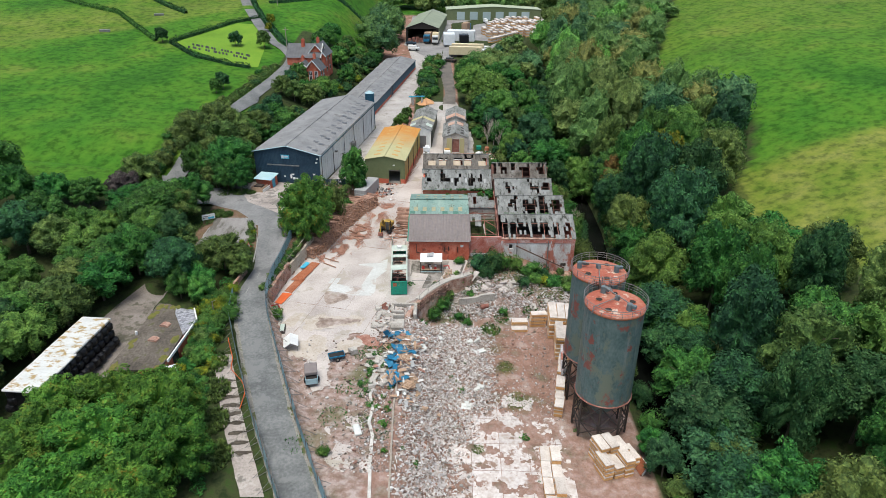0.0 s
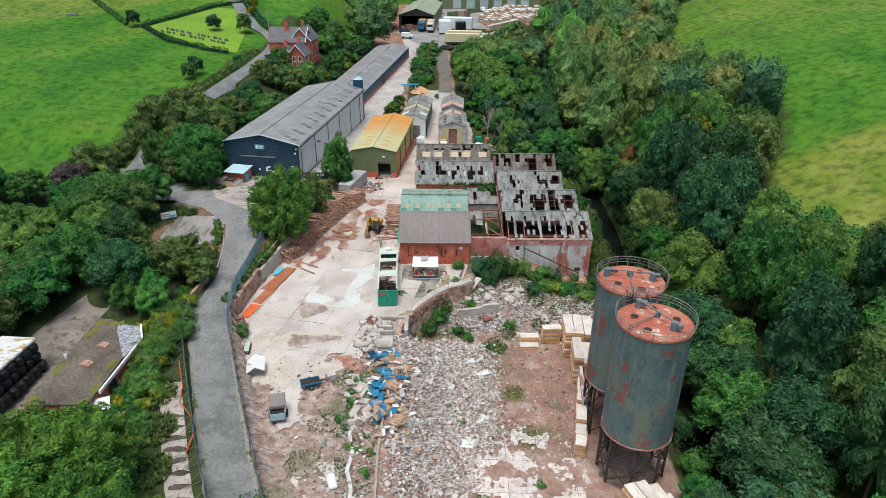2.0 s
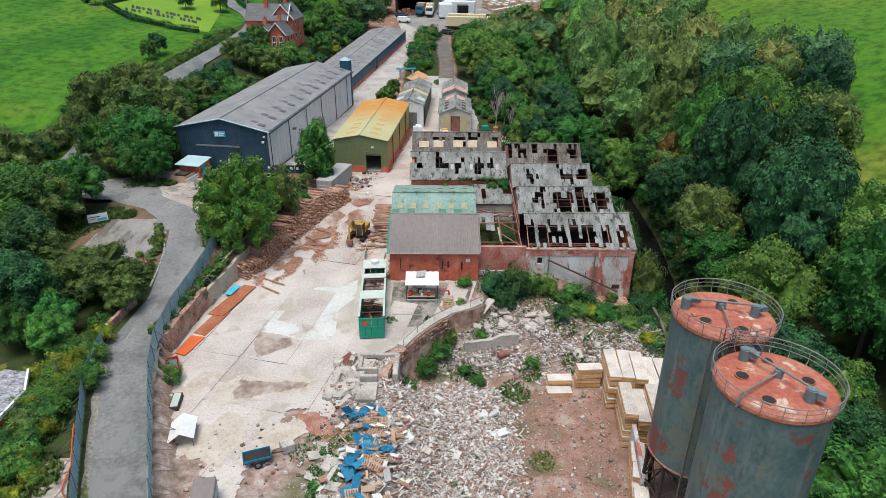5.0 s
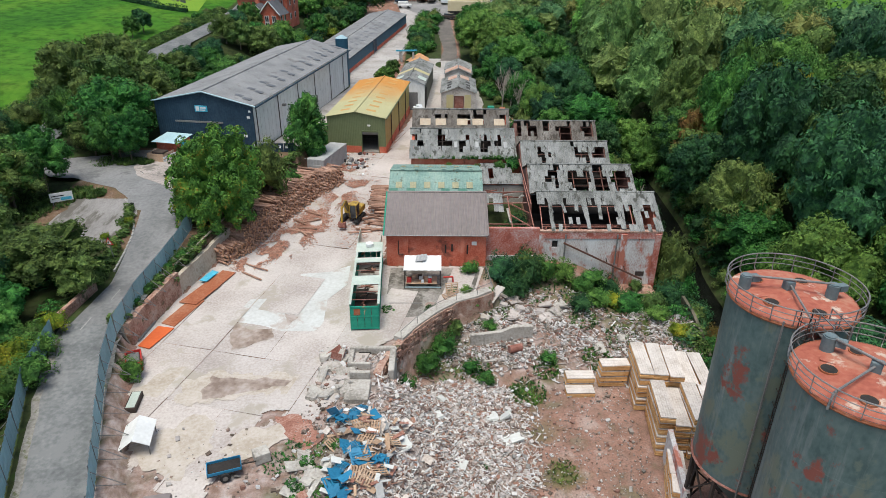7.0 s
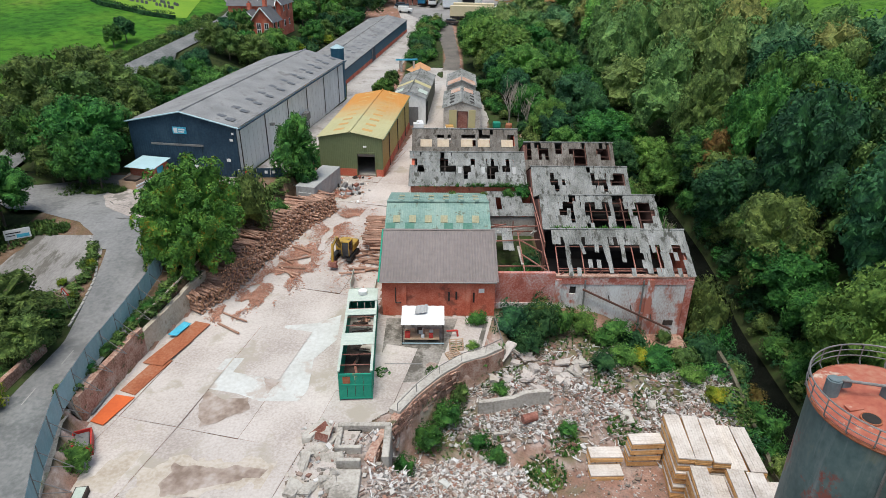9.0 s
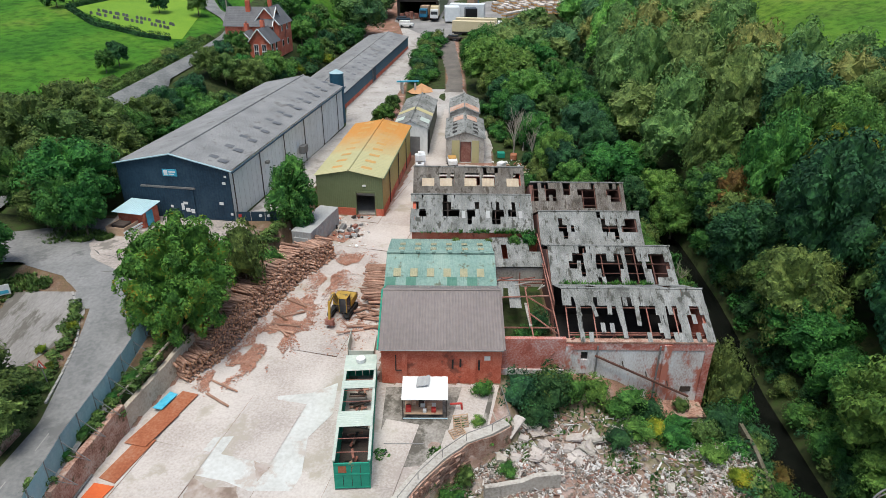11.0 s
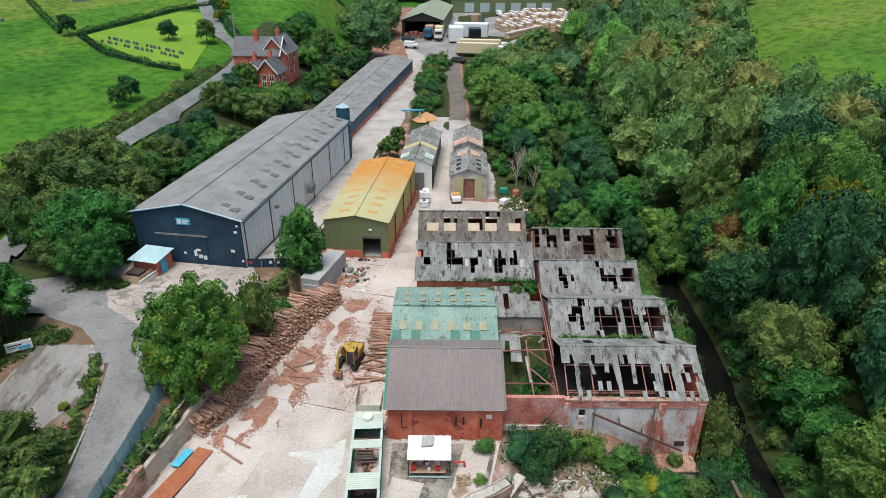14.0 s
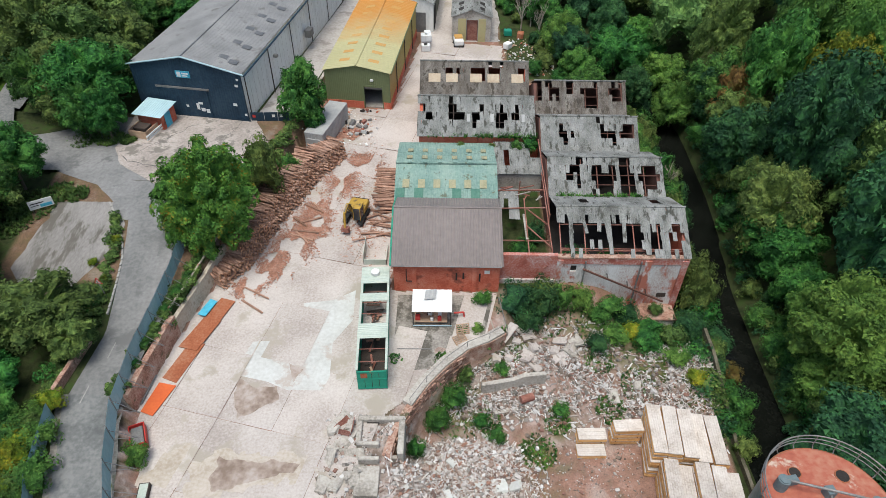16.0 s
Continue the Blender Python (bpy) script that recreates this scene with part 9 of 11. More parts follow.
# ---- houses by the road ----
def house(loc, rz, w, l, eave, ridge, label, wing=None):
    th = thing("house", loc, rz, label, "house")
    bm = bmesh.new()
    prism(bm, [(0, -1), (w, -1), (w, eave), (w / 2, ridge - 0.1), (0, eave)], 0, l)
    part("wall", bm, M_BRICK, th)
    for s in (-1, 1):
        x0 = -0.35 if s < 0 else w + 0.35
        z0 = eave - 0.35 * (ridge - eave) / (w / 2)
        part("roof", sheet((x0, -0.35, z0 + 0.05), (0, l + 0.7, 0), (w / 2 - x0, 0, ridge - z0), l, 0.8, 0.02), M_ROOFTILE, th)
    part("barge_board", tubes([((-0.35, -0.4, eave - 0.2), (w / 2, -0.4, ridge + 0.05), 0.12), ((w / 2, -0.4, ridge + 0.05), (w + 0.35, -0.4, eave - 0.2), 0.12)], n=4), M_WHITE, th)
    ch = part("chimney", boxes((w * 0.35, l * 0.5, ridge - 1.0, w * 0.35 + 0.7, l * 0.5 + 0.9, ridge + 1.3)), M_BRICK, th)
    for k in (0.2, 0.55):
        bm = bmesh.new()
        cyl(bm, (w * 0.35 + 0.35, l * 0.5 + k), 0.13, ridge + 1.3, ridge + 1.7, 10)
        part("chimney_pot", bm, M_RUST, ch)
    for x in (w * 0.22, w * 0.62):
        for z in (0.9, eave - 1.7):
            wd = part("window", boxes((x, -0.06, z, x + 0.95, -0.004, z + 1.3)), M_WHITE, th)
            part("pane", boxes((x + 0.1, -0.075, z + 0.1, x + 0.43, -0.061, z + 1.2), (x + 0.52, -0.075, z + 0.1, x + 0.85, -0.061, z + 1.2)), M_GLASS, wd)
    for y in (l * 0.2, l * 0.6):
        for z in (0.9, eave - 1.7):
            wd = part("window", boxes((w + 0.004, y, z, w + 0.06, y + 0.95, z + 1.3)), M_WHITE, th)
            part("pane", boxes((w + 0.061, y + 0.1, z + 0.1, w + 0.075, y + 0.85, z + 1.2)), M_GLASS, wd)
    return th


house((-35.5, 192.0, 13.0), 88, 7.5, 9.5, 5.6, 8.8, "tall red brick house with slate roof behind the sheds")
house((-39.2, 193.5, 13.2), -4, 5.0, 9.0, 5.6, 8.6, "gabled red brick wing with slate roof")
house((-38.6, 186.2, 12.2), -6, 4.0, 6.0, 3.9, 6.4, "lower red brick house with white barge boards")
house((-42.5, 188.0, 12.2), 84 - 90, 5.0, 5.0, 3.2, 5.6, "low red brick house end with grey roof")
FBN = gable("far_barn", (-62, 318, 32), 70, 10, 24, 4.0, 2.0, M_BRICK, M_BRICK, M_ASBDARK, "red brick barn beyond the fields", "barn", period=1.0)
WHF = gable("far_white_house", (-86, 322, 33), 10, 8, 12, 5, 3, M_WHITE, M_WHITE, M_ROOFTILE, "white far house among trees", "house", period=1.0)
for x, y in ((-46.5, 200), (-62.5, 260)):
    TP = thing("telegraph_pole", (x, y, land(x, y)), 0, "wooden telegraph pole beside the road", "pole")
    part("pole", tubes([((0, 0, -1), (0, 0, 8.5), 0.13)], n=7), M_DEADWOOD, TP)
    part("crossarm", boxes((-0.8, -0.06, 7.8, 0.8, 0.06, 7.95)), M_DEADWOOD, TP)
for k, (x, y) in enumerate(((-107, 214), (-98, 236))):
    FT = thing("field_trough", (x, y, land(x, y)), 20 * k, "grey metal feeder in the pasture", "trough")
    part("trough", bevelled(-1.6, -0.5, 0, 1.6, 0.5, 0.7, 0.08), M_STEEL, FT)

# churchyard
bm = bmesh.new()
N1, N2 = 14, 18
gv = {}
for i in range(N1 + 1):
    for j in range(N2 + 1):
        y = 188 + 44 * j / N2
        x0, x1 = lerp(y, (188, -60), (205, -82), (232, -70)), lerp(y, (188, -52.5), (208, -55), (232, -62.5))
        x = x0 + (x1 - x0) * i / N1
        gv[(i, j)] = bm.verts.new((x, y, surf(x, y) + 0.10))
for i in range(N1):
    for j in range(N2):
        bm.faces.new((gv[(i, j)], gv[(i + 1, j)], gv[(i + 1, j + 1)], gv[(i, j + 1)]))
M_LAWN = mat("mown_lawn", [(0.10, 0.20, 0.012), (0.13, 0.245, 0.017), (0.16, 0.27, 0.02)], 0.15, 3, bump=0.1)
tagged(part("churchyard_lawn", bm, M_LAWN, smooth=True), "bright mown churchyard lawn", "lawn", kind="structure")
gm = bmesh.new()
prism(gm, [(-0.28, -0.3), (0.28, -0.3), (0.28, 0.5), (0.14, 0.65), (-0.14, 0.65), (-0.28, 0.5)], -0.06, 0.06)
grave_me = bpy.data.meshes.new("headstone")
bmesh.ops.recalc_face_normals(gm, faces=gm.faces)
gm.to_mesh(grave_me)
gm.free()
grave_me.materials.append(M_LIGHTDIRTY)
for r in range(2):
    for i in range(20):
        f = i / 19
        x, y = -78 + 21 * f + rs.uniform(-0.4, 0.4), 201.5 - 7.5 * f + r * 2.6
        if rs.random() < 0.15:
            continue
        ob = new("headstone", grave_me)
        ob.matrix_basis = pose(x, y, surf(x, y) + 0.1, rs.gauss(0, 3), rs.gauss(0, 3), rs.uniform(-10, 25))
        tagged(ob, "dark stone headstone on the churchyard lawn", "headstone", "churchyard headstones")


# ---- timber yard beyond ----
def lorry(loc, rz, cab, body, label, l=9.0):
    th = thing("lorry", loc, rz, label, "lorry")
    cb = part("cab", bevelled(-1.2, -l / 2, 0.6, 1.2, -l / 2 + 2.1, 3.1, 0.15), cab, th)
    part("windscreen", boxes((-1.05, -l / 2 - 0.02, 1.7, 1.05, -l / 2 - 0.001, 2.6)), M_GLASS, cb)
    part("chassis", boxes((-1.1, -l / 2 + 0.3, 0.6, 1.1, l / 2, 0.95)), M_DARKSTEEL, th)
    part("box_body", bevelled(-1.25, -l / 2 + 2.3, 1.0, 1.25, l / 2, 3.8, 0.06), body, th)
    for y in (-l / 2 + 1.0, l / 2 - 2.4, l / 2 - 1.1):
        for s in (-1, 1):
            bm = bmesh.new()
            tube(bm, (s * 0.9, y, 0.5), (s * 1.2, y, 0.5), 0.5, 14)
            part("wheel", bm, M_RUBBER, th)
    return th


M_CREAMTRUCK = mat("cream_curtain", [(0.58, 0.48, 0.30), (0.64, 0.54, 0.35)], 0.8, 4, rough=0.5)
lorry((-2.6, 266, 12.45), -3, M_WHITE, M_CREAMTRUCK, "white lorry with a cream box body", 10)
lorry((-5.6, 267, 12.5), -10, M_BLUE, M_PALLET, "blue lorry loaded with timber", 8)
lorry((9.5, 242.5, 10.6), 82, M_WHITE, M_CREAMTRUCK, "long cream curtain-sided lorry", 14)
lorry((10.5, 246.5, 11.0), 84, M_WHITE, M_CREAMTRUCK, "cream curtain-sided lorry parked behind another", 14)
lorry((10.5, 296, 13.0), 165, M_BLUE, M_PALLET, "blue lorry loaded with pallets", 8)


def car(loc, rz, m_, label, van=False):
    th = thing("car", loc, rz, label, "car")
    part("body", bevelled(-0.9, -2.1, 0.35, 0.9, 2.1, 1.0 if not van else 1.2, 0.18), m_, th)
    part("cabin", bevelled(-0.8, -1.0, 0.95, 0.8, 1.6 if not van else 2.05, 1.5 if not van else 1.9, 0.2), M_GLASS if not van else m_, th)
    for y in (-1.3, 1.3):
        for s in (-1, 1):
            bm = bmesh.new()
            tube(bm, (s * 0.75, y, 0.33), (s * 0.95, y, 0.33), 0.33, 12)
            part("wheel", bm, M_RUBBER, th)
    return th


car((-10.8, 252, 11.5), 80, M_WHITE, "small white van parked by the lane", True)
car((-12.2, 261, 12.2), 85, M_NAVYPLAIN, "dark blue car parked by the shed")
car((3.0, 236.5, 10.0), 60, M_DARKSTEEL, "dark parked car near the trailers")
car((20.5, 322, 13.6), 10, M_WHITE, "white van before the green units", True)
for i in range(5):
    car((36 + i * 2.8, 318 + 2 * (i % 2), 13.5), 20, M_WHITE, "white parked van by the units", True)
for i, (x, y, l) in enumerate(((2.6, 262, 7), (7.6, 271, 11))):
    WB = thing("wrapped_stack", (x, y, 12.4), 82 if i else 2, "tall stack wrapped in white plastic", "wrapped stack")
    part("wrap", bevelled(-2.2, -l / 2, 0, 2.2, l / 2, 4.2, 0.2), M_WRAP, WB)
WB = thing("wrapped_stack", (8.4, 263, 12.4), 3, "tall stack wrapped in black plastic", "wrapped stack")
part("wrap", bevelled(-1.8, -2.4, 0, 1.8, 2.4, 3.6, 0.2), M_BLACK, WB)
for i in range(8):
    RPD = thing("red_pallet_stack", (-13.0 + i * 1.5, 266.5 + (i % 2) * 1.4, 12.4), 5, "stack of dark red pallets before the shed", "pallet stack", "red pallet stacks")
    part("stack", boxes(*[(-0.6, -0.6, k * 0.3, 0.6, 0.6, k * 0.3 + 0.24) for k in range(5 + i % 3)]), M_RUST, RPD)
FARPK = pack_meshes(1.6, 4.8, 1.0, 2)
for r in range(8):
    for c in range(10):
        x, y = 16.5 + c * 2.7 + r * 1.3, 284 + r * 5.4
        if x > 17 + (y - 262) * 0.66 + 10 or rs.random() < 0.1:
            continue
        for k in range(rs.choice((2, 2, 3))):
            t = thing("wrapped_timber_pack", (x, y, floor_z(y) + 0.05 + k * 1.02), 6 + rs.uniform(-2, 2), "white-topped wrapped pack of timber in the far yard", "timber pack", "far timber packs")
            fill_pack(t, FARPK)
for i in range(9):
    for k in range(2):
        x, y = 20.2 + i * 2.25, 268.6 + i * 3.1
        t = thing("wrapped_timber_pack", (x, y, floor_z(y) + 0.08 + k * 1.02), -36 + rs.uniform(-1, 1), "white-topped timber pack along the fence", "timber pack", "far timber packs")
        fill_pack(t, FARPK)


# ---- trees ----
def crown_mesh(name, seed, rx, rz, clumps, per, leaf_size, material, base=0.0, droop=0.0, fuzz=0.24, heart=3):
    """A crown of billows: a lumpy inner mass of foliage, with leaf sprays standing off it; heart sets how fine the mass is."""
    knob = 1.55 / math.sqrt(clumps)
    rng = np.random.default_rng(seed)
    mid = np.array([0, 0, base + rz * 0.42])
    lobes = rng.normal(size=(5, 3))
    lobes /= np.linalg.norm(lobes, axis=1)[:, None]
    C, R, D = [], [], []
    for i in range(clumps):
        # spread evenly over the crown, each billow pushed in or out
        u = 1 - 1.62 * (i + 0.5) / clumps
        a = 2.39996 * i + rng.normal() * 0.3
        s = math.sqrt(max(0.0, 1 - u * u))
        d = np.array([s * math.cos(a), s * math.sin(a), u])
        k = 0.66 + 0.18 * max(lobes @ d) - 0.26 * rng.random()
        C.append(mid + d * np.array([rx, rx, rz * 0.54]) * k)
        R.append(rx * knob * (0.62 + 0.6 * rng.random()))
        D.append(d)
    C, R = np.array(C), np.array(R)
    V, F, smooth = [], [], []
    if heart:
        bm = bmesh.new()
        bmesh.ops.create_icosphere(bm, subdivisions=heart, radius=1)
        dirs = np.array([v.co[:] for v in bm.verts])
        faces = [tuple(v.index for v in f.verts) for f in bm.faces]
        bm.free()
        dirs = dirs * np.array([1, 1, rz * 0.54 / rx])
        dirs /= np.linalg.norm(dirs, axis=1)[:, None]
        rel = C - mid
        b = dirs @ rel.T
        disc = b * b - (rel * rel).sum(1) + (R * 0.78) ** 2
        reach = np.where(disc > 0, b + np.sqrt(np.maximum(disc, 0)), 0).max(axis=1)
        reach = np.maximum(reach, 0.42 * rx) * (0.84 + 0.2 * rng.random(len(dirs)))
        V = (mid + dirs * reach[:, None]).tolist()
        F = [f for f in faces if min(dirs[k][2] for k in f) > -0.72]
        smooth = [False] * len(F)
    for c, out, r in zip(C, D, R):
        n = int(per * (r / (knob * rx)) ** 2)
        d = rng.normal(size=(n, 3)) + out * 0.7 + np.array([0, 0, 0.35])
        d /= np.linalg.norm(d, axis=1)[:, None]
        p = c + d * (r * (0.8 + fuzz * rng.random((n, 1)) ** 1.3))
        # leaves buried in a neighbouring billow are left out
        far = np.linalg.norm(p[:, None, :] - C[None, :, :], axis=2) / R[None, :]
        keep = far.min(axis=1) > 0.76
        p, d = p[keep], d[keep]
        n = len(p)
        if not n:
            continue
        p[:, 2] -= droop * rng.random(n) * r * 1.6
        nrm = d + rng.normal(size=(n, 3)) * 0.42 + np.array([0, 0, 0.2])
        nrm /= np.linalg.norm(nrm, axis=1)[:, None]
        t = np.cross(nrm, rng.normal(size=(n, 3)))
        t /= np.linalg.norm(t, axis=1)[:, None] + 1e-9
        b = np.cross(nrm, t)
        sz = (leaf_size * (0.5 + 0.9 * rng.random((n, 1))))
        tri = np.stack([p - t * sz, p + b * sz * 0.8 + t * sz * 0.1, p + t * sz - b * sz * 0.45], axis=1).reshape(-1, 3)
        q = len(V)
        V += tri.tolist()
        F += [(q + 3 * i, q + 3 * i + 1, q + 3 * i + 2) for i in range(n)]
        smooth += [False] * n
    me = bpy.data.meshes.new(name)
    me.from_pydata([tuple(v) for v in V], [], F)
    me.polygons.foreach_set("use_smooth", smooth)
    me.materials.append(material)
    return me


def trunk_mesh(seed, h, r, spread):
    rng = random.Random(seed)
    bm = bmesh.new()
    tube(bm, (0, 0, -0.8), (0.1, 0.05, h * 0.55), r, 7, r * 0.6)
    tube(bm, (0.1, 0.05, h * 0.55), (0.2, -0.1, h * 0.78), r * 0.6, 6, r * 0.15)
    for i in range(6):
        a = 2 * math.pi * i / 6 + rng.random()
        z = h * (0.3 + 0.08 * i)
        tube(bm, (0.05, 0, z), (spread * 0.5 * math.cos(a), spread * 0.5 * math.sin(a), z + h * 0.14), r * 0.4, 5, r * 0.1)
    me = bpy.data.meshes.new("trunk")
    bm.to_mesh(me)
    bm.free()
    me.materials.append(M_TRUNK)
    return me


KINDS = {}


def tree_kind(key, seed, rx, rz, clumps, per, ls, material, base, trunk_h, trunk_r, droop=0.0):
    fine = 2 if key[:4] == "bush" else 4
    if fine == 4:
        per, ls = int(per * 0.68), ls * 1.3
    KINDS[key] = (crown_mesh("crown", seed, rx, rz, clumps, per, ls, material, base, droop, 0.5 if fine == 2 else 0.26, fine), trunk_mesh(seed, trunk_h, trunk_r, rx))


# crowns are 10 m high at scale 1
tree_kind("oak_a", 1, 4.6, 8.8, 44, 187, 0.139, L_DARK, 1.2, 9, 0.22)
tree_kind("oak_b", 2, 4.9, 8.4, 40, 200, 0.143, L_MID, 1.2, 9, 0.22)
tree_kind("ash_a", 3, 4.4, 9.0, 52, 162, 0.125, L_BRIGHT, 0.9, 9, 0.2)
tree_kind("olive_a", 4, 4.3, 8.8, 60, 137, 0.112, L_OLIVE, 1.0, 9, 0.2, 0.3)
tree_kind("mid_b", 5, 4.2, 9.2, 46, 181, 0.132, L_MID, 0.9, 9, 0.2)
tree_kind("blue_a", 6, 4.8, 8.8, 38, 200, 0.143, L_BLUE, 1.0, 9, 0.22)
tree_kind("yellow_a", 7, 4.0, 8.4, 42, 162, 0.132, L_YELLOW, 1.0, 8.5, 0.2)
tree_kind("rust_a", 8, 4.0, 8.4, 42, 162, 0.132, L_RUST, 1.0, 8.5, 0.2)
tree_kind("purple_a", 9, 4.4, 8.4, 42, 175, 0.132, L_PURPLE, 1.0, 8.5, 0.2)
tree_kind("birch_a", 10, 2.7, 9.2, 48, 187, 0.106, L_MID, 0.6, 9.4, 0.16, 0.9)
tree_kind("olive_b", 11, 4.6, 9.0, 54, 162, 0.119, L_OLIVE, 1.0, 9, 0.2, 0.3)
tree_kind("dark_b", 12, 4.4, 9.0, 46, 181, 0.132, L_DARK, 0.9, 9, 0.2)
tree_kind("sycamore", 13, 4.7, 9.8, 130, 190, 0.098, L_SYC, 0.1, 8, 0.34)
tree_kind("big_maple", 14, 4.8, 9.4, 130, 190, 0.098, L_MAPLE, 0.3, 8, 0.34)
LABELS = {"oak_a": "broad dark green oak in full leaf", "oak_b": "broad green oak in full leaf", "ash_a": "bright green ash in full leaf", "olive_a": "olive green willow with fine leaves", "mid_b": "green alder in full leaf", "blue_a": "blue-green sycamore in full leaf", "yellow_a": "small tree with yellowing leaves", "rust_a": "tree with rust-brown autumn leaves", "purple_a": "purple-brown copper beech in leaf", "birch_a": "slender green birch with hanging twigs", "olive_b": "olive green goat willow", "dark_b": "dark green alder in full leaf"}


def tree(key, x, y, h, wide=1.0, z=None, turn=None, label=None, name="tree"):
    s = h / 10.0
    t = thing(name, (x, y, land(x, y) if z is None else z), random.uniform(0, 360) if turn is None else turn, label or LABELS[key], "tree")
    t.scale = (s * wide, s * wide, s)
    for nm, me in zip(("crown", "trunk"), KINDS[key]):
        ob = new(nm, me)
        ob.parent = t
    return t


rt = random.Random(7)
WOOD = ["oak_b", "mid_b", "olive_b", "ash_a", "oak_a", "mid_b", "mid_b", "blue_a", "oak_b", "dark_b", "olive_a", "oak_a", "ash_a"]
FAR = ["olive_a", "olive_b", "mid_b", "oak_b", "olive_a", "dark_b", "olive_b"]
tree_kind("bush_mid", 21, 5.2, 9.0, 26, 62, 0.30, L_MID, 0.2, 6, 0.2)
tree_kind("bush_dark", 22, 5.4, 9.0, 26, 62, 0.30, L_DARK, 0.2, 6, 0.2)
tree_kind("bush_bright", 23, 5.0, 9.0, 26, 62, 0.30, L_BRIGHT, 0.2, 6, 0.2)
tree_kind("bush_yellow", 24, 5.0, 9.0, 26, 62, 0.30, L_YELLOW, 0.2, 6, 0.2)
tree_kind("bush_olive", 25, 5.2, 9.0, 26, 62, 0.30, L_OLIVE, 0.2, 6, 0.2)
tree_kind("bush_rust", 26, 5.2, 9.0, 26, 62, 0.30, L_RUST, 0.2, 6, 0.2)
LABELS.update(bush_mid="rounded mid green leafy bush", bush_dark="dense dark green leafy bush", bush_bright="fresh bright green leafy bush", bush_yellow="yellow-green bush with fading leaves", bush_olive="olive green scrubby willow bush", bush_rust="brown autumn bush by the water")


def bush(key, x, y, h, wide=1.0, z=None):
    t = tree("bush_" + key, x, y, h, wide, surf(x, y) - 0.1 if z is None else z, name="bush")
    t["category"] = "bush"
    return t


BRUSH = {}


def brush(key, x, y, h, wide=1.0):
    """One bush of a scrub that is too dense to count."""
    BRUSH.setdefault(key, []).append((x, y, surf(x, y) - 0.1, h, wide))


def merged(name, spots, material, meshes, label, category):
    """Distant or uncountable growth as one mesh: spots are (x, y, z, height, width)."""
    V, F, S, n = [], [], [], 0
    for i, (x, y, z, h, w) in enumerate(spots):
        me = meshes[i % len(meshes)]
        co = np.empty(len(me.vertices) * 3, np.float32)
        me.vertices.foreach_get("co", co)
        co = co.reshape(-1, 3) * np.array([h / 10 * w, h / 10 * w, h / 10], np.float32)
        a = rt.uniform(0, 6.28)
        ca, sa = math.cos(a), math.sin(a)
        co = co @ np.array([[ca, sa, 0], [-sa, ca, 0], [0, 0, 1]], np.float32) + np.array([x, y, z], np.float32)
        V.append(co)
        q = np.empty(len(me.loops), np.int32)
        me.loops.foreach_get("vertex_index", q)
        F.append(q.reshape(-1, 3) + n)
        flat = np.empty(len(me.polygons), bool)
        me.polygons.foreach_get("use_smooth", flat)
        S.append(flat)
        n += len(co)
    me = bpy.data.meshes.new(name)
    me.from_pydata(np.concatenate(V).tolist(), [], np.concatenate(F).tolist())
    me.polygons.foreach_set("use_smooth", np.concatenate(S))
    return tagged(part(name, me, material), label, category, kind="stuff")


LITE = [crown_mesh("far_crown", 40 + i, 4.7, 9.2, 36, 60, 0.2, L_MID, 1.0) for i in range(4)]


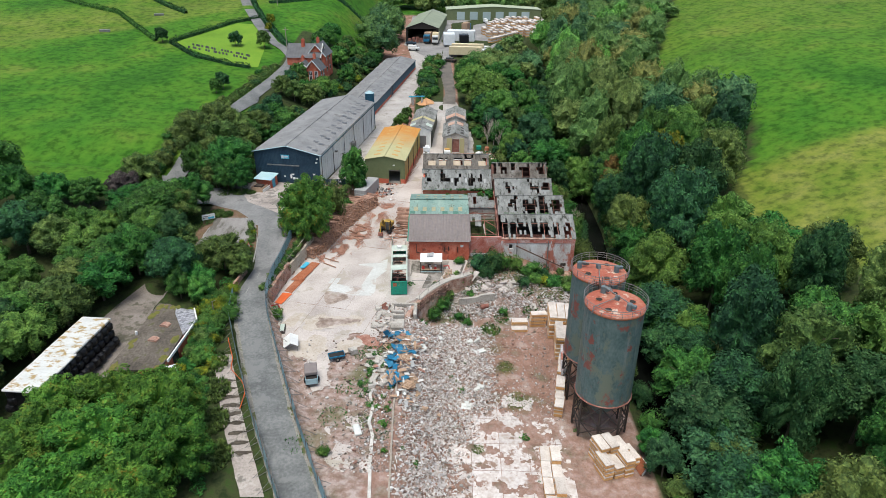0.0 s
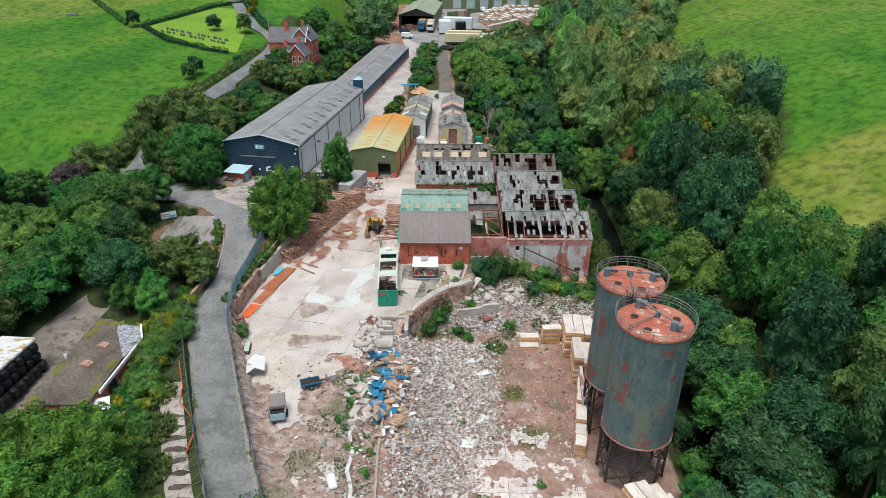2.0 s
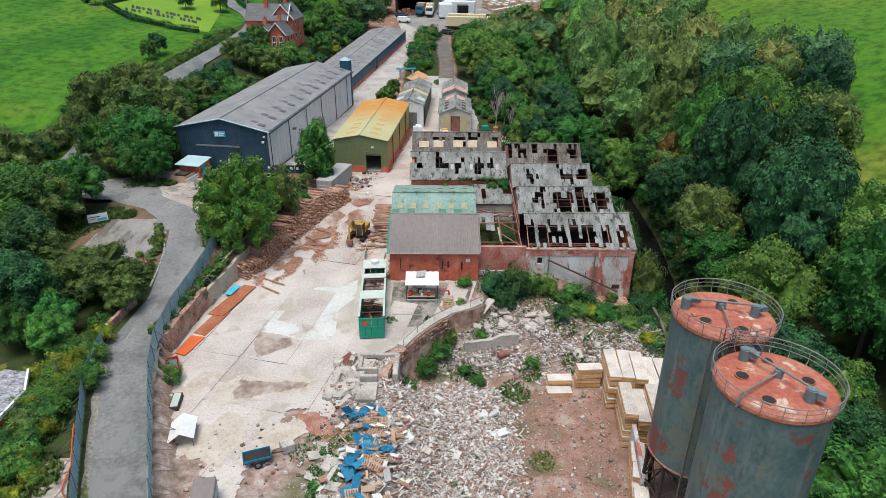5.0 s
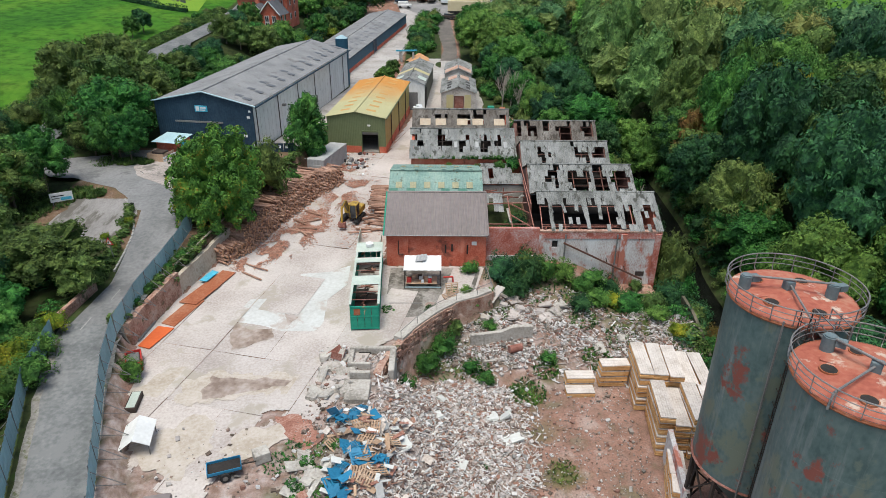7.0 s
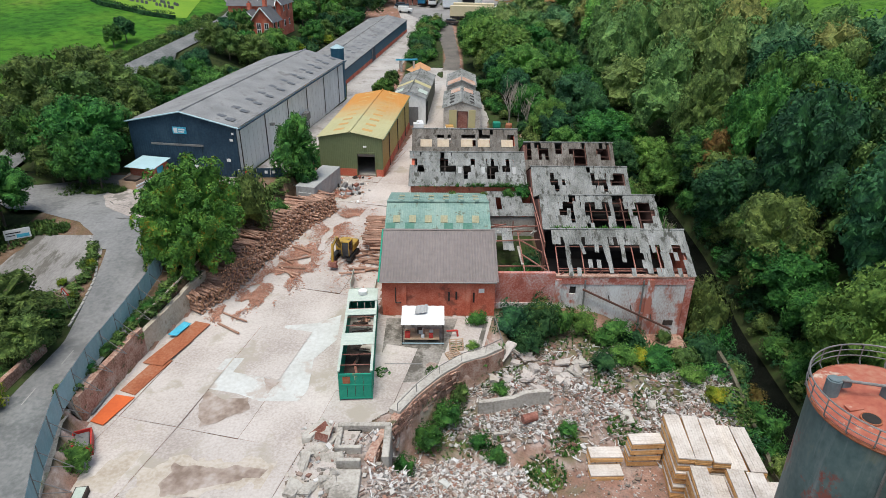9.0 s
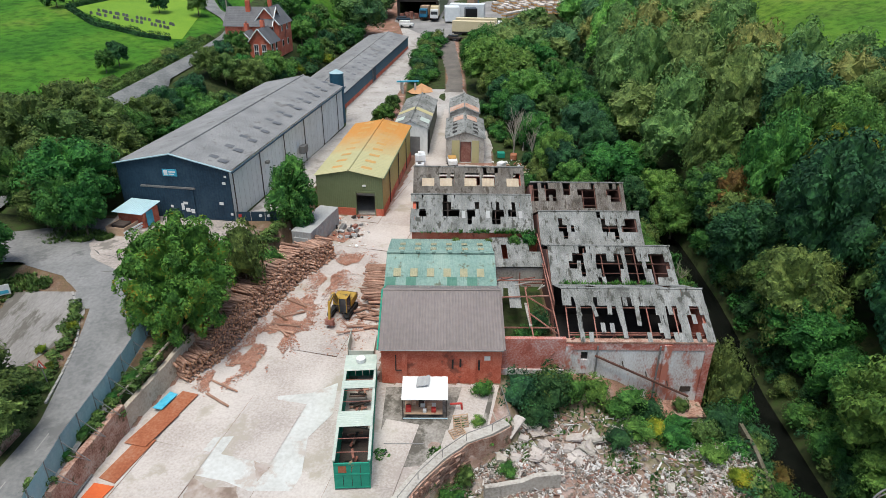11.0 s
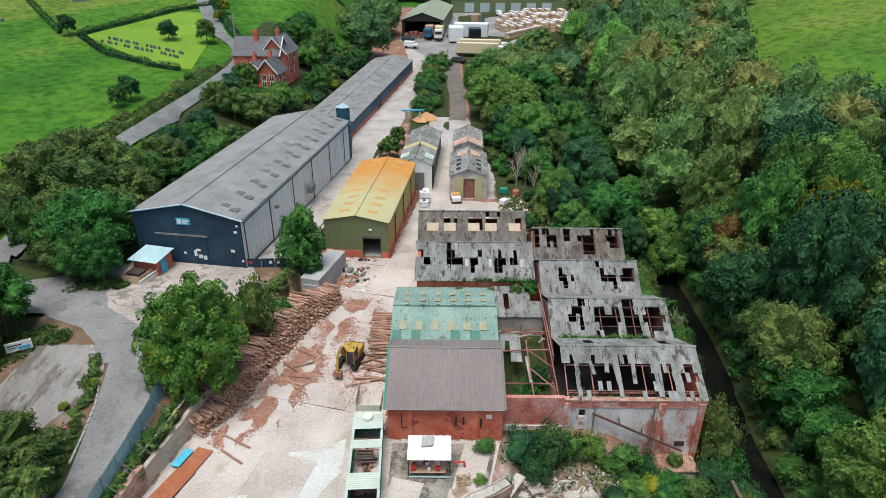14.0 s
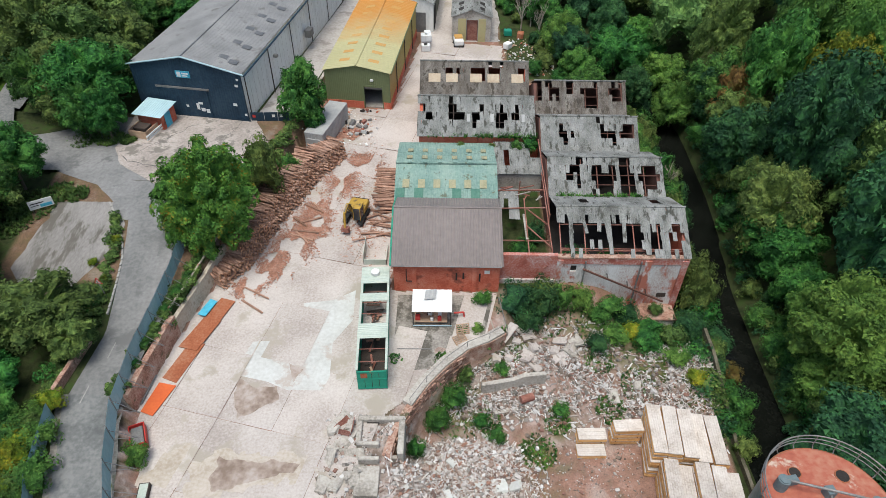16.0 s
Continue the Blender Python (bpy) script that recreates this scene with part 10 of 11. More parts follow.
def plant_wood():
    # wooded bank across the river; beyond the ruins it thickens into one mass
    far = {0: [], 1: [], 2: [], 3: [], 4: []}
    y, row = 34.0, 0
    while y < 330:
        gap = 8.3
        x = river_x(y) + (6.0 if y < 108 else 4.2) + (row % 2) * gap / 2
        while x < wood_edge(y) - 4.5:
            px, py = x + rt.uniform(-1.6, 1.6), y + rt.uniform(-1.6, 1.6)
            near = x - river_x(y)
            # the treetops keep one level down the bank, lower along the water
            roof = lerp(y, (40, 13.5), (55, 15), (75, 16.5), (100, 18.5), (127, 21.5), (150, 23), (180, 25), (260, 30), (330, 33)) + 0.06 * (near - 8)
            h = min(21, max(8.5, roof - land(px, py) + rt.uniform(-5.0, 1.8))) * (1 if near > 7.5 else rt.uniform(0.6, 0.8))
            if y < 148:
                key = rt.choice(WOOD)
                if rt.random() < 0.03:
                    key = "yellow_a"
                tree(key, px, py, h, rt.uniform(4.3, 6.3) / (0.46 * h))
            else:
                far[rt.choice((0, 0, 1, 1, 1, 2, 2, 3, 4))].append((px, py, land(px, py), h, rt.uniform(4.8, 6.4) / (0.46 * h)))
            x += gap * rt.uniform(0.9, 1.1)
        y += gap * 0.86
        row += 1
    y = 212.0
    while y < 262:
        x = lerp(y, (212, 9), (232, 11), (240, 20), (262, 30))
        while x < river_x(y) + 2:
            far[rt.choice((0, 1, 2))].append((x + rt.uniform(-1, 1), y + rt.uniform(-1, 1), land(x, y), rt.uniform(7, 10) if y < 228 else rt.uniform(4.2, 6.2), 1.1))
            x += 6
        y += 5.8
    # trees past the timber yard and on the skyline side
    for i in range(70):
        px, py = rt.uniform(-30, 110), rt.uniform(350, 385)
        far[rt.choice((0, 1, 2))].append((px, py, land(px, py), rt.uniform(9, 15), 1.1))
    for i in range(26):
        px, py = rt.uniform(-100, -55), rt.uniform(305, 350)
        far[rt.choice((0, 1, 2))].append((px, py, land(px, py), rt.uniform(7, 12), 1.0))
    for i in range(20):
        py = rt.uniform(236, 300)
        px = rt.uniform(-27, -19)
        far[rt.choice((1, 2, 1))].append((px, py, land(px, py), rt.uniform(12, 15), 1.0))
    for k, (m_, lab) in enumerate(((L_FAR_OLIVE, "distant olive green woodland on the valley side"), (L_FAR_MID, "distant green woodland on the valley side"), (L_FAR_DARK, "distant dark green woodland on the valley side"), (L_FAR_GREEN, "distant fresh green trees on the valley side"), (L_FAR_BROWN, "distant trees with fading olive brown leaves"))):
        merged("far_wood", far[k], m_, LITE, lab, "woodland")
    # bushes hanging over both banks
    for i in range(64):
        y = 84 + i * 0.95
        far_side = i % 2
        x = river_x(y) + (rt.uniform(2.6, 4.6) if far_side else -rt.uniform(2.9, 4.6))
        bush(rt.choice(("dark", "mid", "olive", "dark", "mid")), x, y, rt.uniform(2.2, 4.2), rt.uniform(0.8, 1.1))
    # trees leaning over the water
    y = 42.0
    while y < 134:
        x = river_x(y) + lerp(y, (60, 3.2), (80, 4.6), (110, 5.4), (134, 5.0)) + rt.uniform(-0.4, 0.8)
        tree(rt.choice(WOOD), x, y, rt.uniform(6.8, 9.6), rt.uniform(0.95, 1.15))
        y += rt.uniform(4.6, 5.8)
    for y in (48.0, 54.5, 61.0, 67.5, 74.0, 80.0):
        tree(rt.choice(("oak_a", "dark_b", "blue_a", "mid_b")), 31.8 + rt.uniform(-0.5, 0.8), y, rt.uniform(9.0, 11.0), rt.uniform(1.15, 1.3))
    # near bank above the ruins
    y = 136.0
    while y < 212:
        x = lerp(y, (136, 18.5), (150, 17), (165, 12.5), (180, 9.5), (212, 9))
        while x < river_x(y) + 2:
            tree(rt.choice(WOOD), x + rt.uniform(-1, 1), y + rt.uniform(-1, 1), rt.uniform(6.5, 9.5), rt.uniform(0.95, 1.2))
            x += rt.uniform(6, 7.5)
        y += 6.6


plant_wood()


def shed_left(y):
    return -37.6 + 0.146 * (y - 123.4) if y < 167 else -30.7 + 0.19 * (y - 168.9)


def plant_left():
    # wood below the lane
    y = 34.0
    while y < 116:
        x = -88.0
        while x < -30:
            px, py = x + rt.uniform(-1.8, 1.8), y + rt.uniform(-1.8, 1.8)
            x += rt.uniform(6, 7.5)
            if (px > -44.5 and py > 95) or px > road_mid(py) - 8.0 or py > 106 + 0.3 * max(0, -62 - px):
                continue
            if px < lerp(py, (34, -54), (60, -60), (80, -72), (104, -90)) or px > -53 and py < 61 or -51.5 < px < -32 and 56 < py < 84 or -50 < px < -40 and 48 < py < 94 or px > -37 and 84 < py:
                continue
            tree(rt.choice(WOOD + ["olive_b", "ash_a"]), px, py, rt.uniform(6, 9.5), rt.uniform(1.1, 1.4))
        y += 6.4
    # strip between the upper road and the sheds
    y = 127.0
    while y < 240:
        x = -42.5 if y < 140 else -39.0
        while x < shed_left(y) - 2.6:
            if not (183 < y < 208 and x < -29.5):
                tree(rt.choice(["mid_b", "olive_b", "oak_b", "ash_a", "mid_b", "dark_b"]), x + rt.uniform(-0.8, 0.8), y + rt.uniform(-1, 1), (rt.uniform(7.5, 10.0) if y < 144 else rt.uniform(5.6, 7.6) if y < 190 else rt.uniform(5, 6.8)), rt.uniform(1.05, 1.3))
            x += rt.uniform(4.6, 5.6)
        y += 6.0
    for i in range(22):
        y = rt.uniform(176, 226)
        x = shed_left(y) - rt.uniform(2.2, 6)
        bush(rt.choice(("mid", "yellow", "bright", "dark", "olive")), x, y, rt.uniform(2, 4), 1.2)


plant_left()

# scrub between the works lane and the dirt track
for i in range(46):
    y = 192 + i * 1.03
    brush(rt.choice(("mid", "mid", "olive", "bright", "dark")), lerp(y, (192, -4.6), (214, -4.6), (240, -3.2)) + rt.uniform(-2.4, 2.8), y, rt.uniform(2.0, 3.8), rt.uniform(0.9, 1.2))
for i in range(26):
    y = 138 + i * 1.5
    brush(rt.choice(("mid", "olive", "bright", "dark")), lerp(y, (138, 13), (150, 13), (165, 9), (178, 7.6)) + rt.uniform(-1.2, 3.5), y, rt.uniform(1.6, 3.2), rt.uniform(0.9, 1.2))
# brambles between the pasture and the upper road
for i in range(34):
    y = 146 + i * 1.3
    brush(rt.choice(("olive", "olive", "olive", "mid", "dark")), upper_mid(y) - 2.6 - rt.uniform(0.2, 3.2), y, rt.uniform(1.0, 2.0), rt.uniform(1.2, 1.7))
for i in range(24):
    y = 116 + i * 1.3
    brush(rt.choice(("olive", "olive", "dark", "olive", "mid")), upper_mid(y) - 2.8 - rt.uniform(0.4, 3.4), y, rt.uniform(2.2, 4.6), rt.uniform(0.9, 1.3))
# scrub between the ruin and the river
for i in range(15):
    y = 106 + i * 1.9
    brush(rt.choice(("mid", "dark", "olive", "bright")), 24.0 + rt.uniform(-0.3, 1.4), y, rt.uniform(3.2, 6.0), rt.uniform(0.55, 0.8))

# shrubs beside the flat-roofed block
SHRUBS = [(("bright", "yellow", "mid", "bright", "olive")[i % 5], -31.0 + rt.uniform(-1.2, 1.6), 67.5 + i * 0.95, rt.uniform(2.0, 3.2), rt.uniform(0.9, 1.2)) for i in range(17)]

# scrub between the old floor and the block, and trees above the upper road
for i in range(40):
    y = 66 + rt.random() * 17
    bush(rt.choice(("bright", "yellow", "mid", "bright", "bright", "mid")), rt.uniform(-32.0, road_mid(y) - 5.6), y, rt.uniform(1.3, 2.7), rt.uniform(0.9, 1.3))
for i in range(30):
    y = 60.5 + rt.random() * 6.5
    brush(rt.choice(("yellow", "mid", "bright", "bright")), rt.uniform(-32.2, road_mid(y) - 7.4), y, rt.uniform(0.5, 1.1), rt.uniform(1.3, 2.0))
for x, y, h in ((-42.5, 146, 8.0), (-43.2, 152, 7.0), (-41.6, 158, 6.6), (-43.0, 164, 5.8), (-41.2, 169, 6.4), (-40.6, 175, 5.8), (-37.5, 150, 7.2), (-36.6, 164, 6.4), (-36.0, 172, 6.2), (-39.5, 181, 5.4)):
    tree(rt.choice(("mid_b", "olive_b", "oak_b", "dark_b")), x, y, h, rt.uniform(1.05, 1.3))

for i in range(10):
    bush(("bright", "mid", "yellow", "mid", "olive")[i % 5], -32.2 + rt.uniform(-0.3, 0.4), 63.0 + i * 1.25, rt.uniform(2.0, 2.7), rt.uniform(0.75, 0.95))

# single trees
tree("sycamore", -23.0, 102.4, 14.8, 0.82, 1.4, label="broad green sycamore with yellowing tips beside the junction")
for x, y, h, w in ((-30.0, 54.6, 10.0, 1.12), (-35.6, 56.4, 9.4, 1.2), (-27.4, 49.6, 9.6, 1.1), (-33.4, 48.8, 11.6, 1.16), (-41.8, 56.0, 8.6, 1.2), (-41.2, 49.4, 10.0, 1.25), (-29.0, 43.4, 10.0, 1.1), (-36.0, 42.0, 11.0, 1.25), (-47.6, 49.4, 9.0, 1.2), (-45.0, 41.5, 10.0, 1.2), (-53.0, 43.5, 9.0, 1.2)):
    tree("big_maple", x, y, h, w, label="broad full-leaved maple with some yellowing twigs")
for x, y, h in ((-53.5, 75.5, 8.5), (-52.0, 81.5, 8.0), (-50.0, 87.5, 8.0), (-47.5, 93.0, 7.5), (-57.5, 70.0, 9.0), (-56.0, 63.0, 8.5)):
    tree(rt.choice(("oak_b", "mid_b", "olive_b", "dark_b")), x, y, h, 1.25)
bush("olive", -19.6, 109.4, 9.4, 0.5, 2.6)
for key, x, y, h, w in SHRUBS:
    bush(key, x, y, h, w)
bush("mid", -18.4, 113.8, 3.6, 0.9, 2.6)
tree("birch_a", -17.7, 122.6, 12.0, 1.0, 3.0)
tree("birch_a", -16.6, 122.0, 7.0, 1.0, 3.0)
for key, x, y, h, w in (("olive_a", -43.8, 122.4, 11.5, 0.85), ("oak_b", -42.0, 121.8, 11.5, 1.0), ("mid_b", -41.2, 117.6, 7.5, 1.0), ("olive_b", -56.5, 114.5, 8.0, 1.1), ("olive_a", -45.6, 128.0, 12.5, 1.1), ("olive_b", -45.0, 134.5, 11.5, 1.0), ("oak_b", -40.6, 118.4, 6.0, 1.0), ("olive_b", -44.0, 119.0, 7.0, 0.9), ("mid_b", -38.6, 117.0, 7.0, 0.9), ("purple_a", -56.8, 108.6, 7.2, 1.05), ("olive_a", -49.6, 128.6, 14.0, 0.95), ("olive_b", -47.0, 134.6, 12.5, 0.95), ("mid_b", -48.0, 122.2, 9.0, 1.0), ("dark_b", -56.8, 169.0, 5.0, 1.0), ("mid_b", -57.6, 165.6, 4.4, 1.0), ("olive_b", -45.6, 103.6, 7.6, 1.15), ("ash_a", -46.6, 93.6, 9.5, 1.15), ("oak_b", -53.5, 103.0, 8.0, 1.1)):
    tree(key, x, y, h, w)
for key, x, y, h, w in (("olive_b", -33.8, 89.8, 6.8, 1.5), ("olive_a", -42.0, 93.6, 7.0, 1.2), ("mid_b", -44.4, 108.0, 8.0, 1.1), ("oak_b", -48.6, 105.0, 8.5, 1.15), ("oak_b", -49.5, 100.5, 9.0, 1.3), ("mid_b", -38.8, 86.0, 6.0, 1.4),  ("mid_b", 25.0, 58.5, 4.5, 1.0), ("dark_b", -63.5, 206.0, 5.0, 1.2), ("dark_b", -85.5, 205.0, 5.0, 1.1)):
    tree(key, x, y, h, w)
for key, x, y, h, w in (("ash_a", 16.2, 145.0, 8.0, 1.0), ("ash_a", 18.0, 139.0, 6.5, 1.1), ("ash_a", 9.8, 190.0, 13.0, 1.2), ("ash_a", 13.5, 181.0, 12.5, 1.2), ("mid_b", 8.2, 203.0, 11.0, 1.2), ("ash_a", 15.5, 170.0, 11.0, 1.2), ("mid_b", 8.8, 216.0, 8.0, 1.2), ("ash_a", -10.6, 166.5, 4.6, 1.1), ("olive_a", -9.4, 172.0, 4.8, 0.9), ("rust_a", 36.5, 128.5, 12.0, 0.7), ("yellow_a", 44.0, 116.0, 11.0, 0.9), ("yellow_a", 36.0, 92.0, 9.0, 0.8), ("yellow_a", -58.5, 232.0, 5.0, 0.9), ("yellow_a", -57.5, 224.0, 4.0, 0.9), ("olive_a", -54.8, 206.0, 6.5, 1.0)):
    tree(key, x, y, h, w)
for key, x, y, h, w in (("oak_b", -49.4, 82.0, 8.2, 1.2), ("mid_b", -46.8, 88.4, 9.4, 1.1), ("olive_b", -51.6, 76.0, 8.4, 1.2), ("dark_b", -43.4, 94.0, 8.6, 1.15), ("ash_a", -53.0, 69.5, 8.0, 1.2), ("ash_a", -34.6, 81.4, 5.4, 0.9), ("mid_b", -38.2, 82.4, 5.4, 0.95), ("olive_a", -30.9, 88.0, 4.8, 1.2), ("olive_b", -37.4, 89.0, 5.6, 1.3), ("mid_b", -36.0, 84.0, 5.0, 1.3)):
    tree(key, x, y, h, w)
tree("blue_a", 25.6, 55.5, 6.0, 0.9, -5.6)
bush("olive", 20.4, 97.7, 1.5, 1.1, -2.0)
for key, x, y, h, w in (("dark", 26.4, 45.0, 3.6, 1.0), ("mid", 25.8, 49.2, 3.2, 1.1), ("olive", 26.6, 52.6, 3.6, 1.0), ("dark", 26.8, 58.0, 4.4, 0.9), ("mid", 26.4, 63.0, 4.0, 0.9), ("dark", 26.6, 68.4, 4.2, 0.9), ("olive", 26.2, 73.6, 3.6, 0.9), ("mid", 31.2, 47.0, 4.4, 1.0), ("dark", 31.0, 53.4, 5.0, 1.0), ("olive", 31.2, 59.6, 4.8, 1.0), ("mid", 31.4, 65.4, 4.6, 1.0)):
    bush(key, x, y, h, w)
for key, x, y, h, w in (("dark", 17.2, 96.8, 3.0, 1.0), ("mid", 19.4, 95.4, 2.6, 1.1), ("olive", 21.2, 94.2, 2.8, 1.0), ("dark", 23.4, 95.6, 4.2, 0.9), ("dark", 6.3, 96.6, 4.2, 0.95), ("olive", 8.8, 97.0, 4.4, 0.7), ("dark", 7.6, 94.9, 2.4, 1.2), ("bright", 12.8, 97.2, 3.0, 1.0), ("mid", 15.6, 96.8, 2.6, 1.1), ("bright", 14.2, 95.8, 2.0, 1.2), ("yellow", 17.3, 95.2, 2.0, 1.3), ("mid", 20.0, 94.9, 1.8, 1.5), ("bright", 21.8, 94.4, 1.6, 1.4), ("olive", 24.4, 98.4, 8.6, 0.45), ("dark", 8.6, 96.7, 4.8, 0.85), ("mid", 10.6, 97.0, 3.6, 0.8), ("bright", 15.4, 93.6, 2.3, 1.2), ("mid", 18.4, 93.0, 2.4, 1.2), ("bright", 20.6, 91.2, 2.0, 1.2), ("yellow", 22.2, 89.6, 1.6, 1.3), ("dark", 13.6, 92.4, 2.2, 1.1), ("olive", 24.6, 100.8, 8.0, 0.5), ("mid", 25.2, 97.6, 5.2, 0.6), ("olive", 24.6, 104.8, 5.0, 0.6), ("rust", 26.2, 91.6, 3.4, 0.8), ("olive", 26.0, 88.0, 3.0, 0.8), ("mid", 24.9, 94.0, 2.6, 1.0)):
    bush(key, x, y, h, w)
for key, x, y, h, w in (("mid", -0.9, 85.4, 2.6, 0.95), ("mid", 0.5, 87.2, 2.8, 0.9), ("mid", -2.7, 82.8, 2.6, 0.7), ("olive", 1.5, 89.3, 2.0, 0.9), ("mid", 2.8, 85.6, 1.4, 1.2), ("mid", 4.8, 90.2, 1.2, 1.3), ("mid", 4.2, 84.4, 1.4, 1.2), ("mid", 9.8, 86.6, 1.4, 1.2), ("bright", 3.1, 96.2, 1.8, 1.1), ("bright", 2.6, 92.9, 0.7, 2.0), ("mid", 7.1, 102.0, 3.0, 0.9), ("dark", 8.8, 104.6, 3.2, 0.8), ("mid", 6.2, 100.2, 2.6, 0.9), ("dark", 12.5, 101.5, 3.0, 1.0), ("mid", 16.0, 102.0, 3.2, 1.0)):
    bush(key, x, y, h, w)
for x, h in ((1.2, 1.3), (4.8, 1.2), (7.6, 1.7), (9.2, 2.0)):
    bush("olive" if h < 1.5 else "mid", x, 117.0, h, 1.0, 4.4)
for i in range(9):
    bush("bright", 22.3 + rt.uniform(-0.2, 0.3), 114.5 + i * 0.95, 1.9, 1.2, 3.2 + 0.2 * (i % 3))
for i in range(14):
    y = 193 + i * 3.1
    brush(rt.choice(("mid", "mid", "dark", "bright")), lerp(y, (186, -5.5), (236, -1.5)) + rt.uniform(-1.6, 1.6), y, rt.uniform(1.8, 3.2), 1.5)
for i in range(11):
    y = 132 + i * 2.6
    brush(rt.choice(("mid", "olive", "dark")), wall_x(y) + 0.4, y, rt.uniform(1.4, 2.4), 1.1)
for i in range(12):
    y = 67 + i * 1.3
    bush(rt.choice(("yellow", "bright", "mid", "olive")), road_mid(y) - rt.uniform(5.2, 8.5) if y > 66 else road_mid(y) - 4.2, y, rt.uniform(1.0, 2.6), 1.1)
for i in range(9):
    y = 85 + i * 1.9
    bush(rt.choice(("bright", "mid")), wall_x(y) - 0.9, y, rt.uniform(0.7, 1.3), 1.1, road_z(y) - 0.2)
for x, y, h in ((-23.6, 79.6, 2.4), (-12.5, 52.5, 1.6), (-31.2, 78.6, 3.0), (-6.2, 60, 0.8), (-6.3, 57, 0.9), (-6.0, 53, 0.8), (-33.4, 97.8, 1.0), (-32.2, 100.6, 1.1), (-31.6, 95.8, 1.0)):
    bush("bright" if x > -30 else "yellow", x, y, h, 1.0)


for key, (m_, lab) in dict(mid=(L_MID, "dense green scrub along the works"), dark=(L_DARK, "dense dark green scrub along the works"), bright=(L_BRIGHT, "fresh green scrub along the works"), olive=(L_OLIVE, "olive brambles beside the upper road and works"), yellow=(L_YELLOW, "yellowing scrub below the lane")).items():
    if key in BRUSH:
        merged("scrub", BRUSH[key], m_, [KINDS["bush_" + key][0]], lab, "scrub")


def weeds():
    spots = []
    for i in range(150):
        y = rt.uniform(50, 95)
        x = rt.uniform(-9, 22) if y > 62 else rt.uniform(-8, 12)
        if noise.noise(Vector((x * 0.25, y * 0.25, 21))) > 0.08:
            spots.append((x, y, surf(x, y) - 0.1, rt.uniform(0.25, 0.6), rt.uniform(1.2, 2.2)))
    for i in range(70):
        y = rt.uniform(58, 73)
        spots.append((rt.gauss(-8.3, 0.9), y, surf(-8.3, y) - 0.1, rt.uniform(0.3, 0.7), 1.5))
    merged("weeds", spots[::3], L_MID, [crown_mesh("weed", 61, 5, 9, 9, 16, 1.5, L_BRIGHT, 0.2, heart=0)], "tufts of green weeds among rubble", "weeds")
    grass = []
    for i in range(420):
        y = rt.uniform(84, 128)
        s = rt.choice((0, 1))
        x = (road_mid(min(y, 104)) - 3.4 - rt.random() * 1.2) if s else wall_x(y) - rt.uniform(0.3, 1.6)
        if y > 104 and s:
            continue
        grass.append((x, y, land(x, y) - 0.05, rt.uniform(0.3, 0.8), 1.5))
    merged("verge_grass", grass, L_OLIVE, [crown_mesh("verge", 62, 5, 9, 8, 16, 1.5, L_OLIVE, 0.2, heart=0)], "long verge grass beside the lane", "grass")
    under = []
    for i in range(760):
        if i % 4 == 0:
            y = rt.uniform(84, 150)
            x = river_x(y) - 3.9 - abs(rt.gauss(0, 1.2))
        elif i % 3:
            y = rt.uniform(40, 135)
            x = river_x(y) + 2.2 + abs(rt.gauss(0, 3.2))
        else:
            y = rt.uniform(45, 99)
            x = road_mid(min(y, 100)) - 4.5 - abs(rt.gauss(0, 6)) - (9 if y > 100 else 0)
            if -50 < x < -33 and 56 < y < 90 or -43 < x and y > 94 or x > road_mid(min(y, 100)) - 8.5 and y < 72:
                continue
        under.append((x, y, land(x, y) - 0.3, rt.uniform(0.7, 1.8), rt.uniform(1.2, 1.8)))
    for k, (m_, lab) in enumerate(((L_DARK, "dark undergrowth beneath the trees"), (L_MID, "green undergrowth along the banks"), (L_OLIVE, "olive brambles along the banks"))):
        merged("undergrowth", under[k::3], m_, [crown_mesh("scrub", 63, 5, 9, 14, 22, 0.72, m_, 0.2, heart=0)], lab, "undergrowth")


weeds()


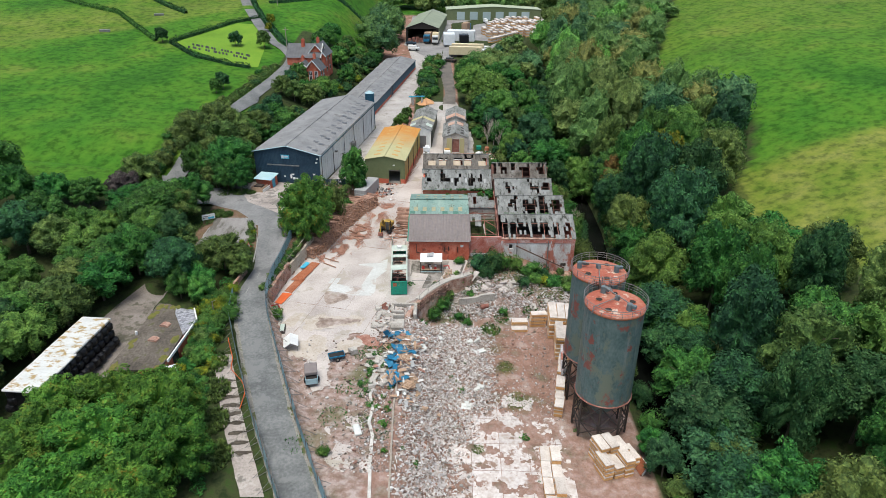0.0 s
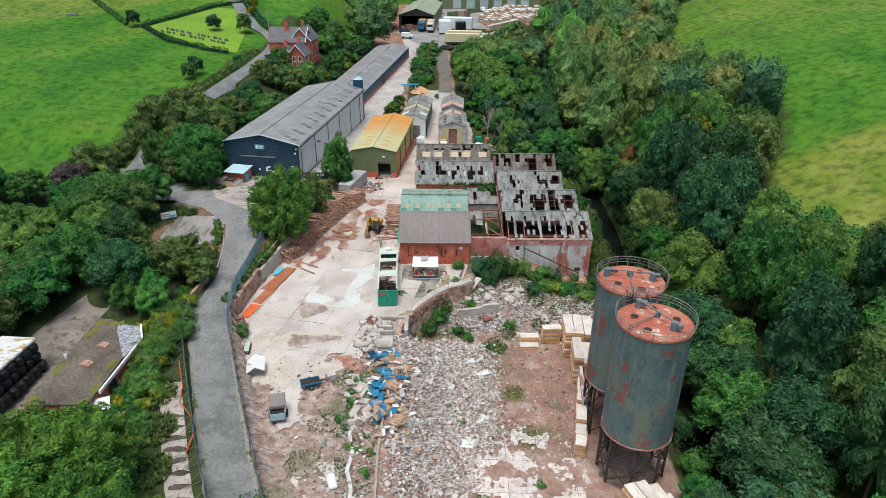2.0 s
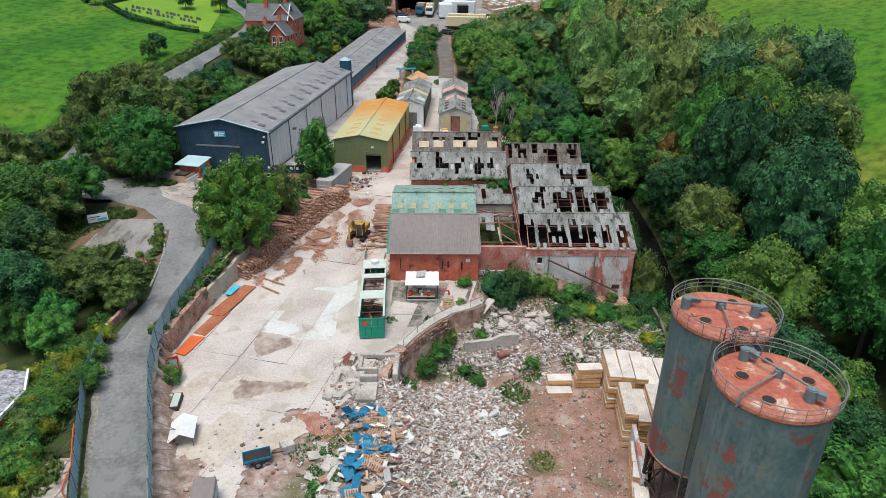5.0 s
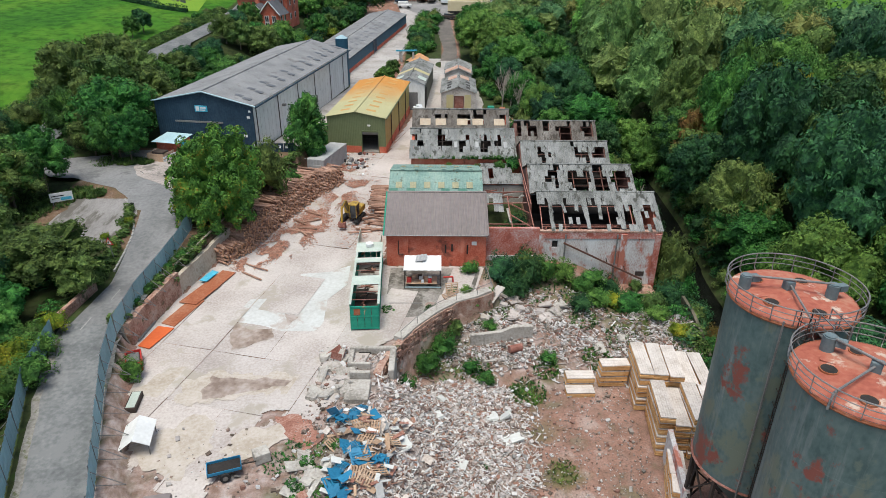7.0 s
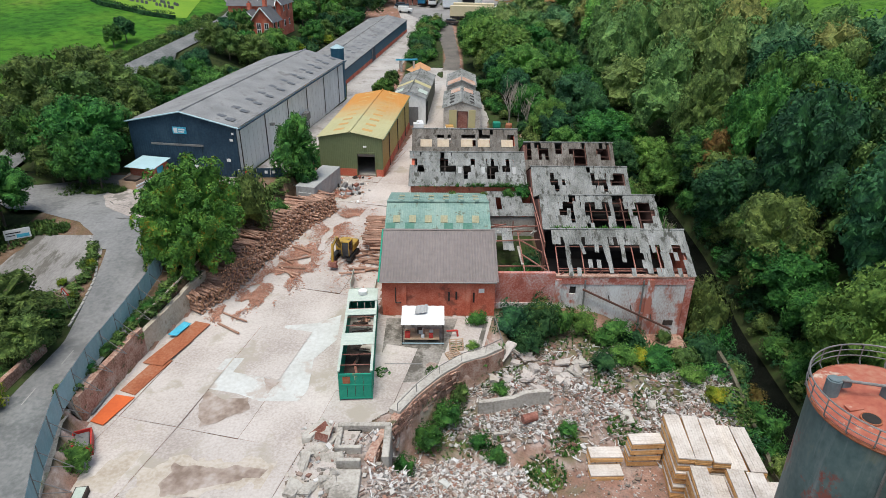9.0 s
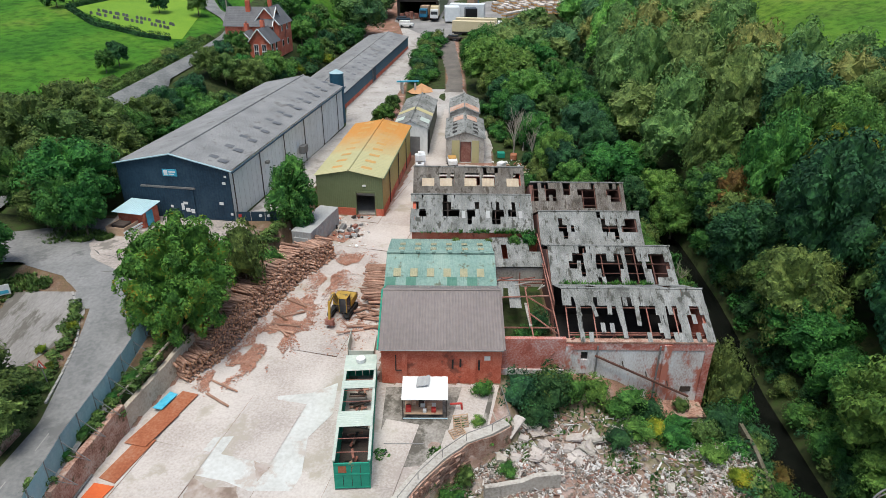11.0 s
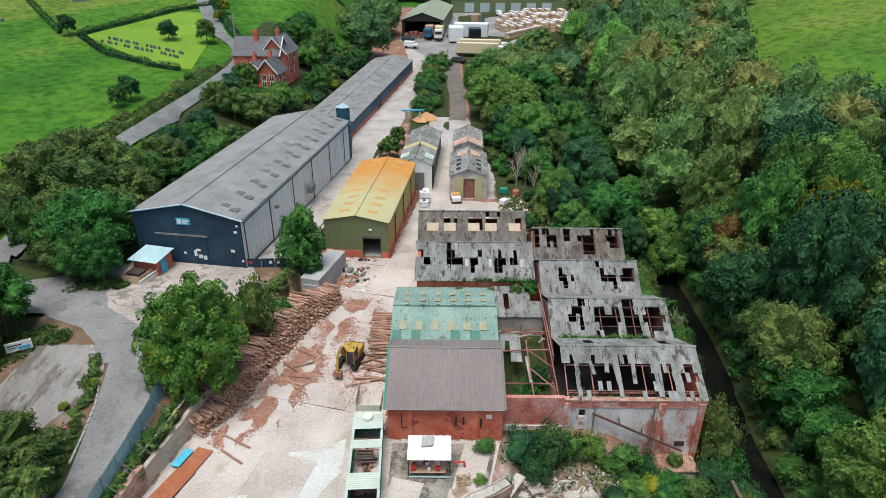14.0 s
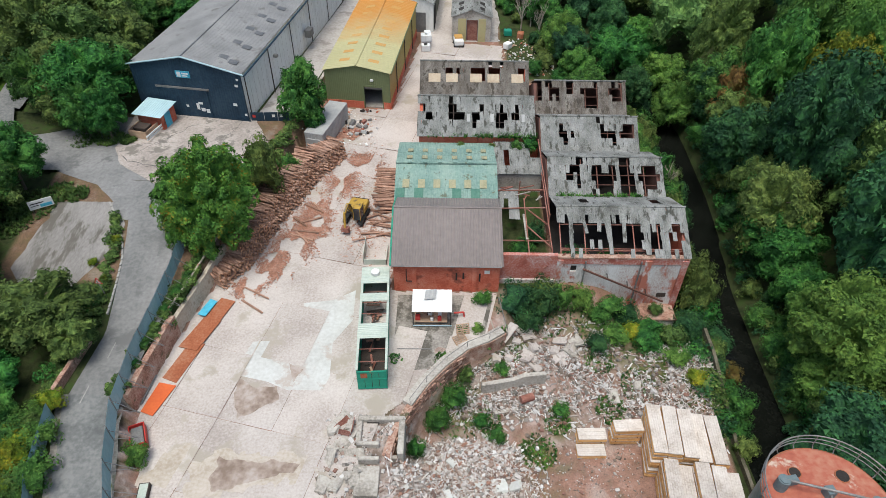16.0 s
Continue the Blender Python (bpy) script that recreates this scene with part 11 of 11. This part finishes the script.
def hedge(pts, h, w, label, material=None):
    """A clipped hedge of leaf sprays along points in plan."""
    rg = np.random.default_rng(int(abs(pts[0][0]) * 10))
    V, F = [], []
    for (xa, ya), (xb, yb) in zip(pts, pts[1:]):
        L_ = math.hypot(xb - xa, yb - ya)
        tx, ty = (xb - xa) / L_, (yb - ya) / L_
        for i in range(int(L_ * 95 * w / 2)):
            f = rg.random()
            a = rg.random() * math.pi
            ox, oz = math.cos(a) * w / 2, h * (0.2 + 0.8 * math.sin(a)) * (0.75 + 0.4 * rg.random() + 0.25 * math.sin(f * L_ * 0.9) * math.sin(f * L_ * 0.37))
            x, y = xa + (xb - xa) * f - ty * ox, ya + (yb - ya) * f + tx * ox
            z = surf(x, y) + oz
            q, s = len(V), 0.19 * (0.6 + 0.8 * rg.random())
            d = rg.normal(size=3)
            d /= np.linalg.norm(d)
            e = np.cross(d, rg.normal(size=3))
            e /= np.linalg.norm(e)
            c = np.array([x, y, z])
            V += [tuple(c - d * s), tuple(c + e * s * 0.8), tuple(c + d * s)]
            F.append((q, q + 1, q + 2))
        # dense heart
        n = max(1, int(L_ / 2))
        for i in range(n):
            q = len(V)
            for g in (i / n, (i + 1) / n):
                x, y = xa + (xb - xa) * g, ya + (yb - ya) * g
                z = surf(x, y)
                for ox, oz in ((-0.36, -0.3), (-0.24, 0.6), (0.24, 0.6), (0.36, -0.3)):
                    V.append((x - ty * ox * w, y + tx * ox * w, z + oz * h))
            for k in range(3):
                F.append((q + k, q + k + 1, q + 4 + k + 1, q + 4 + k))
    me = bpy.data.meshes.new("hedge")
    me.from_pydata(V, [], F)
    tagged(part("hedge", me, material or L_DARK), label, "hedge")


hedge([(-54.5, 187), (-60.5, 188), (-72, 193), (-83, 204.5)], 1.3, 1.2, "dark clipped hedge round the churchyard")
hedge([(-83, 205), (-77, 219), (-71, 233), (-64, 240)], 1.3, 1.2, "dark clipped hedge behind the churchyard")
hedge([(-56.4, 140), (-54.4, 152), (-52.0, 165), (-49.2, 180), (-47.8, 190)], 1.1, 2.6, "overgrown roadside hedge below the pasture", L_OLIVE)
hedge([(-46.0, 206), (-51.5, 215), (-59.5, 231), (-68.5, 252), (-82, 290)], 1.8, 1.8, "roadside hedge climbing the hill")
hedge([(-46, 210), (-38, 211), (-27, 213)], 1.2, 1.2, "clipped hedge between pasture and houses")
hedge([(-88, 206), (-112, 236), (-150, 262)], 1.4, 1.4, "field hedge across the pasture", L_MID)
hedge([(-90, 240), (-140, 290), (-200, 330)], 1.6, 1.6, "dark field hedge across the far pasture")
hedge([(-66, 262), (-40, 285), (-28, 292)], 1.5, 1.5, "dark field hedge above the lorry park")
hedge([(-78, 300), (-110, 312), (-170, 330)], 2.5, 2.5, "tall field hedge on the hill")


def dead_tree(x, y, h, seed):
    rg = random.Random(seed)
    th = thing("dead_tree", (x, y, surf(x, y)), rg.uniform(0, 360), "bare bleached dead tree with upright branches", "tree")
    bm = bmesh.new()
    tube(bm, (0, 0, -0.5), (0.2, 0, h * 0.5), 0.13, 6, 0.09)

    def limb(p, d, l, r, depth):
        q = p + d * l
        tube(bm, p, q, r, 4, r * 0.55)
        if depth:
            for _ in range(3):
                nd = (d + Vector((rg.gauss(0, 0.4), rg.gauss(0, 0.4), rg.uniform(0, 0.3)))).normalized()
                limb(p + d * l * rg.uniform(0.4, 0.95), nd, l * rg.uniform(0.5, 0.75), r * 0.55, depth - 1)

    for i in range(6):
        a = 2 * math.pi * i / 6
        limb(Vector((0.1, 0, h * rg.uniform(0.2, 0.5))), Vector((0.35 * math.cos(a), 0.35 * math.sin(a), 1)).normalized(), h * 0.38, 0.06, 2)
    part("trunk", bm, M_DEADWOOD, th)


for i, (x, y, h) in enumerate(((11.0, 152, 6.5), (12.8, 154.5, 6.0), (13.6, 150.5, 5.0), (11.8, 158, 6.0), (15.0, 155, 5.0), (37.5, 66, 6.0), (39, 69, 6.5), (38, 71, 5.5), (26.5, 118, 4.0))):
    dead_tree(x, y, h, i)


# low growth on the site
def near(spots, n):
    def draw(rg):
        for _ in range(n):
            x, y, r = rg.choice(spots)
            a, d = rg.uniform(0, 6.3), r * math.sqrt(rg.random())
            yield x + d * math.cos(a), y + d * math.sin(a)
    return draw


low_growth("weeds", near([(-8.9, 57.8, 1.4), (-9.4, 63, 1.0), (-9.0, 66.0, 1.5), (-8.2, 69.5, 1.4), (-9.2, 72.4, 1.2), (-6.6, 55.6, 1.0), (-6.3, 60, 0.6), (-6.0, 64, 0.5), (-12.4, 58.5, 1.8), (-11.4, 64.0, 1.6), (-15.5, 54, 1.6), (-10.6, 70.8, 1.0)], 900), 0.15, L_MID, 61, "bright green weeds growing through the broken yard")
low_growth("weeds", near([(1.0, 86.5, 2.6), (-0.6, 89.4, 0.8), (5.8, 92.2, 1.3), (4.2, 91.0, 1.0), (9.4, 85.9, 1.2), (14.2, 87.0, 1.4), (13.8, 91.4, 1.4), (18.6, 93.2, 3.0), (8.6, 96.4, 3.2), (14.0, 95.4, 2.6), (22.4, 90.4, 2.0), (7.6, 83.2, 1.6), (3.6, 85.6, 1.2), (17, 89, 1.6)], 3000), 0.22, L_MID, 62, "green weeds and brambles on the rubble bank")
low_growth("verge_grass", near([(-42.4, 105.4, 2.4), (-40.4, 107.2, 1.6), (-38.6, 107.0, 1.2), (-43.6, 103.0, 2.2), (-45.4, 105.0, 2.4), (-39.0, 117.0, 1.6), (-42.0, 117.0, 2.0), (-36.8, 116.8, 1.0)], 2200), 0.3, L_OLIVE, 67, "rough green verge grass beside the junction")
low_growth("weeds", near([(10.2, 67.6, 1.8), (9.2, 74.8, 1.2), (2.0, 63.0, 0.7), (-1.4, 64.6, 0.6), (4.6, 59.0, 0.8), (2.2, 70.6, 0.6), (7.5, 83.0, 1.5)], 700), 0.18, L_OLIVE, 63, "low mossy weeds on the bare earth")
low_growth("rough_grass", near([(-27.5, 62, 2.4), (-29.5, 67, 2.6), (-31.5, 72, 2.6), (-26, 57, 2.2), (-33, 77, 2.6), (-24.2, 52, 2.2), (-34, 64, 2.6)], 3000), 0.4, L_OLIVE, 71, "rough green grass beside the old floor")
low_growth("roof_weeds", lambda rg: ((rg.uniform(3.0, 9.8) if rg.random() < 0.7 else rg.uniform(-3, 9.8), rg.uniform(117.5, 118.5)) for _ in range(420)), 0.34, L_MID, 64, "weeds rooted in the gutter of the ruin", on=lambda x, y: 5.7)
low_growth("roof_weeds", lambda rg: ((rg.uniform(11.0, 20), 107.8 + rg.gauss(0, 0.15)) for _ in range(160)), 0.3, L_BRIGHT, 65, "weeds rooted in a roof valley", on=lambda x, y: 4.8)
